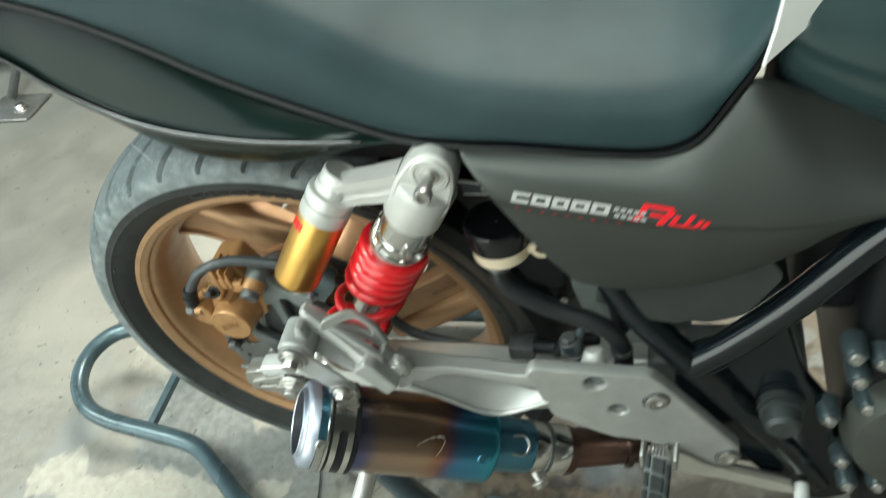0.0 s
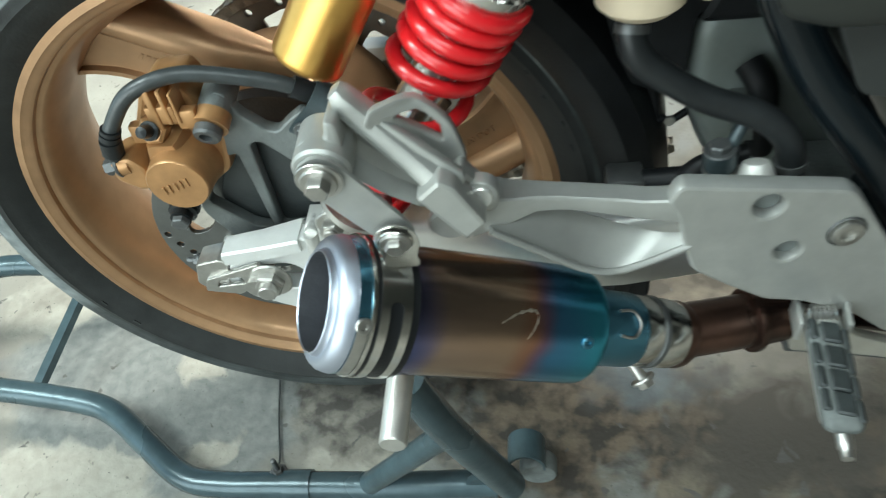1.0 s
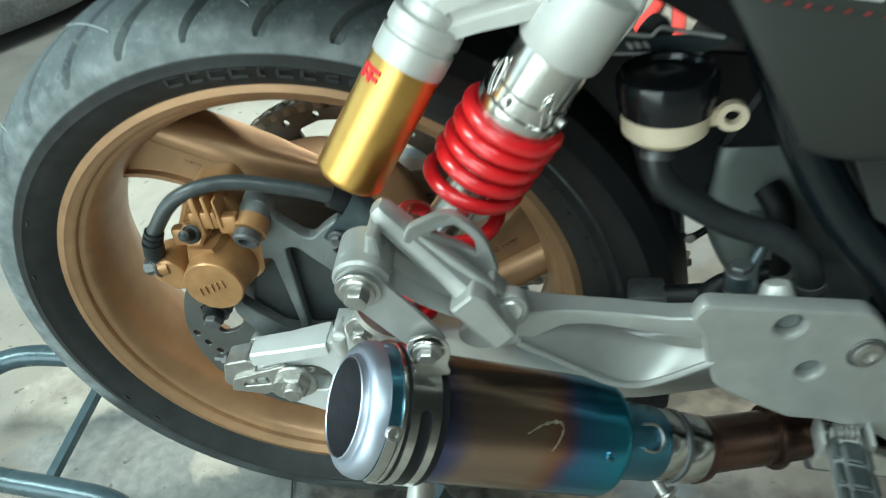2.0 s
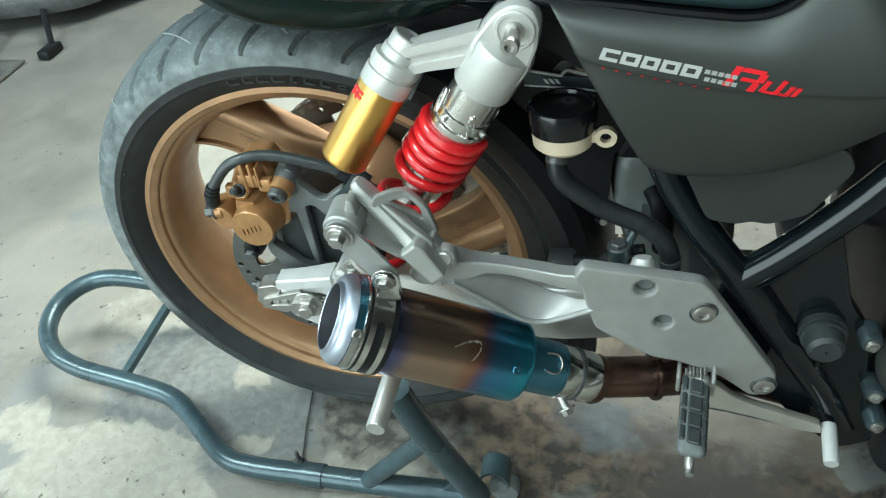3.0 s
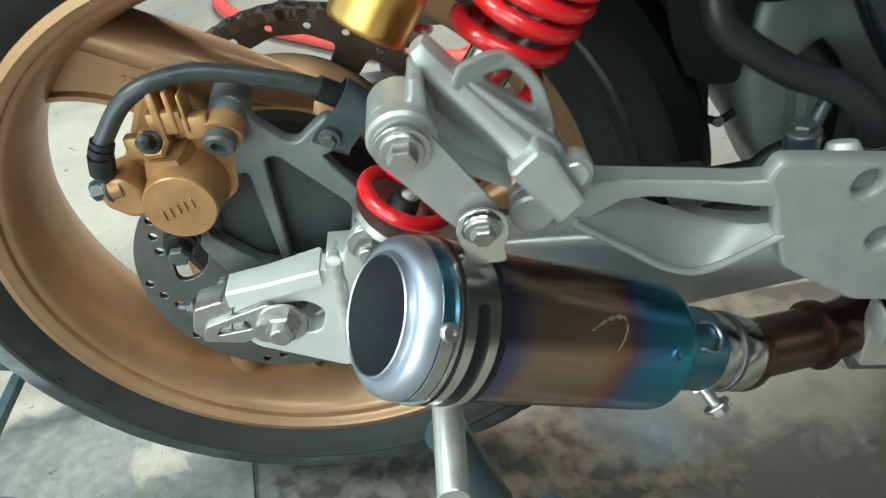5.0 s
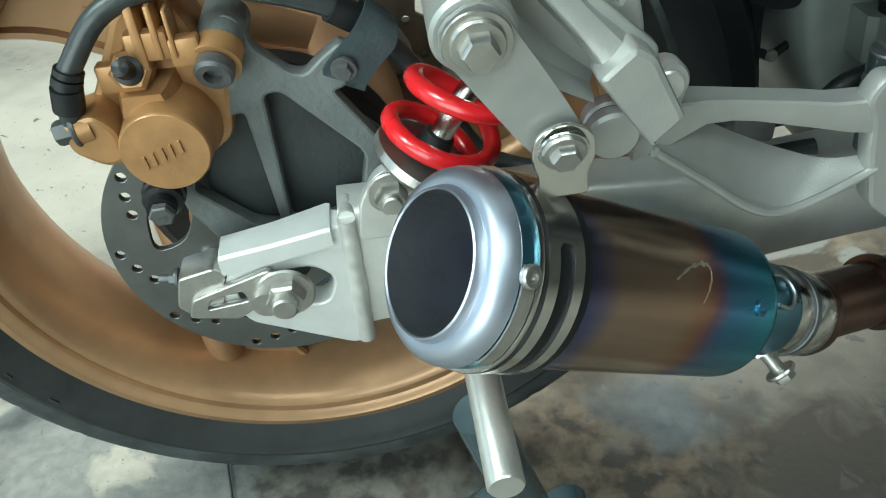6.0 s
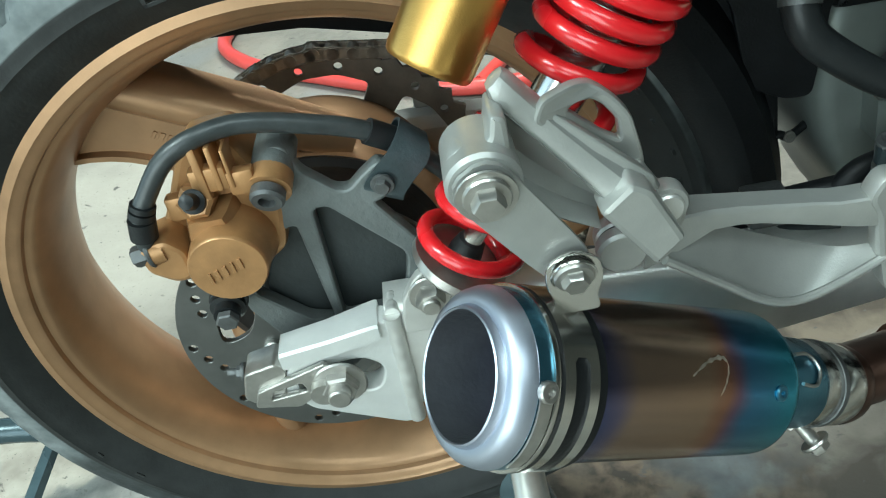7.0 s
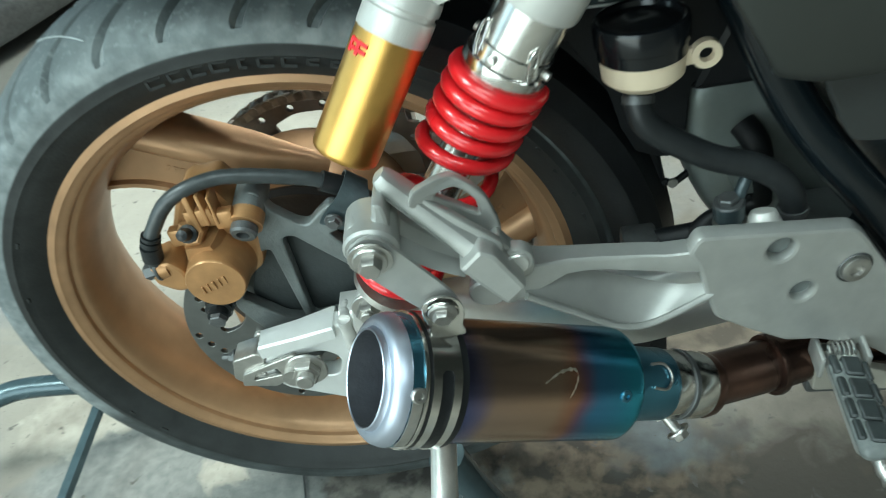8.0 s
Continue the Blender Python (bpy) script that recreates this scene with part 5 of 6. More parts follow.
def patch(a0, a1, s0, s1, r, th, material, name, parent):
    """A curved plate on the silencer between two angles."""
    rows = []
    for i in range(9):
        a = a0 + (a1 - a0) * i / 8
        rows.append([EM @ Vector((r * math.cos(a), r * math.sin(a), s0)), EM @ Vector((r * math.cos(a), r * math.sin(a), s1))])
    return part(name, thicken(loft(rows), -th), material, parent)


inv = EM.inverted()


def eang(p):
    q = inv @ Vector(p)
    return math.atan2(q.y, q.x)


AT = eang((0.155, -0.246, 0.51))
AR = eang((0.132, -0.291, 0.485))
sg = 1 if ((AR - AT + math.pi) % (2 * math.pi) - math.pi) > 0 else -1
part("clamp_band", strap_band(), M_CHROME, can, "polished slotted clamp band")
patch(AR - 0.1 * sg, AR + 1.0 * sg, -0.0165, -0.0095, 0.0449, 0.001, M_STEEL, "rivet_plate", can)
rp = EM @ Vector((0.0455 * math.cos(AR), 0.0455 * math.sin(AR), -0.0135))
rq = EM @ Vector((0.06 * math.cos(AR), 0.06 * math.sin(AR), -0.0135))
part("rivet", sockbolt(rp, rq, 0.0052, 0.003), M_STEEL, can)
scr = []
for sv, p in ((0.082, (0.2109, -0.2558, 0.4385)), (0.094, (0.2213, -0.2467, 0.4368)), (0.1056, (0.2309, -0.2411, 0.4321)), (0.1096, (0.2339, -0.2432, 0.4281)), (0.1072, (0.2308, -0.2505, 0.4239)), (0.1033, (0.226, -0.2563, 0.4208))):
    scr.append((sv, eang(p)))
line = spline([Vector((a, b, 0)) for a, b in scr], 5)
rows = []
for i, q in enumerate(line):
    w = (0.0005 + 0.0014 * math.sin(math.pi * i / (len(line) - 1))) * (0.6 + 0.4 * math.sin(i * 2.3))
    rows.append([EM @ Vector((0.0433 * math.cos(q.y + o), 0.0433 * math.sin(q.y + o), q.x + o * 0.01)) for o in (-w / 0.0432, w / 0.0432)])
part("scuff", thicken(loft(rows), -0.00015), M_SCUFF, can, "pale scuff mark")
# hanging strap
CB = Vector((0.1548, -0.244, 0.516))
d = (CB - HB)
d.y = 0
d.normalize()
sd = Vector((-d.z, 0, d.x))
rows = []
strap = []
for t, wv in [(-0.013, 0.004), (-0.011, 0.009), (-0.006, 0.0125), (0, 0.0135), (0.02, 0.0132), (0.045, 0.0125), (0.058, 0.0115), (0.065, 0.0095), (0.069, 0.006), (0.0705, 0.002)]:
    strap.append((t, wv))
L2 = (Vector((CB.x, 0, CB.z)) - Vector((HB.x, 0, HB.z))).length
for t, wv in strap:
    k = t / L2
    c = HB + Vector((d.x * t, 0, d.z * t)) + Vector((0, -0.004 + 0.004 * k, 0))
    rows.append([c - sd * wv, c + sd * wv])
strap_ob = part("hanger_strap", thicken(loft(rows), 0.003), M_CASTALU, bike, "flat silver silencer hanger strap")
part("hanger_bolt", hexbolt(HB + Vector((0, -0.0085, 0)), HB + Vector((0, -0.1, -0.01)), 0.0128, 0.0085), M_STEEL, strap_ob)
part("hanger_washer", lathe([(0.004, -0.0015), (0.0132, -0.0015), (0.0136, -0.0008), (0.0132, 0.0), (0.004, 0.0)], 32, axis(HB + Vector((0, -0.008, 0)), HB + Vector((0, -0.1, -0.01)))), M_STEEL, strap_ob)
part("clamp_bolt", hexbolt(CB + Vector((0, -0.0105, 0)), CB + Vector((0, -0.1, -0.02)), 0.0112, 0.006), M_STEEL, strap_ob)
part("clamp_washer", lathe([(0.004, -0.0015), (0.0104, -0.0015), (0.0108, -0.0008), (0.0104, 0.0), (0.004, 0.0)], 32, axis(CB + Vector((0, -0.0105, 0)), CB + Vector((0, -0.1, -0.02)))), M_CHROME, strap_ob)
lugs = plate([rounded([(0.143, 0.4935), (0.145, 0.503, 0.01), (0.1415, 0.5115, 0.009), (0.1425, 0.524, 0.01), (0.155, 0.5305, 0.011), (0.1675, 0.524, 0.01), (0.1685, 0.5115, 0.009), (0.165, 0.503, 0.01), (0.167, 0.4935)], 0.004)], -0.2535, -0.2515, 0.0006)
part("clamp_lug", lugs, M_CHROME, can)
part("clamp_lug", plate([rounded([(0.147, 0.49), (0.1455, 0.518, 0.008), (0.155, 0.5255, 0.01), (0.1645, 0.516, 0.008), (0.164, 0.49)], 0.004)], -0.2425, -0.2405, 0.0006), M_CHROME, can)
# neck, collar and link pipe
exh("neck", [(0.0292, 0.172), (0.0288, 0.217), (0.028, 0.219), (0.02, 0.219)], M_TIBLUE, "blued titanium neck")
exh("collar", [(0.02, 0.212), (0.0272, 0.2135), (0.0278, 0.222), (0.0278, 0.2355), (0.0268, 0.237), (0.0268, 0.239), (0.0276, 0.2405), (0.0276, 0.257), (0.0268, 0.261), (0.02, 0.262)], M_CHROME, "polished slip-joint collar")
exh("band_clamp", [(0.0276, 0.235), (0.0286, 0.2355), (0.0286, 0.2395), (0.0276, 0.24)], M_DULL)
exh("dark_ring", [(0.0235, 0.261), (0.0268, 0.2615), (0.0272, 0.266), (0.0262, 0.2705), (0.0235, 0.272)], M_PIPE)
for a in (AT + 0.55 * sg,):
    hook = [EM @ Vector((0.0302 * math.cos(a + o), 0.0302 * math.sin(a + o), sv)) for o, sv in ((-0.3, 0.19), (-0.32, 0.203), (0.0, 0.208), (0.32, 0.203), (0.3, 0.19))]
    part("spring_hook", tube(hook, 0.0012, 8, 4), M_STEEL, can)
end = EM @ Vector((0, 0, 0.23))
pipe = part("link_pipe", tube([end, EM @ Vector((0, 0, 0.255)), (0.365, -0.168, 0.313), (0.42, -0.152, 0.305), (0.47, -0.132, 0.297), (0.585, -0.12, 0.255), (0.75, -0.1, 0.2)], 0.0222, 28, 8), M_PIPE, bike, "heat-browned steel link pipe")
part("joint_ring", lathe([(0.02, -0.003), (0.0262, -0.003), (0.0268, 0.0), (0.0262, 0.003), (0.02, 0.003)], 40, axis((0.398, -0.159, 0.3085), (0.42, -0.152, 0.305))), M_PIPE, pipe)
db = Vector((0.303, -0.204, 0.312))
part("band_bolt", merge(lathe([(0.002, -0.018), (0.0045, -0.018), (0.0045, 0.012), (0.002, 0.012)], 14, axis(db, db + Vector((0.5, -0.6, -0.6)))), hexbolt(db + Vector((0.5, -0.6, -0.6)).normalized() * 0.012, db + Vector((0.5, -0.6, -0.6)), 0.012, 0.007),
                        lathe([(0.004, -0.012), (0.009, -0.012), (0.009, -0.004), (0.004, -0.004)], 6, axis(db, db + Vector((0.5, -0.6, -0.6))))), M_STEEL, pipe)
part("dome_rivet", sockbolt(EM @ Vector((0.0423 * math.cos(AR), 0.0423 * math.sin(AR), 0.152)), EM @ Vector((0.06 * math.cos(AR), 0.06 * math.sin(AR), 0.152)), 0.0045, 0.0022), M_TIBLUE, can)

# ---------------------------------------------------------------- rider footrest
PT, PE = Vector((0.437, -0.19, 0.352)), Vector((0.43, -0.292, 0.342))
pm = axis(PT, PE)
fr = part("rider_footrest", box((-0.013, -0.008, 0.0), (0.013, 0.008, 0.088), 0.006, pm, 3), M_CASTALU, bike, "rider footrest with dusty black rubber")
part("rubber_pad", box((-0.0135, -0.001, 0.012), (0.0135, 0.0115, 0.096), 0.0075, pm, 4), M_PEGRUBBER, fr)
for i, z0 in enumerate((0.0145, 0.034, 0.0525, 0.07)):
    for x0, x1, top, skew in ((-0.0122, -0.0068, 0.0128, -0.002), (-0.0052, 0.0074, 0.0146, 0.0), (0.0088, 0.0128, 0.0126, 0.0025)):
        b = box((x0, 0.007, z0), (x1, top, z0 + 0.0165), 0.0014, seg=1)
        for v in b.verts:
            v.co.z += skew + 0.18 * v.co.x
        b.transform(pm)
        part("rubber_block", b, M_PEGBLOCK, fr)
part("feeler", lathe([(0.001, 0.085), (0.0055, 0.085), (0.0055, 0.104), (0.0042, 0.106), (0.0042, 0.112), (0.001, 0.113)], 18, pm), M_STEEL, fr)
for sx in (-1, 1):
    part("clevis", box((sx * 0.0165 - 0.002, -0.012, -0.012), (sx * 0.0165 + 0.002, 0.012, 0.016), 0.0018, pm), M_CASTALU, fr)
coil = [(-0.01 + 0.02 * i / 60, 0.0065 * math.cos(i * 0.6), 0.003 + 0.0065 * math.sin(i * 0.6)) for i in range(61)]
b = tube(coil, 0.0012, 6, 1)
b.transform(pm @ pose(0, 0.006, 0))
part("return_spring", b, M_STEEL, fr)

# ---------------------------------------------------------------- frame, engine side
fl = [(0.345, -0.1, 0.69), (0.378, -0.128, 0.605), (0.4, -0.14, 0.556), (0.426, -0.15, 0.514), (0.464, -0.156, 0.462), (0.507, -0.153, 0.395), (0.56, -0.148, 0.31), (0.6, -0.142, 0.235)]
frame_ob = part("frame", tube(fl, 0.0155, 24, 6), M_FRAME, bike, "gloss black tubular frame")
part("frame_tube", tube([(0.466, -0.157, 0.456), (0.505, -0.157, 0.493), (0.552, -0.155, 0.547), (0.605, -0.15, 0.617), (0.68, -0.142, 0.7), (0.74, -0.13, 0.78)], 0.015, 24, 6), M_FRAME, frame_ob)
part("far_tube", tube([(x, -y, z) for x, y, z in fl], 0.0155, 16, 6), M_FRAME, frame_ob)
part("seat_rail", tube([(0.62, -0.07, 0.66), (0.45, -0.09, 0.67), (0.28, -0.12, 0.715), (0.1, -0.11, 0.735)], 0.013, 14, 6), M_FRAME, frame_ob)
part("pivot_plate", plate([rounded([(0.462, 0.455), (0.5, 0.478), (0.53, 0.512), (0.548, 0.512), (0.56, 0.47), (0.572, 0.425), (0.6, 0.38), (0.612, 0.3), (0.635, 0.22), (0.6, 0.2), (0.55, 0.245), (0.5, 0.31), (0.47, 0.36), (0.45, 0.415)], 0.012)], -0.15, -0.13, 0.003), M_FRAME, frame_ob)
part("gusset_bead", tube([(0.48, -0.166, 0.452), (0.5, -0.163, 0.465), (0.53, -0.158, 0.5)], 0.002, 8, 4), M_FRAME, frame_ob)
pc = Vector((0.552, -0.148, 0.389))
part("pivot_cap", lathe([(0.001, 0.034), (0.013, 0.034), (0.017, 0.03), (0.0185, 0.02), (0.0185, 0.016), (0.021, 0.0155), (0.021, 0.013), (0.0185, 0.0125), (0.0185, 0.01), (0.0225, 0.0095), (0.0225, 0.0), (0.01, 0.0)], 40, axis(pc, pc + Vector((0, -1, 0))), caps=False), M_PEGBLOCK, frame_ob, "dull black swingarm pivot cap")
part("pivot_bolt", hexbolt((0.555, -0.152, 0.345), (0.556, -0.2, 0.325), 0.008, 0.006, shank=0.004), M_BLACKPL, frame_ob)

lever = part("pedal_lever", plate([rounded([(0.43, 0.335), (0.445, 0.33), (0.467, 0.313), (0.478, 0.3015), (0.505, 0.2895), (0.57, 0.2675), (0.574, 0.254), (0.551, 0.256), (0.501, 0.272), (0.463, 0.2795), (0.43, 0.284)], 0.004)], -0.173, -0.163, 0.0015), M_LEVER, frame_ob, "tapered dull aluminium brake pedal lever")
# dark plate stands in for the shade under the lever
part("shaded_underside", plate([rounded([(0.43, 0.29), (0.463, 0.285), (0.501, 0.277), (0.551, 0.262), (0.567, 0.257), (0.552, 0.2505), (0.528, 0.25), (0.478, 0.261), (0.43, 0.268)], 0.004)], -0.1625, -0.152, 0.002), M_DULL, lever)
tip_a, tip_b = Vector((0.581, -0.163, 0.2575)), Vector((0.5785, -0.21, 0.2515))
tipprof = [(0.001, 0.0), (0.0075, 0.0)] + [(0.0075 + 0.0005 * (i % 2), 0.003 + i * 0.002) for i in range(20)] + [(0.007, 0.046), (0.001, 0.0465)]
part("pedal_tip", lathe(tipprof, 28, axis(tip_a, tip_b)), M_RAWALU, frame_ob, "knurled steel brake pedal tip")

engine = part("engine", box((0.64, -0.165, 0.16), (0.95, 0.165, 0.5), 0.03, seg=4), M_BLACKPL, bike, "black engine cases with steel bolts")
part("crankcase_top", box((0.608, -0.15, 0.3), (0.95, 0.15, 0.66), 0.02, seg=3), M_BLACKPL, engine)
part("intake_rubber", box((0.555, -0.115, 0.475), (0.63, 0.115, 0.67), 0.03, seg=4), M_BLACKPL, engine)
cover = lathe([(0.001, 0.034), (0.07, 0.033), (0.088, 0.026), (0.097, 0.01), (0.098, 0)], 56, axis((0.705, -0.15, 0.365), (0.705, -0.3, 0.365)), caps=False)
part("clutch_cover", cover, M_COVER, engine, "dull grey clutch cover")
for bx, bz in ((0.5945, 0.388), (0.6135, 0.314), (0.6125, 0.452), (0.625, 0.41), (0.6245, 0.267), (0.652, 0.272), (0.605, 0.487), (0.628, 0.48)):
    q = Vector((bx, -0.143, bz))
    part("cover_boss", lathe([(0.003, 0), (0.0115, 0), (0.0105, 0.02), (0.009, 0.024), (0.003, 0.025)], 18, axis(q, q + Vector((0, -1, 0)))), M_MASTER, engine)
    part("cover_bolt", hexbolt(q + Vector((0, -0.0245, 0)), q + Vector((0, -1, 0)), 0.008, 0.005), M_STEEL, engine)
# rounded gearbox housing: full outline in the middle, drawn in towards both faces
case_line = rounded([(0.342, 0.56), (0.342, 0.48), (0.355, 0.43), (0.384, 0.385), (0.398, 0.345), (0.45, 0.335), (0.475, 0.42), (0.466, 0.5), (0.43, 0.54)], 0.03, 6)
case_rows = []
for y, k in ((-0.086, 0.7), (-0.0845, 0.82), (-0.08, 0.9), (-0.07, 0.96), (-0.05, 0.99), (-0.02, 1.0), (0.02, 1.0), (0.05, 0.96), (0.07, 0.88), (0.08, 0.75)):
    case_rows.append([Vector((0.405 + (q[0] - 0.405) * k, y, 0.45 + (q[1] - 0.45) * k)) for q in case_line])
part("gearbox", loft(case_rows, closed=True, caps=True), M_CASE, engine, "grey cast gearbox housing")
part("case_lug", loft([[Vector((x + 0.5 * (z - 0.45) * -0.2, y, z)) for x, y in ((0.379, -0.105), (0.384, -0.109), (0.393, -0.109), (0.398, -0.105), (0.398, -0.07), (0.379, -0.07))] for z in (0.455, 0.47, 0.485)], closed=True, caps=True), M_CASE, engine)
part("breather_elbow", tube([(0.398, -0.1, 0.44), (0.396, -0.102, 0.478), (0.392, -0.101, 0.498), (0.385, -0.09, 0.508)], 0.0105, 16, 6), M_BLACKPL, engine)
part("cable_clip", tube([(0.322, -0.07, 0.444), (0.33, -0.072, 0.452), (0.338, -0.072, 0.449), (0.352, -0.066, 0.453)], 0.003, 10, 5), M_BLACKPL, engine)
part("clip_bolt", hexbolt((0.337, -0.0745, 0.4505), (0.337, -0.12, 0.458), 0.005, 0.002), M_STEEL, engine)
part("rear_mount", box((0.425, -0.14, 0.36), (0.57, -0.084, 0.434), 0.008, seg=3), M_GREYMETAL, engine)

# inner mudguard hugging the tyre's front, and the box under the seat
rows = []
for i in range(25):
    a = radians(-28 + i * 3.65)
    rows.append([Vector((0.012 + r * math.cos(a), y - 0.046 * r * math.sin(a), 0.368 + r * math.sin(a))) for y, r in ((-0.083, 0.276), (-0.091, 0.287), (-0.096, 0.3), (-0.09, 0.317), (-0.065, 0.33), (0, 0.336), (0.065, 0.33), (0.09, 0.318), (0.096, 0.306))])
guard = part("inner_mudguard", thicken(loft(rows), 0.003), M_BLACKPL, bike, "black plastic inner mudguard")
part("battery_box", plate([rounded([(0.375, 0.6), (0.385, 0.652), (0.4, 0.69), (0.46, 0.7), (0.5, 0.6), (0.46, 0.56), (0.41, 0.54), (0.345, 0.541)], 0.01)], -0.09, 0.085, 0.006), M_BLACKPL, guard)
# added black plates close see-through gaps, cut to fit the camera's view
part("gap_filler_plate", plate([rounded([(0.19, 0.675), (0.25, 0.642), (0.28, 0.622), (0.345, 0.616), (0.42, 0.605), (0.42, 0.59), (0.375, 0.562), (0.347, 0.548), (0.342, 0.487), (0.325, 0.4875), (0.3, 0.5), (0.287, 0.555), (0.25, 0.615)], 0.006)], -0.088, -0.083, 0.001), M_BLACKPL, guard)
part("rail_plate", plate([rounded([(0.15, 0.735), (0.15, 0.695), (0.2, 0.692), (0.255, 0.693), (0.282, 0.679), (0.326, 0.65), (0.36, 0.63), (0.42, 0.61), (0.42, 0.71), (0.3, 0.735)], 0.006)], -0.122, -0.117, 0.001), M_BLACKPL, guard)
part("mudguard_front", plate([rounded([(0.2, 0.64), (0.245, 0.612), (0.3, 0.572), (0.325, 0.51), (0.332, 0.44), (0.332, 0.24), (0.31, 0.21), (0.3, 0.25), (0.318, 0.4), (0.3, 0.48), (0.255, 0.57)], 0.008)], -0.075, 0.075, 0.004), M_BLACKPL, guard)
part("tail_tray", surface([[Vector((x, y, z + 0.02 * (1 - (y / 0.11) ** 2))) for y in (-0.11, -0.05, 0, 0.05, 0.11)] for x, z in ((0.1, 0.728), (0.13, 0.72), (0.17, 0.71), (0.2, 0.7), (0.26, 0.69))]), M_BLACKPL, guard)
part("inner_cover", plate([rounded([(0.4, 0.6), (0.45, 0.61), (0.53, 0.61), (0.54, 0.59), (0.512, 0.542), (0.48, 0.53), (0.468, 0.533), (0.455, 0.529), (0.43, 0.533)], 0.008)], -0.168, -0.162, 0.0015), M_INNER, guard)

# rear brake reservoir and master cylinder
cup = part("brake_fluid_cup", lathe([(0.012, -0.002), (0.02, 0.0), (0.0265, 0.006), (0.0275, 0.018), (0.0275, 0.022), (0.01, 0.022)], 40, axis((0.303, -0.14, 0.588), (0.303, -0.135, 0.68))), M_CUP, bike, "cream brake fluid cup with black lid")
part("lid", lathe([(0.01, 0.02), (0.0285, 0.02), (0.0288, 0.028), (0.0302, 0.029), (0.0306, 0.041), (0.0296, 0.0438), (0.0278, 0.0444), (0.0262, 0.0436), (0.0252, 0.0405), (0.02, 0.0395), (0.012, 0.0402), (0.001, 0.0405)], 40, axis((0.303, -0.14, 0.588), (0.303, -0.135, 0.68)), caps=False), M_LID, cup)
part("tab", merge(lathe([(0.005, -0.003), (0.0095, -0.003), (0.0095, 0.003), (0.005, 0.003)], 24, axis((0.341, -0.147, 0.604), (0.341, -0.25, 0.604)), caps=False, closed=True), box((0.316, -0.148, 0.597), (0.335, -0.1425, 0.609), 0.002)), M_CUP, cup)
part("cup_hose", tube([(0.3, -0.14, 0.589), (0.298, -0.148, 0.573), (0.307, -0.152, 0.556), (0.342, -0.154, 0.53), (0.376, -0.155, 0.5145), (0.396, -0.155, 0.4965), (0.404, -0.155, 0.472), (0.404, -0.154, 0.44)], 0.0095, 16, 8), M_RUBBER, cup, "black rubber hose")
for ca, cb in (((0.2985, -0.1445, 0.5805), (0.2978, -0.1475, 0.574)), ((0.4032, -0.155, 0.475), (0.404, -0.155, 0.468))):
    part("hose_clip", lathe([(0.008, 0), (0.0107, 0), (0.0107, 0.0055), (0.008, 0.0055)], 24, axis(ca, cb)), M_DULL, cup)
tab = part("rail_tab", plate([rounded([(0.262, 0.641), (0.298, 0.635), (0.341, 0.631), (0.347, 0.628), (0.33, 0.62), (0.297, 0.6235), (0.264, 0.6255)], 0.002)], -0.0965, -0.0925, 0.0008), M_MASTER, bike, "dull grey bracket tab with a bright rim")
part("tab_hump", plate([rounded([(0.288, 0.632), (0.291, 0.6385), (0.297, 0.646), (0.303, 0.6475), (0.309, 0.643), (0.313, 0.632)], 0.003)], -0.0905, -0.0885, 0.0006), M_DULL, tab)
part("bright_rim", tube([(0.262, -0.0965, 0.6415), (0.28, -0.0968, 0.6385), (0.297, -0.0968, 0.6355), (0.3, -0.0968, 0.638), (0.304, -0.0968, 0.6405), (0.314, -0.0968, 0.638), (0.343, -0.0968, 0.631)], 0.0014, 8, 4), M_RAWALU, tab)
part("lower_rim", tube([(0.264, -0.0966, 0.6255), (0.297, -0.0968, 0.6235), (0.33, -0.0968, 0.6202)], 0.001, 8, 4), M_RAWALU, tab)
for k in range(3):
    part("marking", plate([[(0.2815 + 0.005 * k, 0.6325), (0.285 + 0.005 * k, 0.6315), (0.2875 + 0.005 * k, 0.627), (0.284 + 0.005 * k, 0.628)]], -0.0975, -0.0967, 0.0001), M_WHITE, tab)
mc = part("master_cylinder", lathe([(0.001, 0.0), (0.011, 0.0), (0.011, 0.012), (0.009, 0.013), (0.009, 0.018), (0.012, 0.019), (0.012, 0.026), (0.0095, 0.027), (0.0095, 0.06), (0.001, 0.06)], 26, axis((0.356, -0.16, 0.491), (0.362, -0.16, 0.421))), M_MASTER, bike, "dark rear brake master cylinder")
part("banjo_bolt", hexbolt((0.3558, -0.16, 0.491), (0.354, -0.16, 0.511), 0.013, 0.006), M_DULL, mc)
for d0 in (0.0155, 0.0275):
    part("ring", lathe([(0.008, d0), (0.0118, d0), (0.0118, d0 + 0.0014), (0.008, d0 + 0.0014)], 26, axis((0.356, -0.16, 0.491), (0.362, -0.16, 0.421))), M_STEEL, mc)
part("line_union", merge(lathe([(0.001, 0), (0.0062, 0), (0.0062, 0.006), (0.0045, 0.007), (0.0045, 0.022), (0.001, 0.022)], 18, axis((0.361, -0.158, 0.486), (0.374, -0.15, 0.515)))), M_MASTER, mc)
part("pushrod", tube([(0.335, -0.14, 0.445), (0.35, -0.14, 0.462), (0.38, -0.14, 0.47)], 0.007, 12, 5), M_BLACKPL, mc)
part("stay", tube([(0.29, -0.127, 0.438), (0.31, -0.131, 0.442), (0.35, -0.14, 0.452)], 0.008, 12, 4), M_BLACKPL, mc)
part("stay_block", box((0.285, -0.142, 0.43), (0.312, -0.118, 0.4505), 0.003), M_DULL, mc)
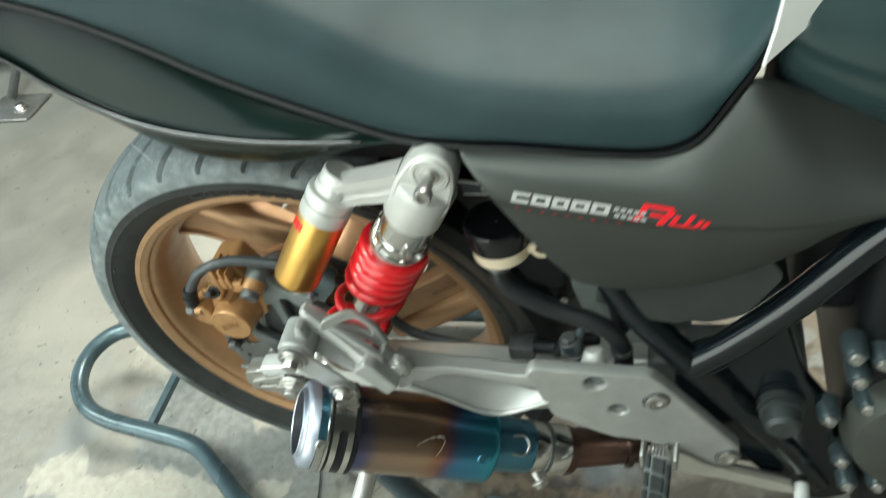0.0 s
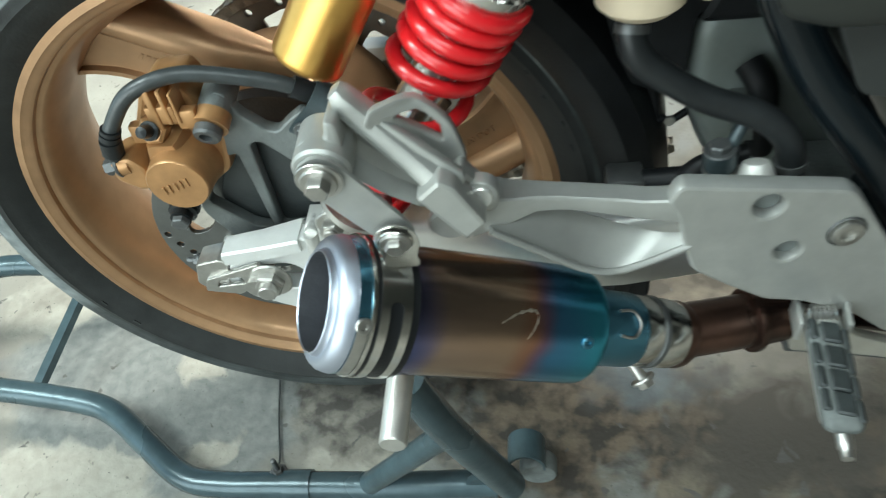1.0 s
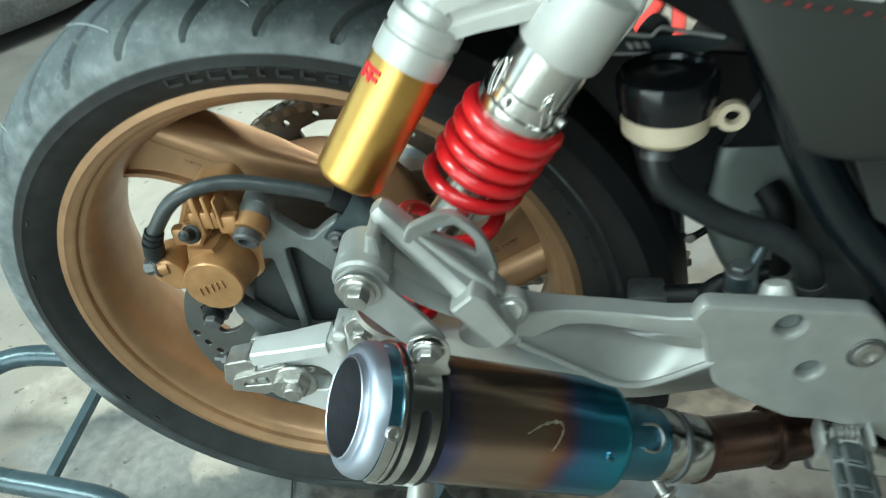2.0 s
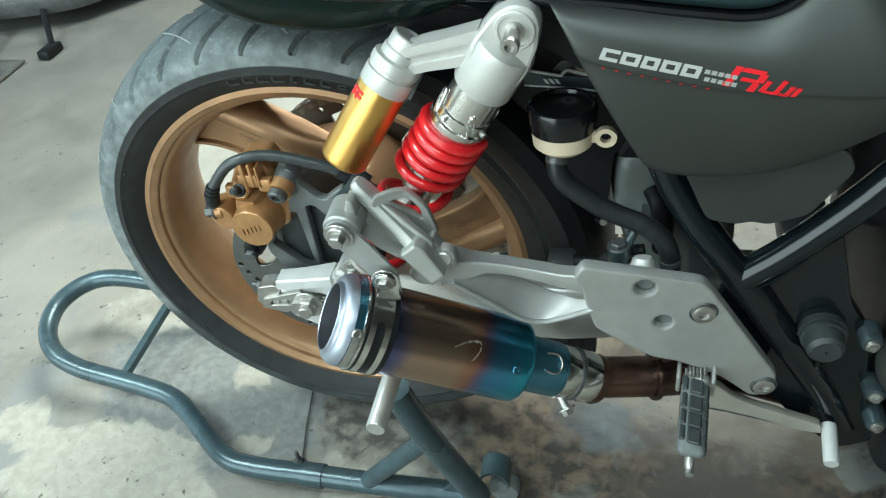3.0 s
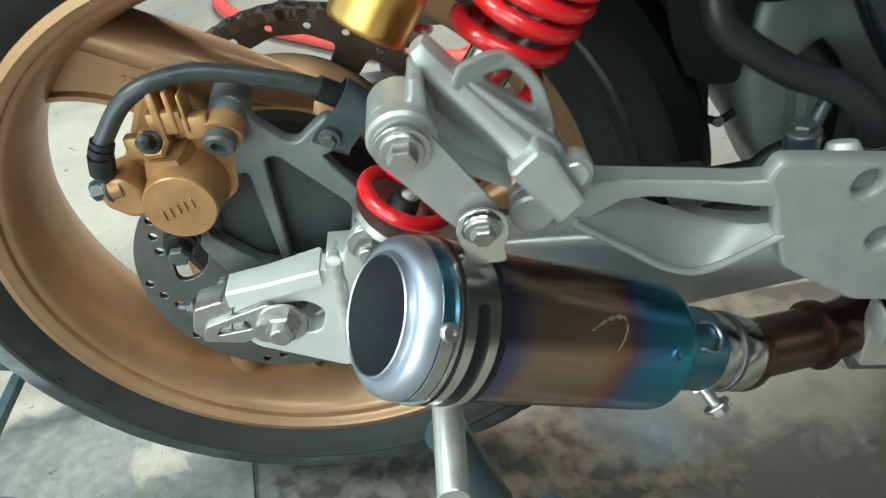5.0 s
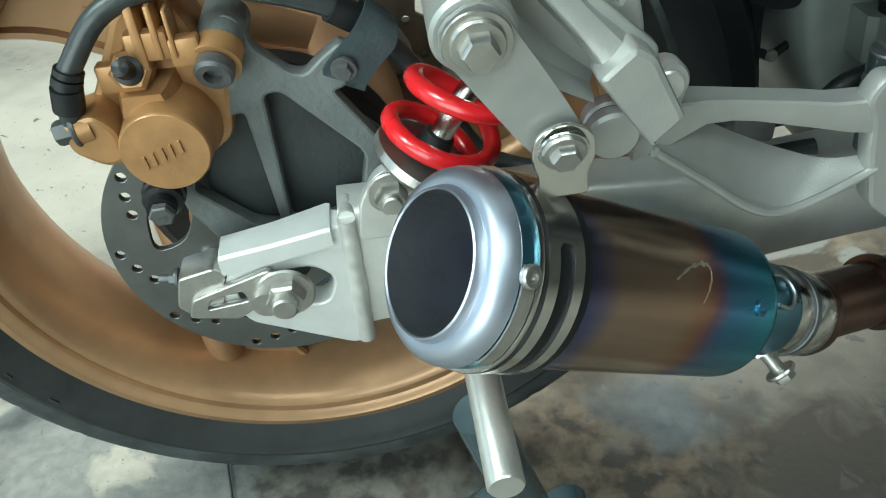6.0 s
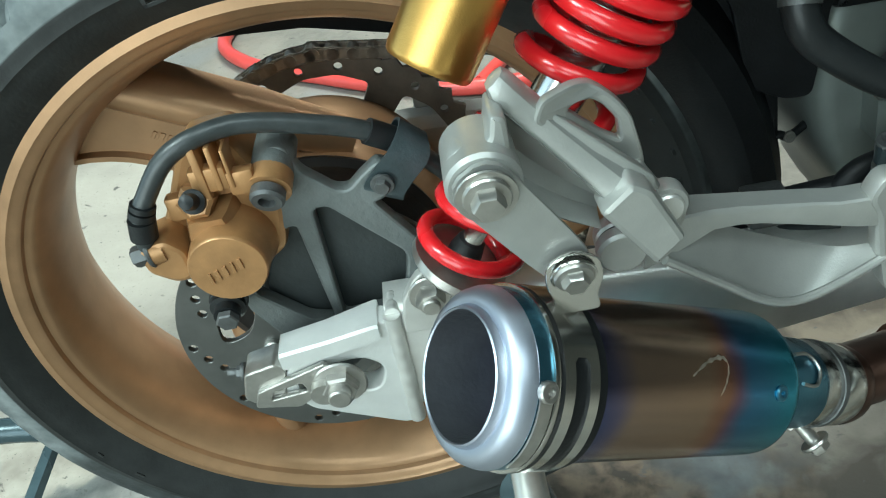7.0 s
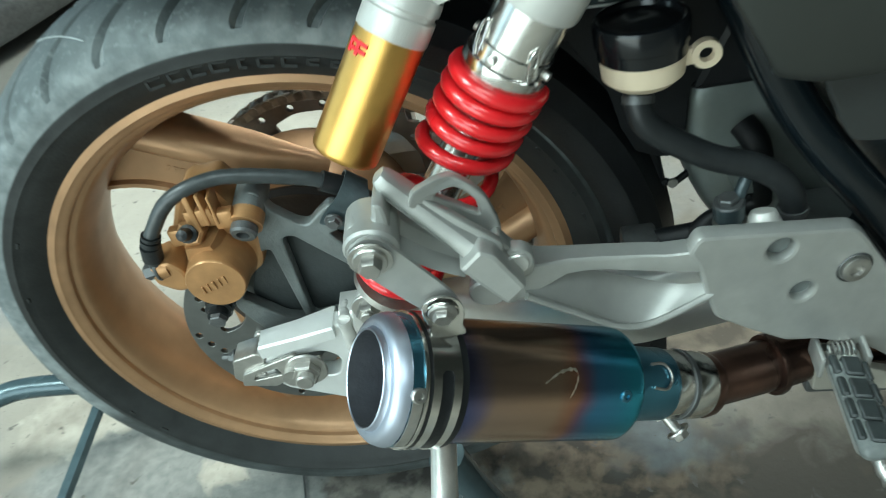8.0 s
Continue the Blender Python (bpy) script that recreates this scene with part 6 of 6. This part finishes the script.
part("bracket_boss", lathe([(0.003, 0), (0.0135, 0), (0.0125, 0.01), (0.0095, 0.019), (0.0085, 0.0205), (0.003, 0.021)], 28, axis((0.379, -0.174, 0.4655), (0.378, -0.164, 0.4885))), M_SILVERPAINT, holder)

# ---------------------------------------------------------------- bodywork


cols = []
for (xt, zt, yt), (xc, zc, yc), (xb, zb, yb) in (((0.296, 0.741, -0.166), (0.3035, 0.732, -0.18), (0.374, 0.598, -0.178)), ((0.3, 0.7395, -0.17), (0.309, 0.729, -0.187), (0.379, 0.596, -0.182)), ((0.34, 0.734, -0.17), (0.345, 0.7185, -0.19), (0.405, 0.589, -0.182)),
                                                 ((0.4, 0.7245, -0.17), (0.405, 0.7035, -0.19), (0.44, 0.588, -0.18)), ((0.445, 0.7195, -0.17), (0.45, 0.6945, -0.19), (0.475, 0.594, -0.18)), ((0.472, 0.728, -0.169), (0.482, 0.689, -0.19), (0.505, 0.606, -0.179)),
                                                 ((0.4915, 0.7455, -0.157), (0.519, 0.6845, -0.191), (0.53, 0.62, -0.178)), ((0.51, 0.761, -0.144), (0.548, 0.682, -0.19), (0.552, 0.634, -0.176)), ((0.5465, 0.743, -0.136), (0.577, 0.68, -0.187), (0.572, 0.65, -0.172)), ((0.603, 0.716, -0.13), (0.609, 0.679, -0.182), (0.6, 0.664, -0.166))):
    T, C, B = Vector((xt, yt, zt)), Vector((xc, yc, zc)), Vector((xb, yb, zb))
    D = C.lerp(B, 0.24) + Vector((0, -0.0075, 0))
    K = C + Vector((0, -0.0065, 0.006))
    c = [T + Vector((0, 0.012, -0.006)), T + Vector((0, 0.003, 0.0005))]
    for v in (0.06, 0.2, 0.38, 0.56, 0.74, 0.9):
        c.append((1 - v) ** 2 * T + 2 * v * (1 - v) * K + v * v * D)
    for v in (0.24, 0.42, 0.6, 0.8, 0.97):
        c.append(C.lerp(B, v) + Vector((0, -0.0078 * math.sin(math.pi * v) ** 0.6, 0)))
    c.append(B + Vector((0, 0.006, -0.001)))
    cols.append(c)
far_cols = [[Vector((p.x, -p.y, p.z)) for p in c] for c in cols]
part("far_side_panel", shell(surface(far_cols, 4, 3), -0.003), M_PANEL, bike)
panel = part("side_panel", shell(surface(cols, 6, 4), 0.003), M_PANEL, bike, "satin grey side panel with white and red decal")


panel_tree = BVHTree.FromPolygons([v.co for v in panel.data.vertices], [q.vertices for q in panel.data.polygons])


def py(x, z):
    """Where the panel's outer skin lies."""
    at = panel_tree.ray_cast(Vector((x, -0.5, z)), Vector((0, 1, 0)))[0]
    return at.y if at else -0.19


def decal(x0, z0, m_slope, shapes, material, name, lift=0.0):
    """Plain slanted shapes laid on the side panel along a sloping line."""
    bm = bmesh.new()
    for quad in shapes:
        vs = []
        for u, v in quad:
            x = x0 + u
            z = z0 + v + m_slope * u
            vs.append(bm.verts.new((x, py(x, z) - 0.0006 - lift, z)))
        bm.faces.new(vs)
    b = bmesh.ops.extrude_face_region(bm, geom=bm.faces[:])
    for g in b["geom"]:
        if isinstance(g, bmesh.types.BMVert):
            g.co.y += 0.0018
    return part(name, bm, material, panel)


SL = -0.225


def q4(u, v, w, h, s=0.35):
    return [(u + s * v, v), (u + w + s * v, v), (u + w + s * (v + h), v + h), (u + s * (v + h), v + h)]


x = 0.0
for k, w in enumerate((0.0148, 0.0152, 0.0138, 0.0148, 0.0148)):
    # plain slanted blocks with narrow slots, thin strokes as on the original mark
    decal(0.3365, 0.703, SL, [q4(x, 0.0, w - 0.0018, 0.0026), q4(x, 0.0066, w - 0.0018, 0.0024), q4(x, 0.0026, 0.0034, 0.004)], M_SILVERDECAL, "decal_shape")
    if k:
        decal(0.3365, 0.703, SL, [q4(x + w - 0.0052, 0.0026, 0.0034, 0.004)], M_SILVERDECAL, "decal_shape")
    x += w
for j in range(2):
    for i in range(5):
        decal(0.4125, 0.6852 + 0.0056 * (1 - j), SL, [q4(i * 0.0048, 0, 0.0035, 0.003)], M_GREYDECAL, "decal_bar")
for i in range(9):
    decal(0.3385, 0.695, SL, [q4(i * 0.0095, 0, 0.0026, 0.0012)], M_DIMRED, "decal_bar")
for k, (u, v, w, h) in enumerate(((-0.004, -0.0075, 0.0052, 0.022), (0.002, 0.0105, 0.016, 0.0042), (0.0155, 0.003, 0.0052, 0.0085), (0.005, 0.0015, 0.012, 0.0036), (0.0145, -0.0085, 0.0052, 0.01), (0.0225, -0.006, 0.0038, 0.0125), (0.025, -0.007, 0.008, 0.003), (0.0325, -0.0065, 0.0036, 0.0165), (0.0405, -0.006, 0.0036, 0.0115), (0.037, -0.007, 0.006, 0.003), (0.0455, -0.0055, 0.0034, 0.011))):
    decal(0.4325, 0.6855, SL, [q4(u * 0.96, v * 0.72, w * 0.96, h * 0.72, 0.6)], M_REDDECAL, "decal_shape", 0.0001 * (k % 4))

# seat
ZB = [(-0.32, 0.935), (-0.2, 0.915), (-0.05, 0.878), (0.027, 0.844), (0.112, 0.8), (0.207, 0.762), (0.255, 0.746), (0.3, 0.741), (0.34, 0.738), (0.4, 0.73), (0.445, 0.7255), (0.472, 0.734), (0.492, 0.756), (0.509, 0.777), (0.525, 0.8)]
ZT = [(-0.32, 0.975), (-0.2, 0.96), (-0.05, 0.94), (0.027, 0.925), (0.112, 0.9), (0.207, 0.862), (0.255, 0.845), (0.3, 0.833), (0.34, 0.825), (0.4, 0.818), (0.445, 0.816), (0.472, 0.817), (0.492, 0.82), (0.509, 0.823), (0.525, 0.826)]
HW = [0.11, 0.13, 0.147, 0.15, 0.158, 0.168, 0.172, 0.176, 0.177, 0.177, 0.175, 0.171, 0.16, 0.15, 0.135]
CREASE = [(-0.32, 0.96), (0.1, 0.885), (0.187, 0.852), (0.226, 0.82), (0.3, 0.79), (0.38, 0.776), (0.46, 0.772), (0.492, 0.786), (0.525, 0.815)]


def crease(x):
    for (xa, za), (xb, zb) in zip(CREASE, CREASE[1:]):
        if x <= xb:
            return za + (zb - za) * (x - xa) / (xb - xa)
    return CREASE[-1][1]


cols = []
for (x, zb), (_, zt), w in zip(ZB, ZT, HW):
    zc = max(crease(x), zb + 0.02)
    h = zc - zb
    near_side = [(-w + 0.012, zb), (-w + 0.002, zb + 0.006), (-w - 0.001, zb + 0.25 * h), (-w + 0.002, zb + 0.5 * h), (-w + 0.009, zb + 0.74 * h), (-w + 0.021, zb + 0.92 * h), (-w + 0.042, zc + 0.002), (-w * 0.45, zc + 0.01)]
    sec = [(x, y, z) for y, z in near_side] + [(x, 0, zc + 0.012)] + [(x, -y, z) for y, z in reversed(near_side)]
    cols.append(sec)
seat = part("seat", surface(cols, 5, 4), M_SEAT, bike, "black vinyl seat")
pan_rows = [[Vector((x, y, z)) for y, z in ((-w + 0.02, zb + 0.004), (-w + 0.018, zb - 0.012), (-w + 0.03, zb - 0.03), (w - 0.03, zb - 0.03), (w - 0.018, zb - 0.012), (w - 0.02, zb + 0.004))] for (x, zb), w in list(zip(ZB, HW))[6:14]]
part("seat_pan", loft(pan_rows, closed=True, caps=True), M_BLACKPL, seat)
pip = [Vector(c[0]) + Vector((0, -0.004, -0.004)) for c in cols[1:]]
part("piping", tube(pip, 0.004, 8, 5), M_BLACKPL, seat)

# tail cowl
cols = []
for x, zu, zl, w, bel in ((-0.4, 0.955, 0.93, 0.075, 0.2), (-0.3, 0.93, 0.89, 0.085, 0.2), (-0.149, 0.895, 0.8135, 0.103, 0.25), (-0.092, 0.882, 0.781, 0.116, 0.55), (-0.036, 0.86, 0.758, 0.129, 0.85), (0.007, 0.84, 0.748, 0.139, 1.0), (0.049, 0.82, 0.742, 0.146, 1.0), (0.112, 0.789, 0.7375, 0.154, 0.9), (0.173, 0.764, 0.737, 0.159, 0.65), (0.215, 0.752, 0.7395, 0.163, 0.4), (0.255, 0.747, 0.7445, 0.167, 0.15)):
    h = zu - zl
    k = min(1.0, h / 0.05)
    c = [(x, -w + 0.062, zu + 0.006), (x, -w + 0.014 + 0.034 * k, zu - 0.001), (x, -w + 0.009 + 0.012 * k, zl + 0.55 * h), (x, -w + 0.0075, zl + 0.012 * k), (x, -w + 0.0035, zl + 0.0045 * k), (x, -w + 0.001, zl + 0.002 * k), (x, -w, zl), (x, -w + 0.0005, zl - 0.003), (x, -w + 0.008, zl - 0.022 * bel), (x, -w + 0.026, zl - 0.046 * bel), (x, -w + 0.055, zl - 0.05 * bel), (x, -w * 0.35, zl - 0.03 * bel)]
    cols.append(c)
tail = part("tail_cowl", surface(cols, 6, 4), M_BLACKGL, bike, "gloss black tail cowl")
# extra glossy bead, added to give the cowl's lip its highlight line
bead = spline([Vector(c[6]) + Vector((0, 0.0005, 0.0012)) for c in cols[1:-1]], 6)
part("highlight_bead", tube(bead, [0.001 + 0.0032 * math.sin(math.pi * i / (len(bead) - 1)) ** 0.5 for i in range(len(bead))], 12, 1), M_BEAD, tail, "glossy bead added to catch the lower edge's highlight")
part("far_half", surface([[(x, -y, z) for x, y, z in c] for c in cols], 6, 4), M_BLACKGL, tail)
# tank
cols = []
for x, zb, w, zt in ((0.522, 0.775, 0.1, 0.8), (0.53, 0.785, 0.135, 0.84), (0.56, 0.768, 0.145, 0.865), (0.62, 0.742, 0.152, 0.89), (0.7, 0.69, 0.15, 0.92), (0.85, 0.69, 0.15, 0.94), (1.0, 0.72, 0.12, 0.93)):
    h = zt - zb
    side = [(-w + 0.05, zb - 0.09), (-w + 0.012, zb - 0.03), (-w + 0.004, zb), (-w, zb + 0.15 * h), (-w + 0.005, zb + 0.45 * h), (-w + 0.03, zb + 0.8 * h), (-w * 0.5, zt)]
    cols.append([(x, y, z) for y, z in side] + [(x, 0, zt + 0.004)] + [(x, -y, z) for y, z in reversed(side)])
tank = part("fuel_tank", surface(cols, 6, 4), M_TANK, bike, "gloss dark fuel tank with a teal reflection in its colour")

# white wedge stands in for a bright reflection on the tank
stripe = [[Vector((0.514, -0.1535, 0.78)), Vector((0.5165, -0.152, 0.783))], [Vector((0.52, -0.151, 0.805)), Vector((0.536, -0.142, 0.797))], [Vector((0.524, -0.149, 0.828)), Vector((0.558, -0.13, 0.814))], [Vector((0.53, -0.145, 0.86)), Vector((0.6, -0.11, 0.85))]]
part("reflection_wedge", thicken(loft(stripe), 0.003), M_WHITE, tank, "white wedge painted as a bright reflection at the tank's rear corner")

# ---------------------------------------------------------------- paddock stand
stand = thing("paddock_stand", "dark blue-grey tubular steel paddock stand lifting the swingarm", "paddock stand")
loopline = [(0.17, -0.165, 0.04), (0.06, -0.168, 0.04), (-0.06, -0.167, 0.04), (-0.15, -0.166, 0.04), (-0.2, -0.155, 0.04), (-0.26, -0.112, 0.04), (-0.31, -0.075, 0.042), (-0.35, -0.058, 0.045), (-0.42, -0.048, 0.052), (-0.51, -0.038, 0.062), (-0.565, -0.02, 0.074), (-0.6, 0.02, 0.085), (-0.608, 0.07, 0.094), (-0.585, 0.115, 0.1), (-0.54, 0.137, 0.102), (-0.46, 0.137, 0.1),
            (-0.4, 0.14, 0.085), (-0.33, 0.16, 0.06), (-0.26, 0.2, 0.045), (-0.2, 0.235, 0.04), (-0.12, 0.245, 0.04), (0.06, 0.247, 0.04), (0.17, 0.245, 0.04)]
part("main_tube", tube(loopline, 0.0155, 20, 6), M_STAND, stand)
part("crossbar", tube([(-0.43, -0.044, 0.054), (-0.404, 0.1, 0.09), (-0.4, 0.138, 0.09)], 0.0085, 4, 1), M_STAND, stand)
for s, yy in ((1, -0.17), (-1, 0.24)):
    part("leg", tube([(0.185, yy, 0.045), (0.14, yy - 0.03 * s, 0.215), (0.118, yy - 0.035 * s, 0.3)], 0.0165, 18, 3), M_STAND, stand)
    part("brace", tube([(0.03, yy, 0.05), (0.14, yy - 0.025 * s, 0.2)], 0.0125, 16, 1), M_STAND, stand)
    part("gusset", plate([rounded([(0.12, 0.035), (0.18, 0.1), (0.2, 0.05), (0.19, 0.03)], 0.004)], yy - 0.004, yy + 0.004, 0.001), M_STAND, stand)
    wh = part("castor", lathe([(0.006, -0.011), (0.019, -0.011), (0.021, -0.008), (0.021, 0.008), (0.019, 0.011), (0.006, 0.011)], 36, axis((0.214, yy + 0.035 * s, 0.021), (0.214, yy - 1, 0.021))), M_PEGRUBBER, stand, "small dusty grey castor wheel")
    part("castor_fork", thicken(loft([[Vector((0.202 + 0.021 * math.cos(a), y, 0.043 + 0.026 * math.sin(a))) for y in (yy + 0.02 * s, yy + 0.055 * s)] for a in [radians(-10 + 17 * i) for i in range(12)]]), 0.003), M_STAND, stand)
pin = part("support_pin", lathe([(0.001, 0.0), (0.0095, 0.0), (0.0105, 0.0015), (0.0105, 0.18), (0.001, 0.18)], 24, axis((0.122, -0.284, 0.334), (0.122, -0.1, 0.34))), M_STANDPIN, stand, "bright steel support pin")
part("joint_sleeve", lathe([(0.0155, -0.016), (0.0175, -0.016), (0.0175, 0.016), (0.0155, 0.016)], 24, axis((-0.055, -0.167, 0.04), (0.1, -0.168, 0.04))), M_STAND, stand)
part("sleeve_nut", merge(hexbolt((-0.078, -0.157, 0.052), (-0.078, -0.153, 0.1), 0.012, 0.006), lathe([(0.001, 0), (0.003, 0), (0.003, 0.026), (0.001, 0.027)], 12, pose(-0.078, -0.156, 0.05))), M_DULL, stand)
part("wire", tube([(-0.082, -0.148, 0.052), (-0.095, -0.132, 0.02), (-0.1, -0.115, 0.005), (-0.112, -0.066, 0.004), (-0.121, -0.02, 0.004), (-0.127, 0.012, 0.004), (-0.128, 0.05, 0.004)], 0.0013, 8, 4), M_DULL, stand)

# ---------------------------------------------------------------- beyond the motorcycle
red = thing("red_paddock_stand", "red tubular paddock stand lying on the floor behind the motorcycle", "paddock stand")
part("main_tube", tube([(0.62, 2.0, 0.02), (0.56, 1.5, 0.02), (0.5, 1.15, 0.02), (0.4, 0.98, 0.02), (0.2, 0.97, 0.02), (0.0, 1.06, 0.02), (-0.15, 1.17, 0.02), (-0.31, 1.3, 0.02), (-0.41, 1.46, 0.02), (-0.4, 1.62, 0.02), (-0.3, 1.72, 0.02)], 0.0175, 16, 6), M_REDSTAND, red)
part("brace", tube([(0.2, 0.985, 0.02), (0.27, 1.09, 0.02), (0.33, 1.14, 0.02), (0.4, 1.22, 0.02), (0.455, 1.31, 0.02), (0.5, 1.42, 0.02), (0.553, 1.6, 0.02)], 0.015, 16, 6), M_REDSTAND, red)

scoot = thing("parked_scooter", "dark grey plastic scooter parked on the concrete floor", "scooter")


def flat_body(line, z0, z1, bevel):
    """A low body whose outline is drawn on the ground."""
    bm = plate([rounded(line, 0.08, 6)], -(z1 - z0) / 2, (z1 - z0) / 2, bevel)
    for v in bm.verts:
        v.co = Vector((v.co.x, v.co.z, (z0 + z1) / 2 + v.co.y))
    return bm


part("floorboard", flat_body([(-2.7, 1.25), (-1.72, 1.3), (-1.43, 1.37), (-1.24, 1.6), (-1.0, 2.15), (-1.2, 2.7), (-2.7, 2.5)], 0.05, 0.16, 0.03), M_DULL, scoot, "dark grey plastic underbody")
part("side_cover", flat_body([(-2.75, 1.42), (-1.8, 1.48), (-1.5, 1.6), (-1.36, 1.8), (-1.2, 2.2), (-1.4, 2.6), (-2.7, 2.4)], 0.15, 0.42, 0.05), M_SCOOT, scoot, "dark grey plastic side cover")
part("side_trim", tube([(-2.3, 1.46, 0.2), (-1.8, 1.46, 0.19), (-1.49, 1.57, 0.18), (-1.34, 1.78, 0.18), (-1.22, 2.05, 0.18)], 0.014, 10, 5), M_STEEL, scoot)
part("stand_plate", box((-1.66, 1.0, 0.004), (-1.47, 1.14, 0.012), 0.003), M_STEEL, scoot)
part("stand_bolt", hexbolt((-1.53, 1.06, 0.0125), (-1.53, 1.06, 0.1), 0.03, 0.016), M_CHROME, scoot)
part("stand_leg", tube([(-1.6, 1.1, 0.012), (-1.75, 1.5, 0.12)], 0.014, 10, 1), M_DULL, scoot)
part("rubber_foot", box((-1.43, 1.15, 0.0), (-1.39, 1.23, 0.03), 0.006), M_BLACKPL, scoot)
part("wheel", lathe([(0.12, -0.05), (0.2, -0.055), (0.24, -0.03), (0.245, 0.0), (0.24, 0.03), (0.2, 0.055), (0.12, 0.05)], 40, axis((-2.6, 2.1, 0.245), (-2.6, 1.0, 0.245))), M_TYRE, scoot)
part("kickstand", tube([(-1.405, 1.2, 0.02), (-1.55, 1.4, 0.09)], 0.01, 10, 1), M_BLACKPL, scoot)
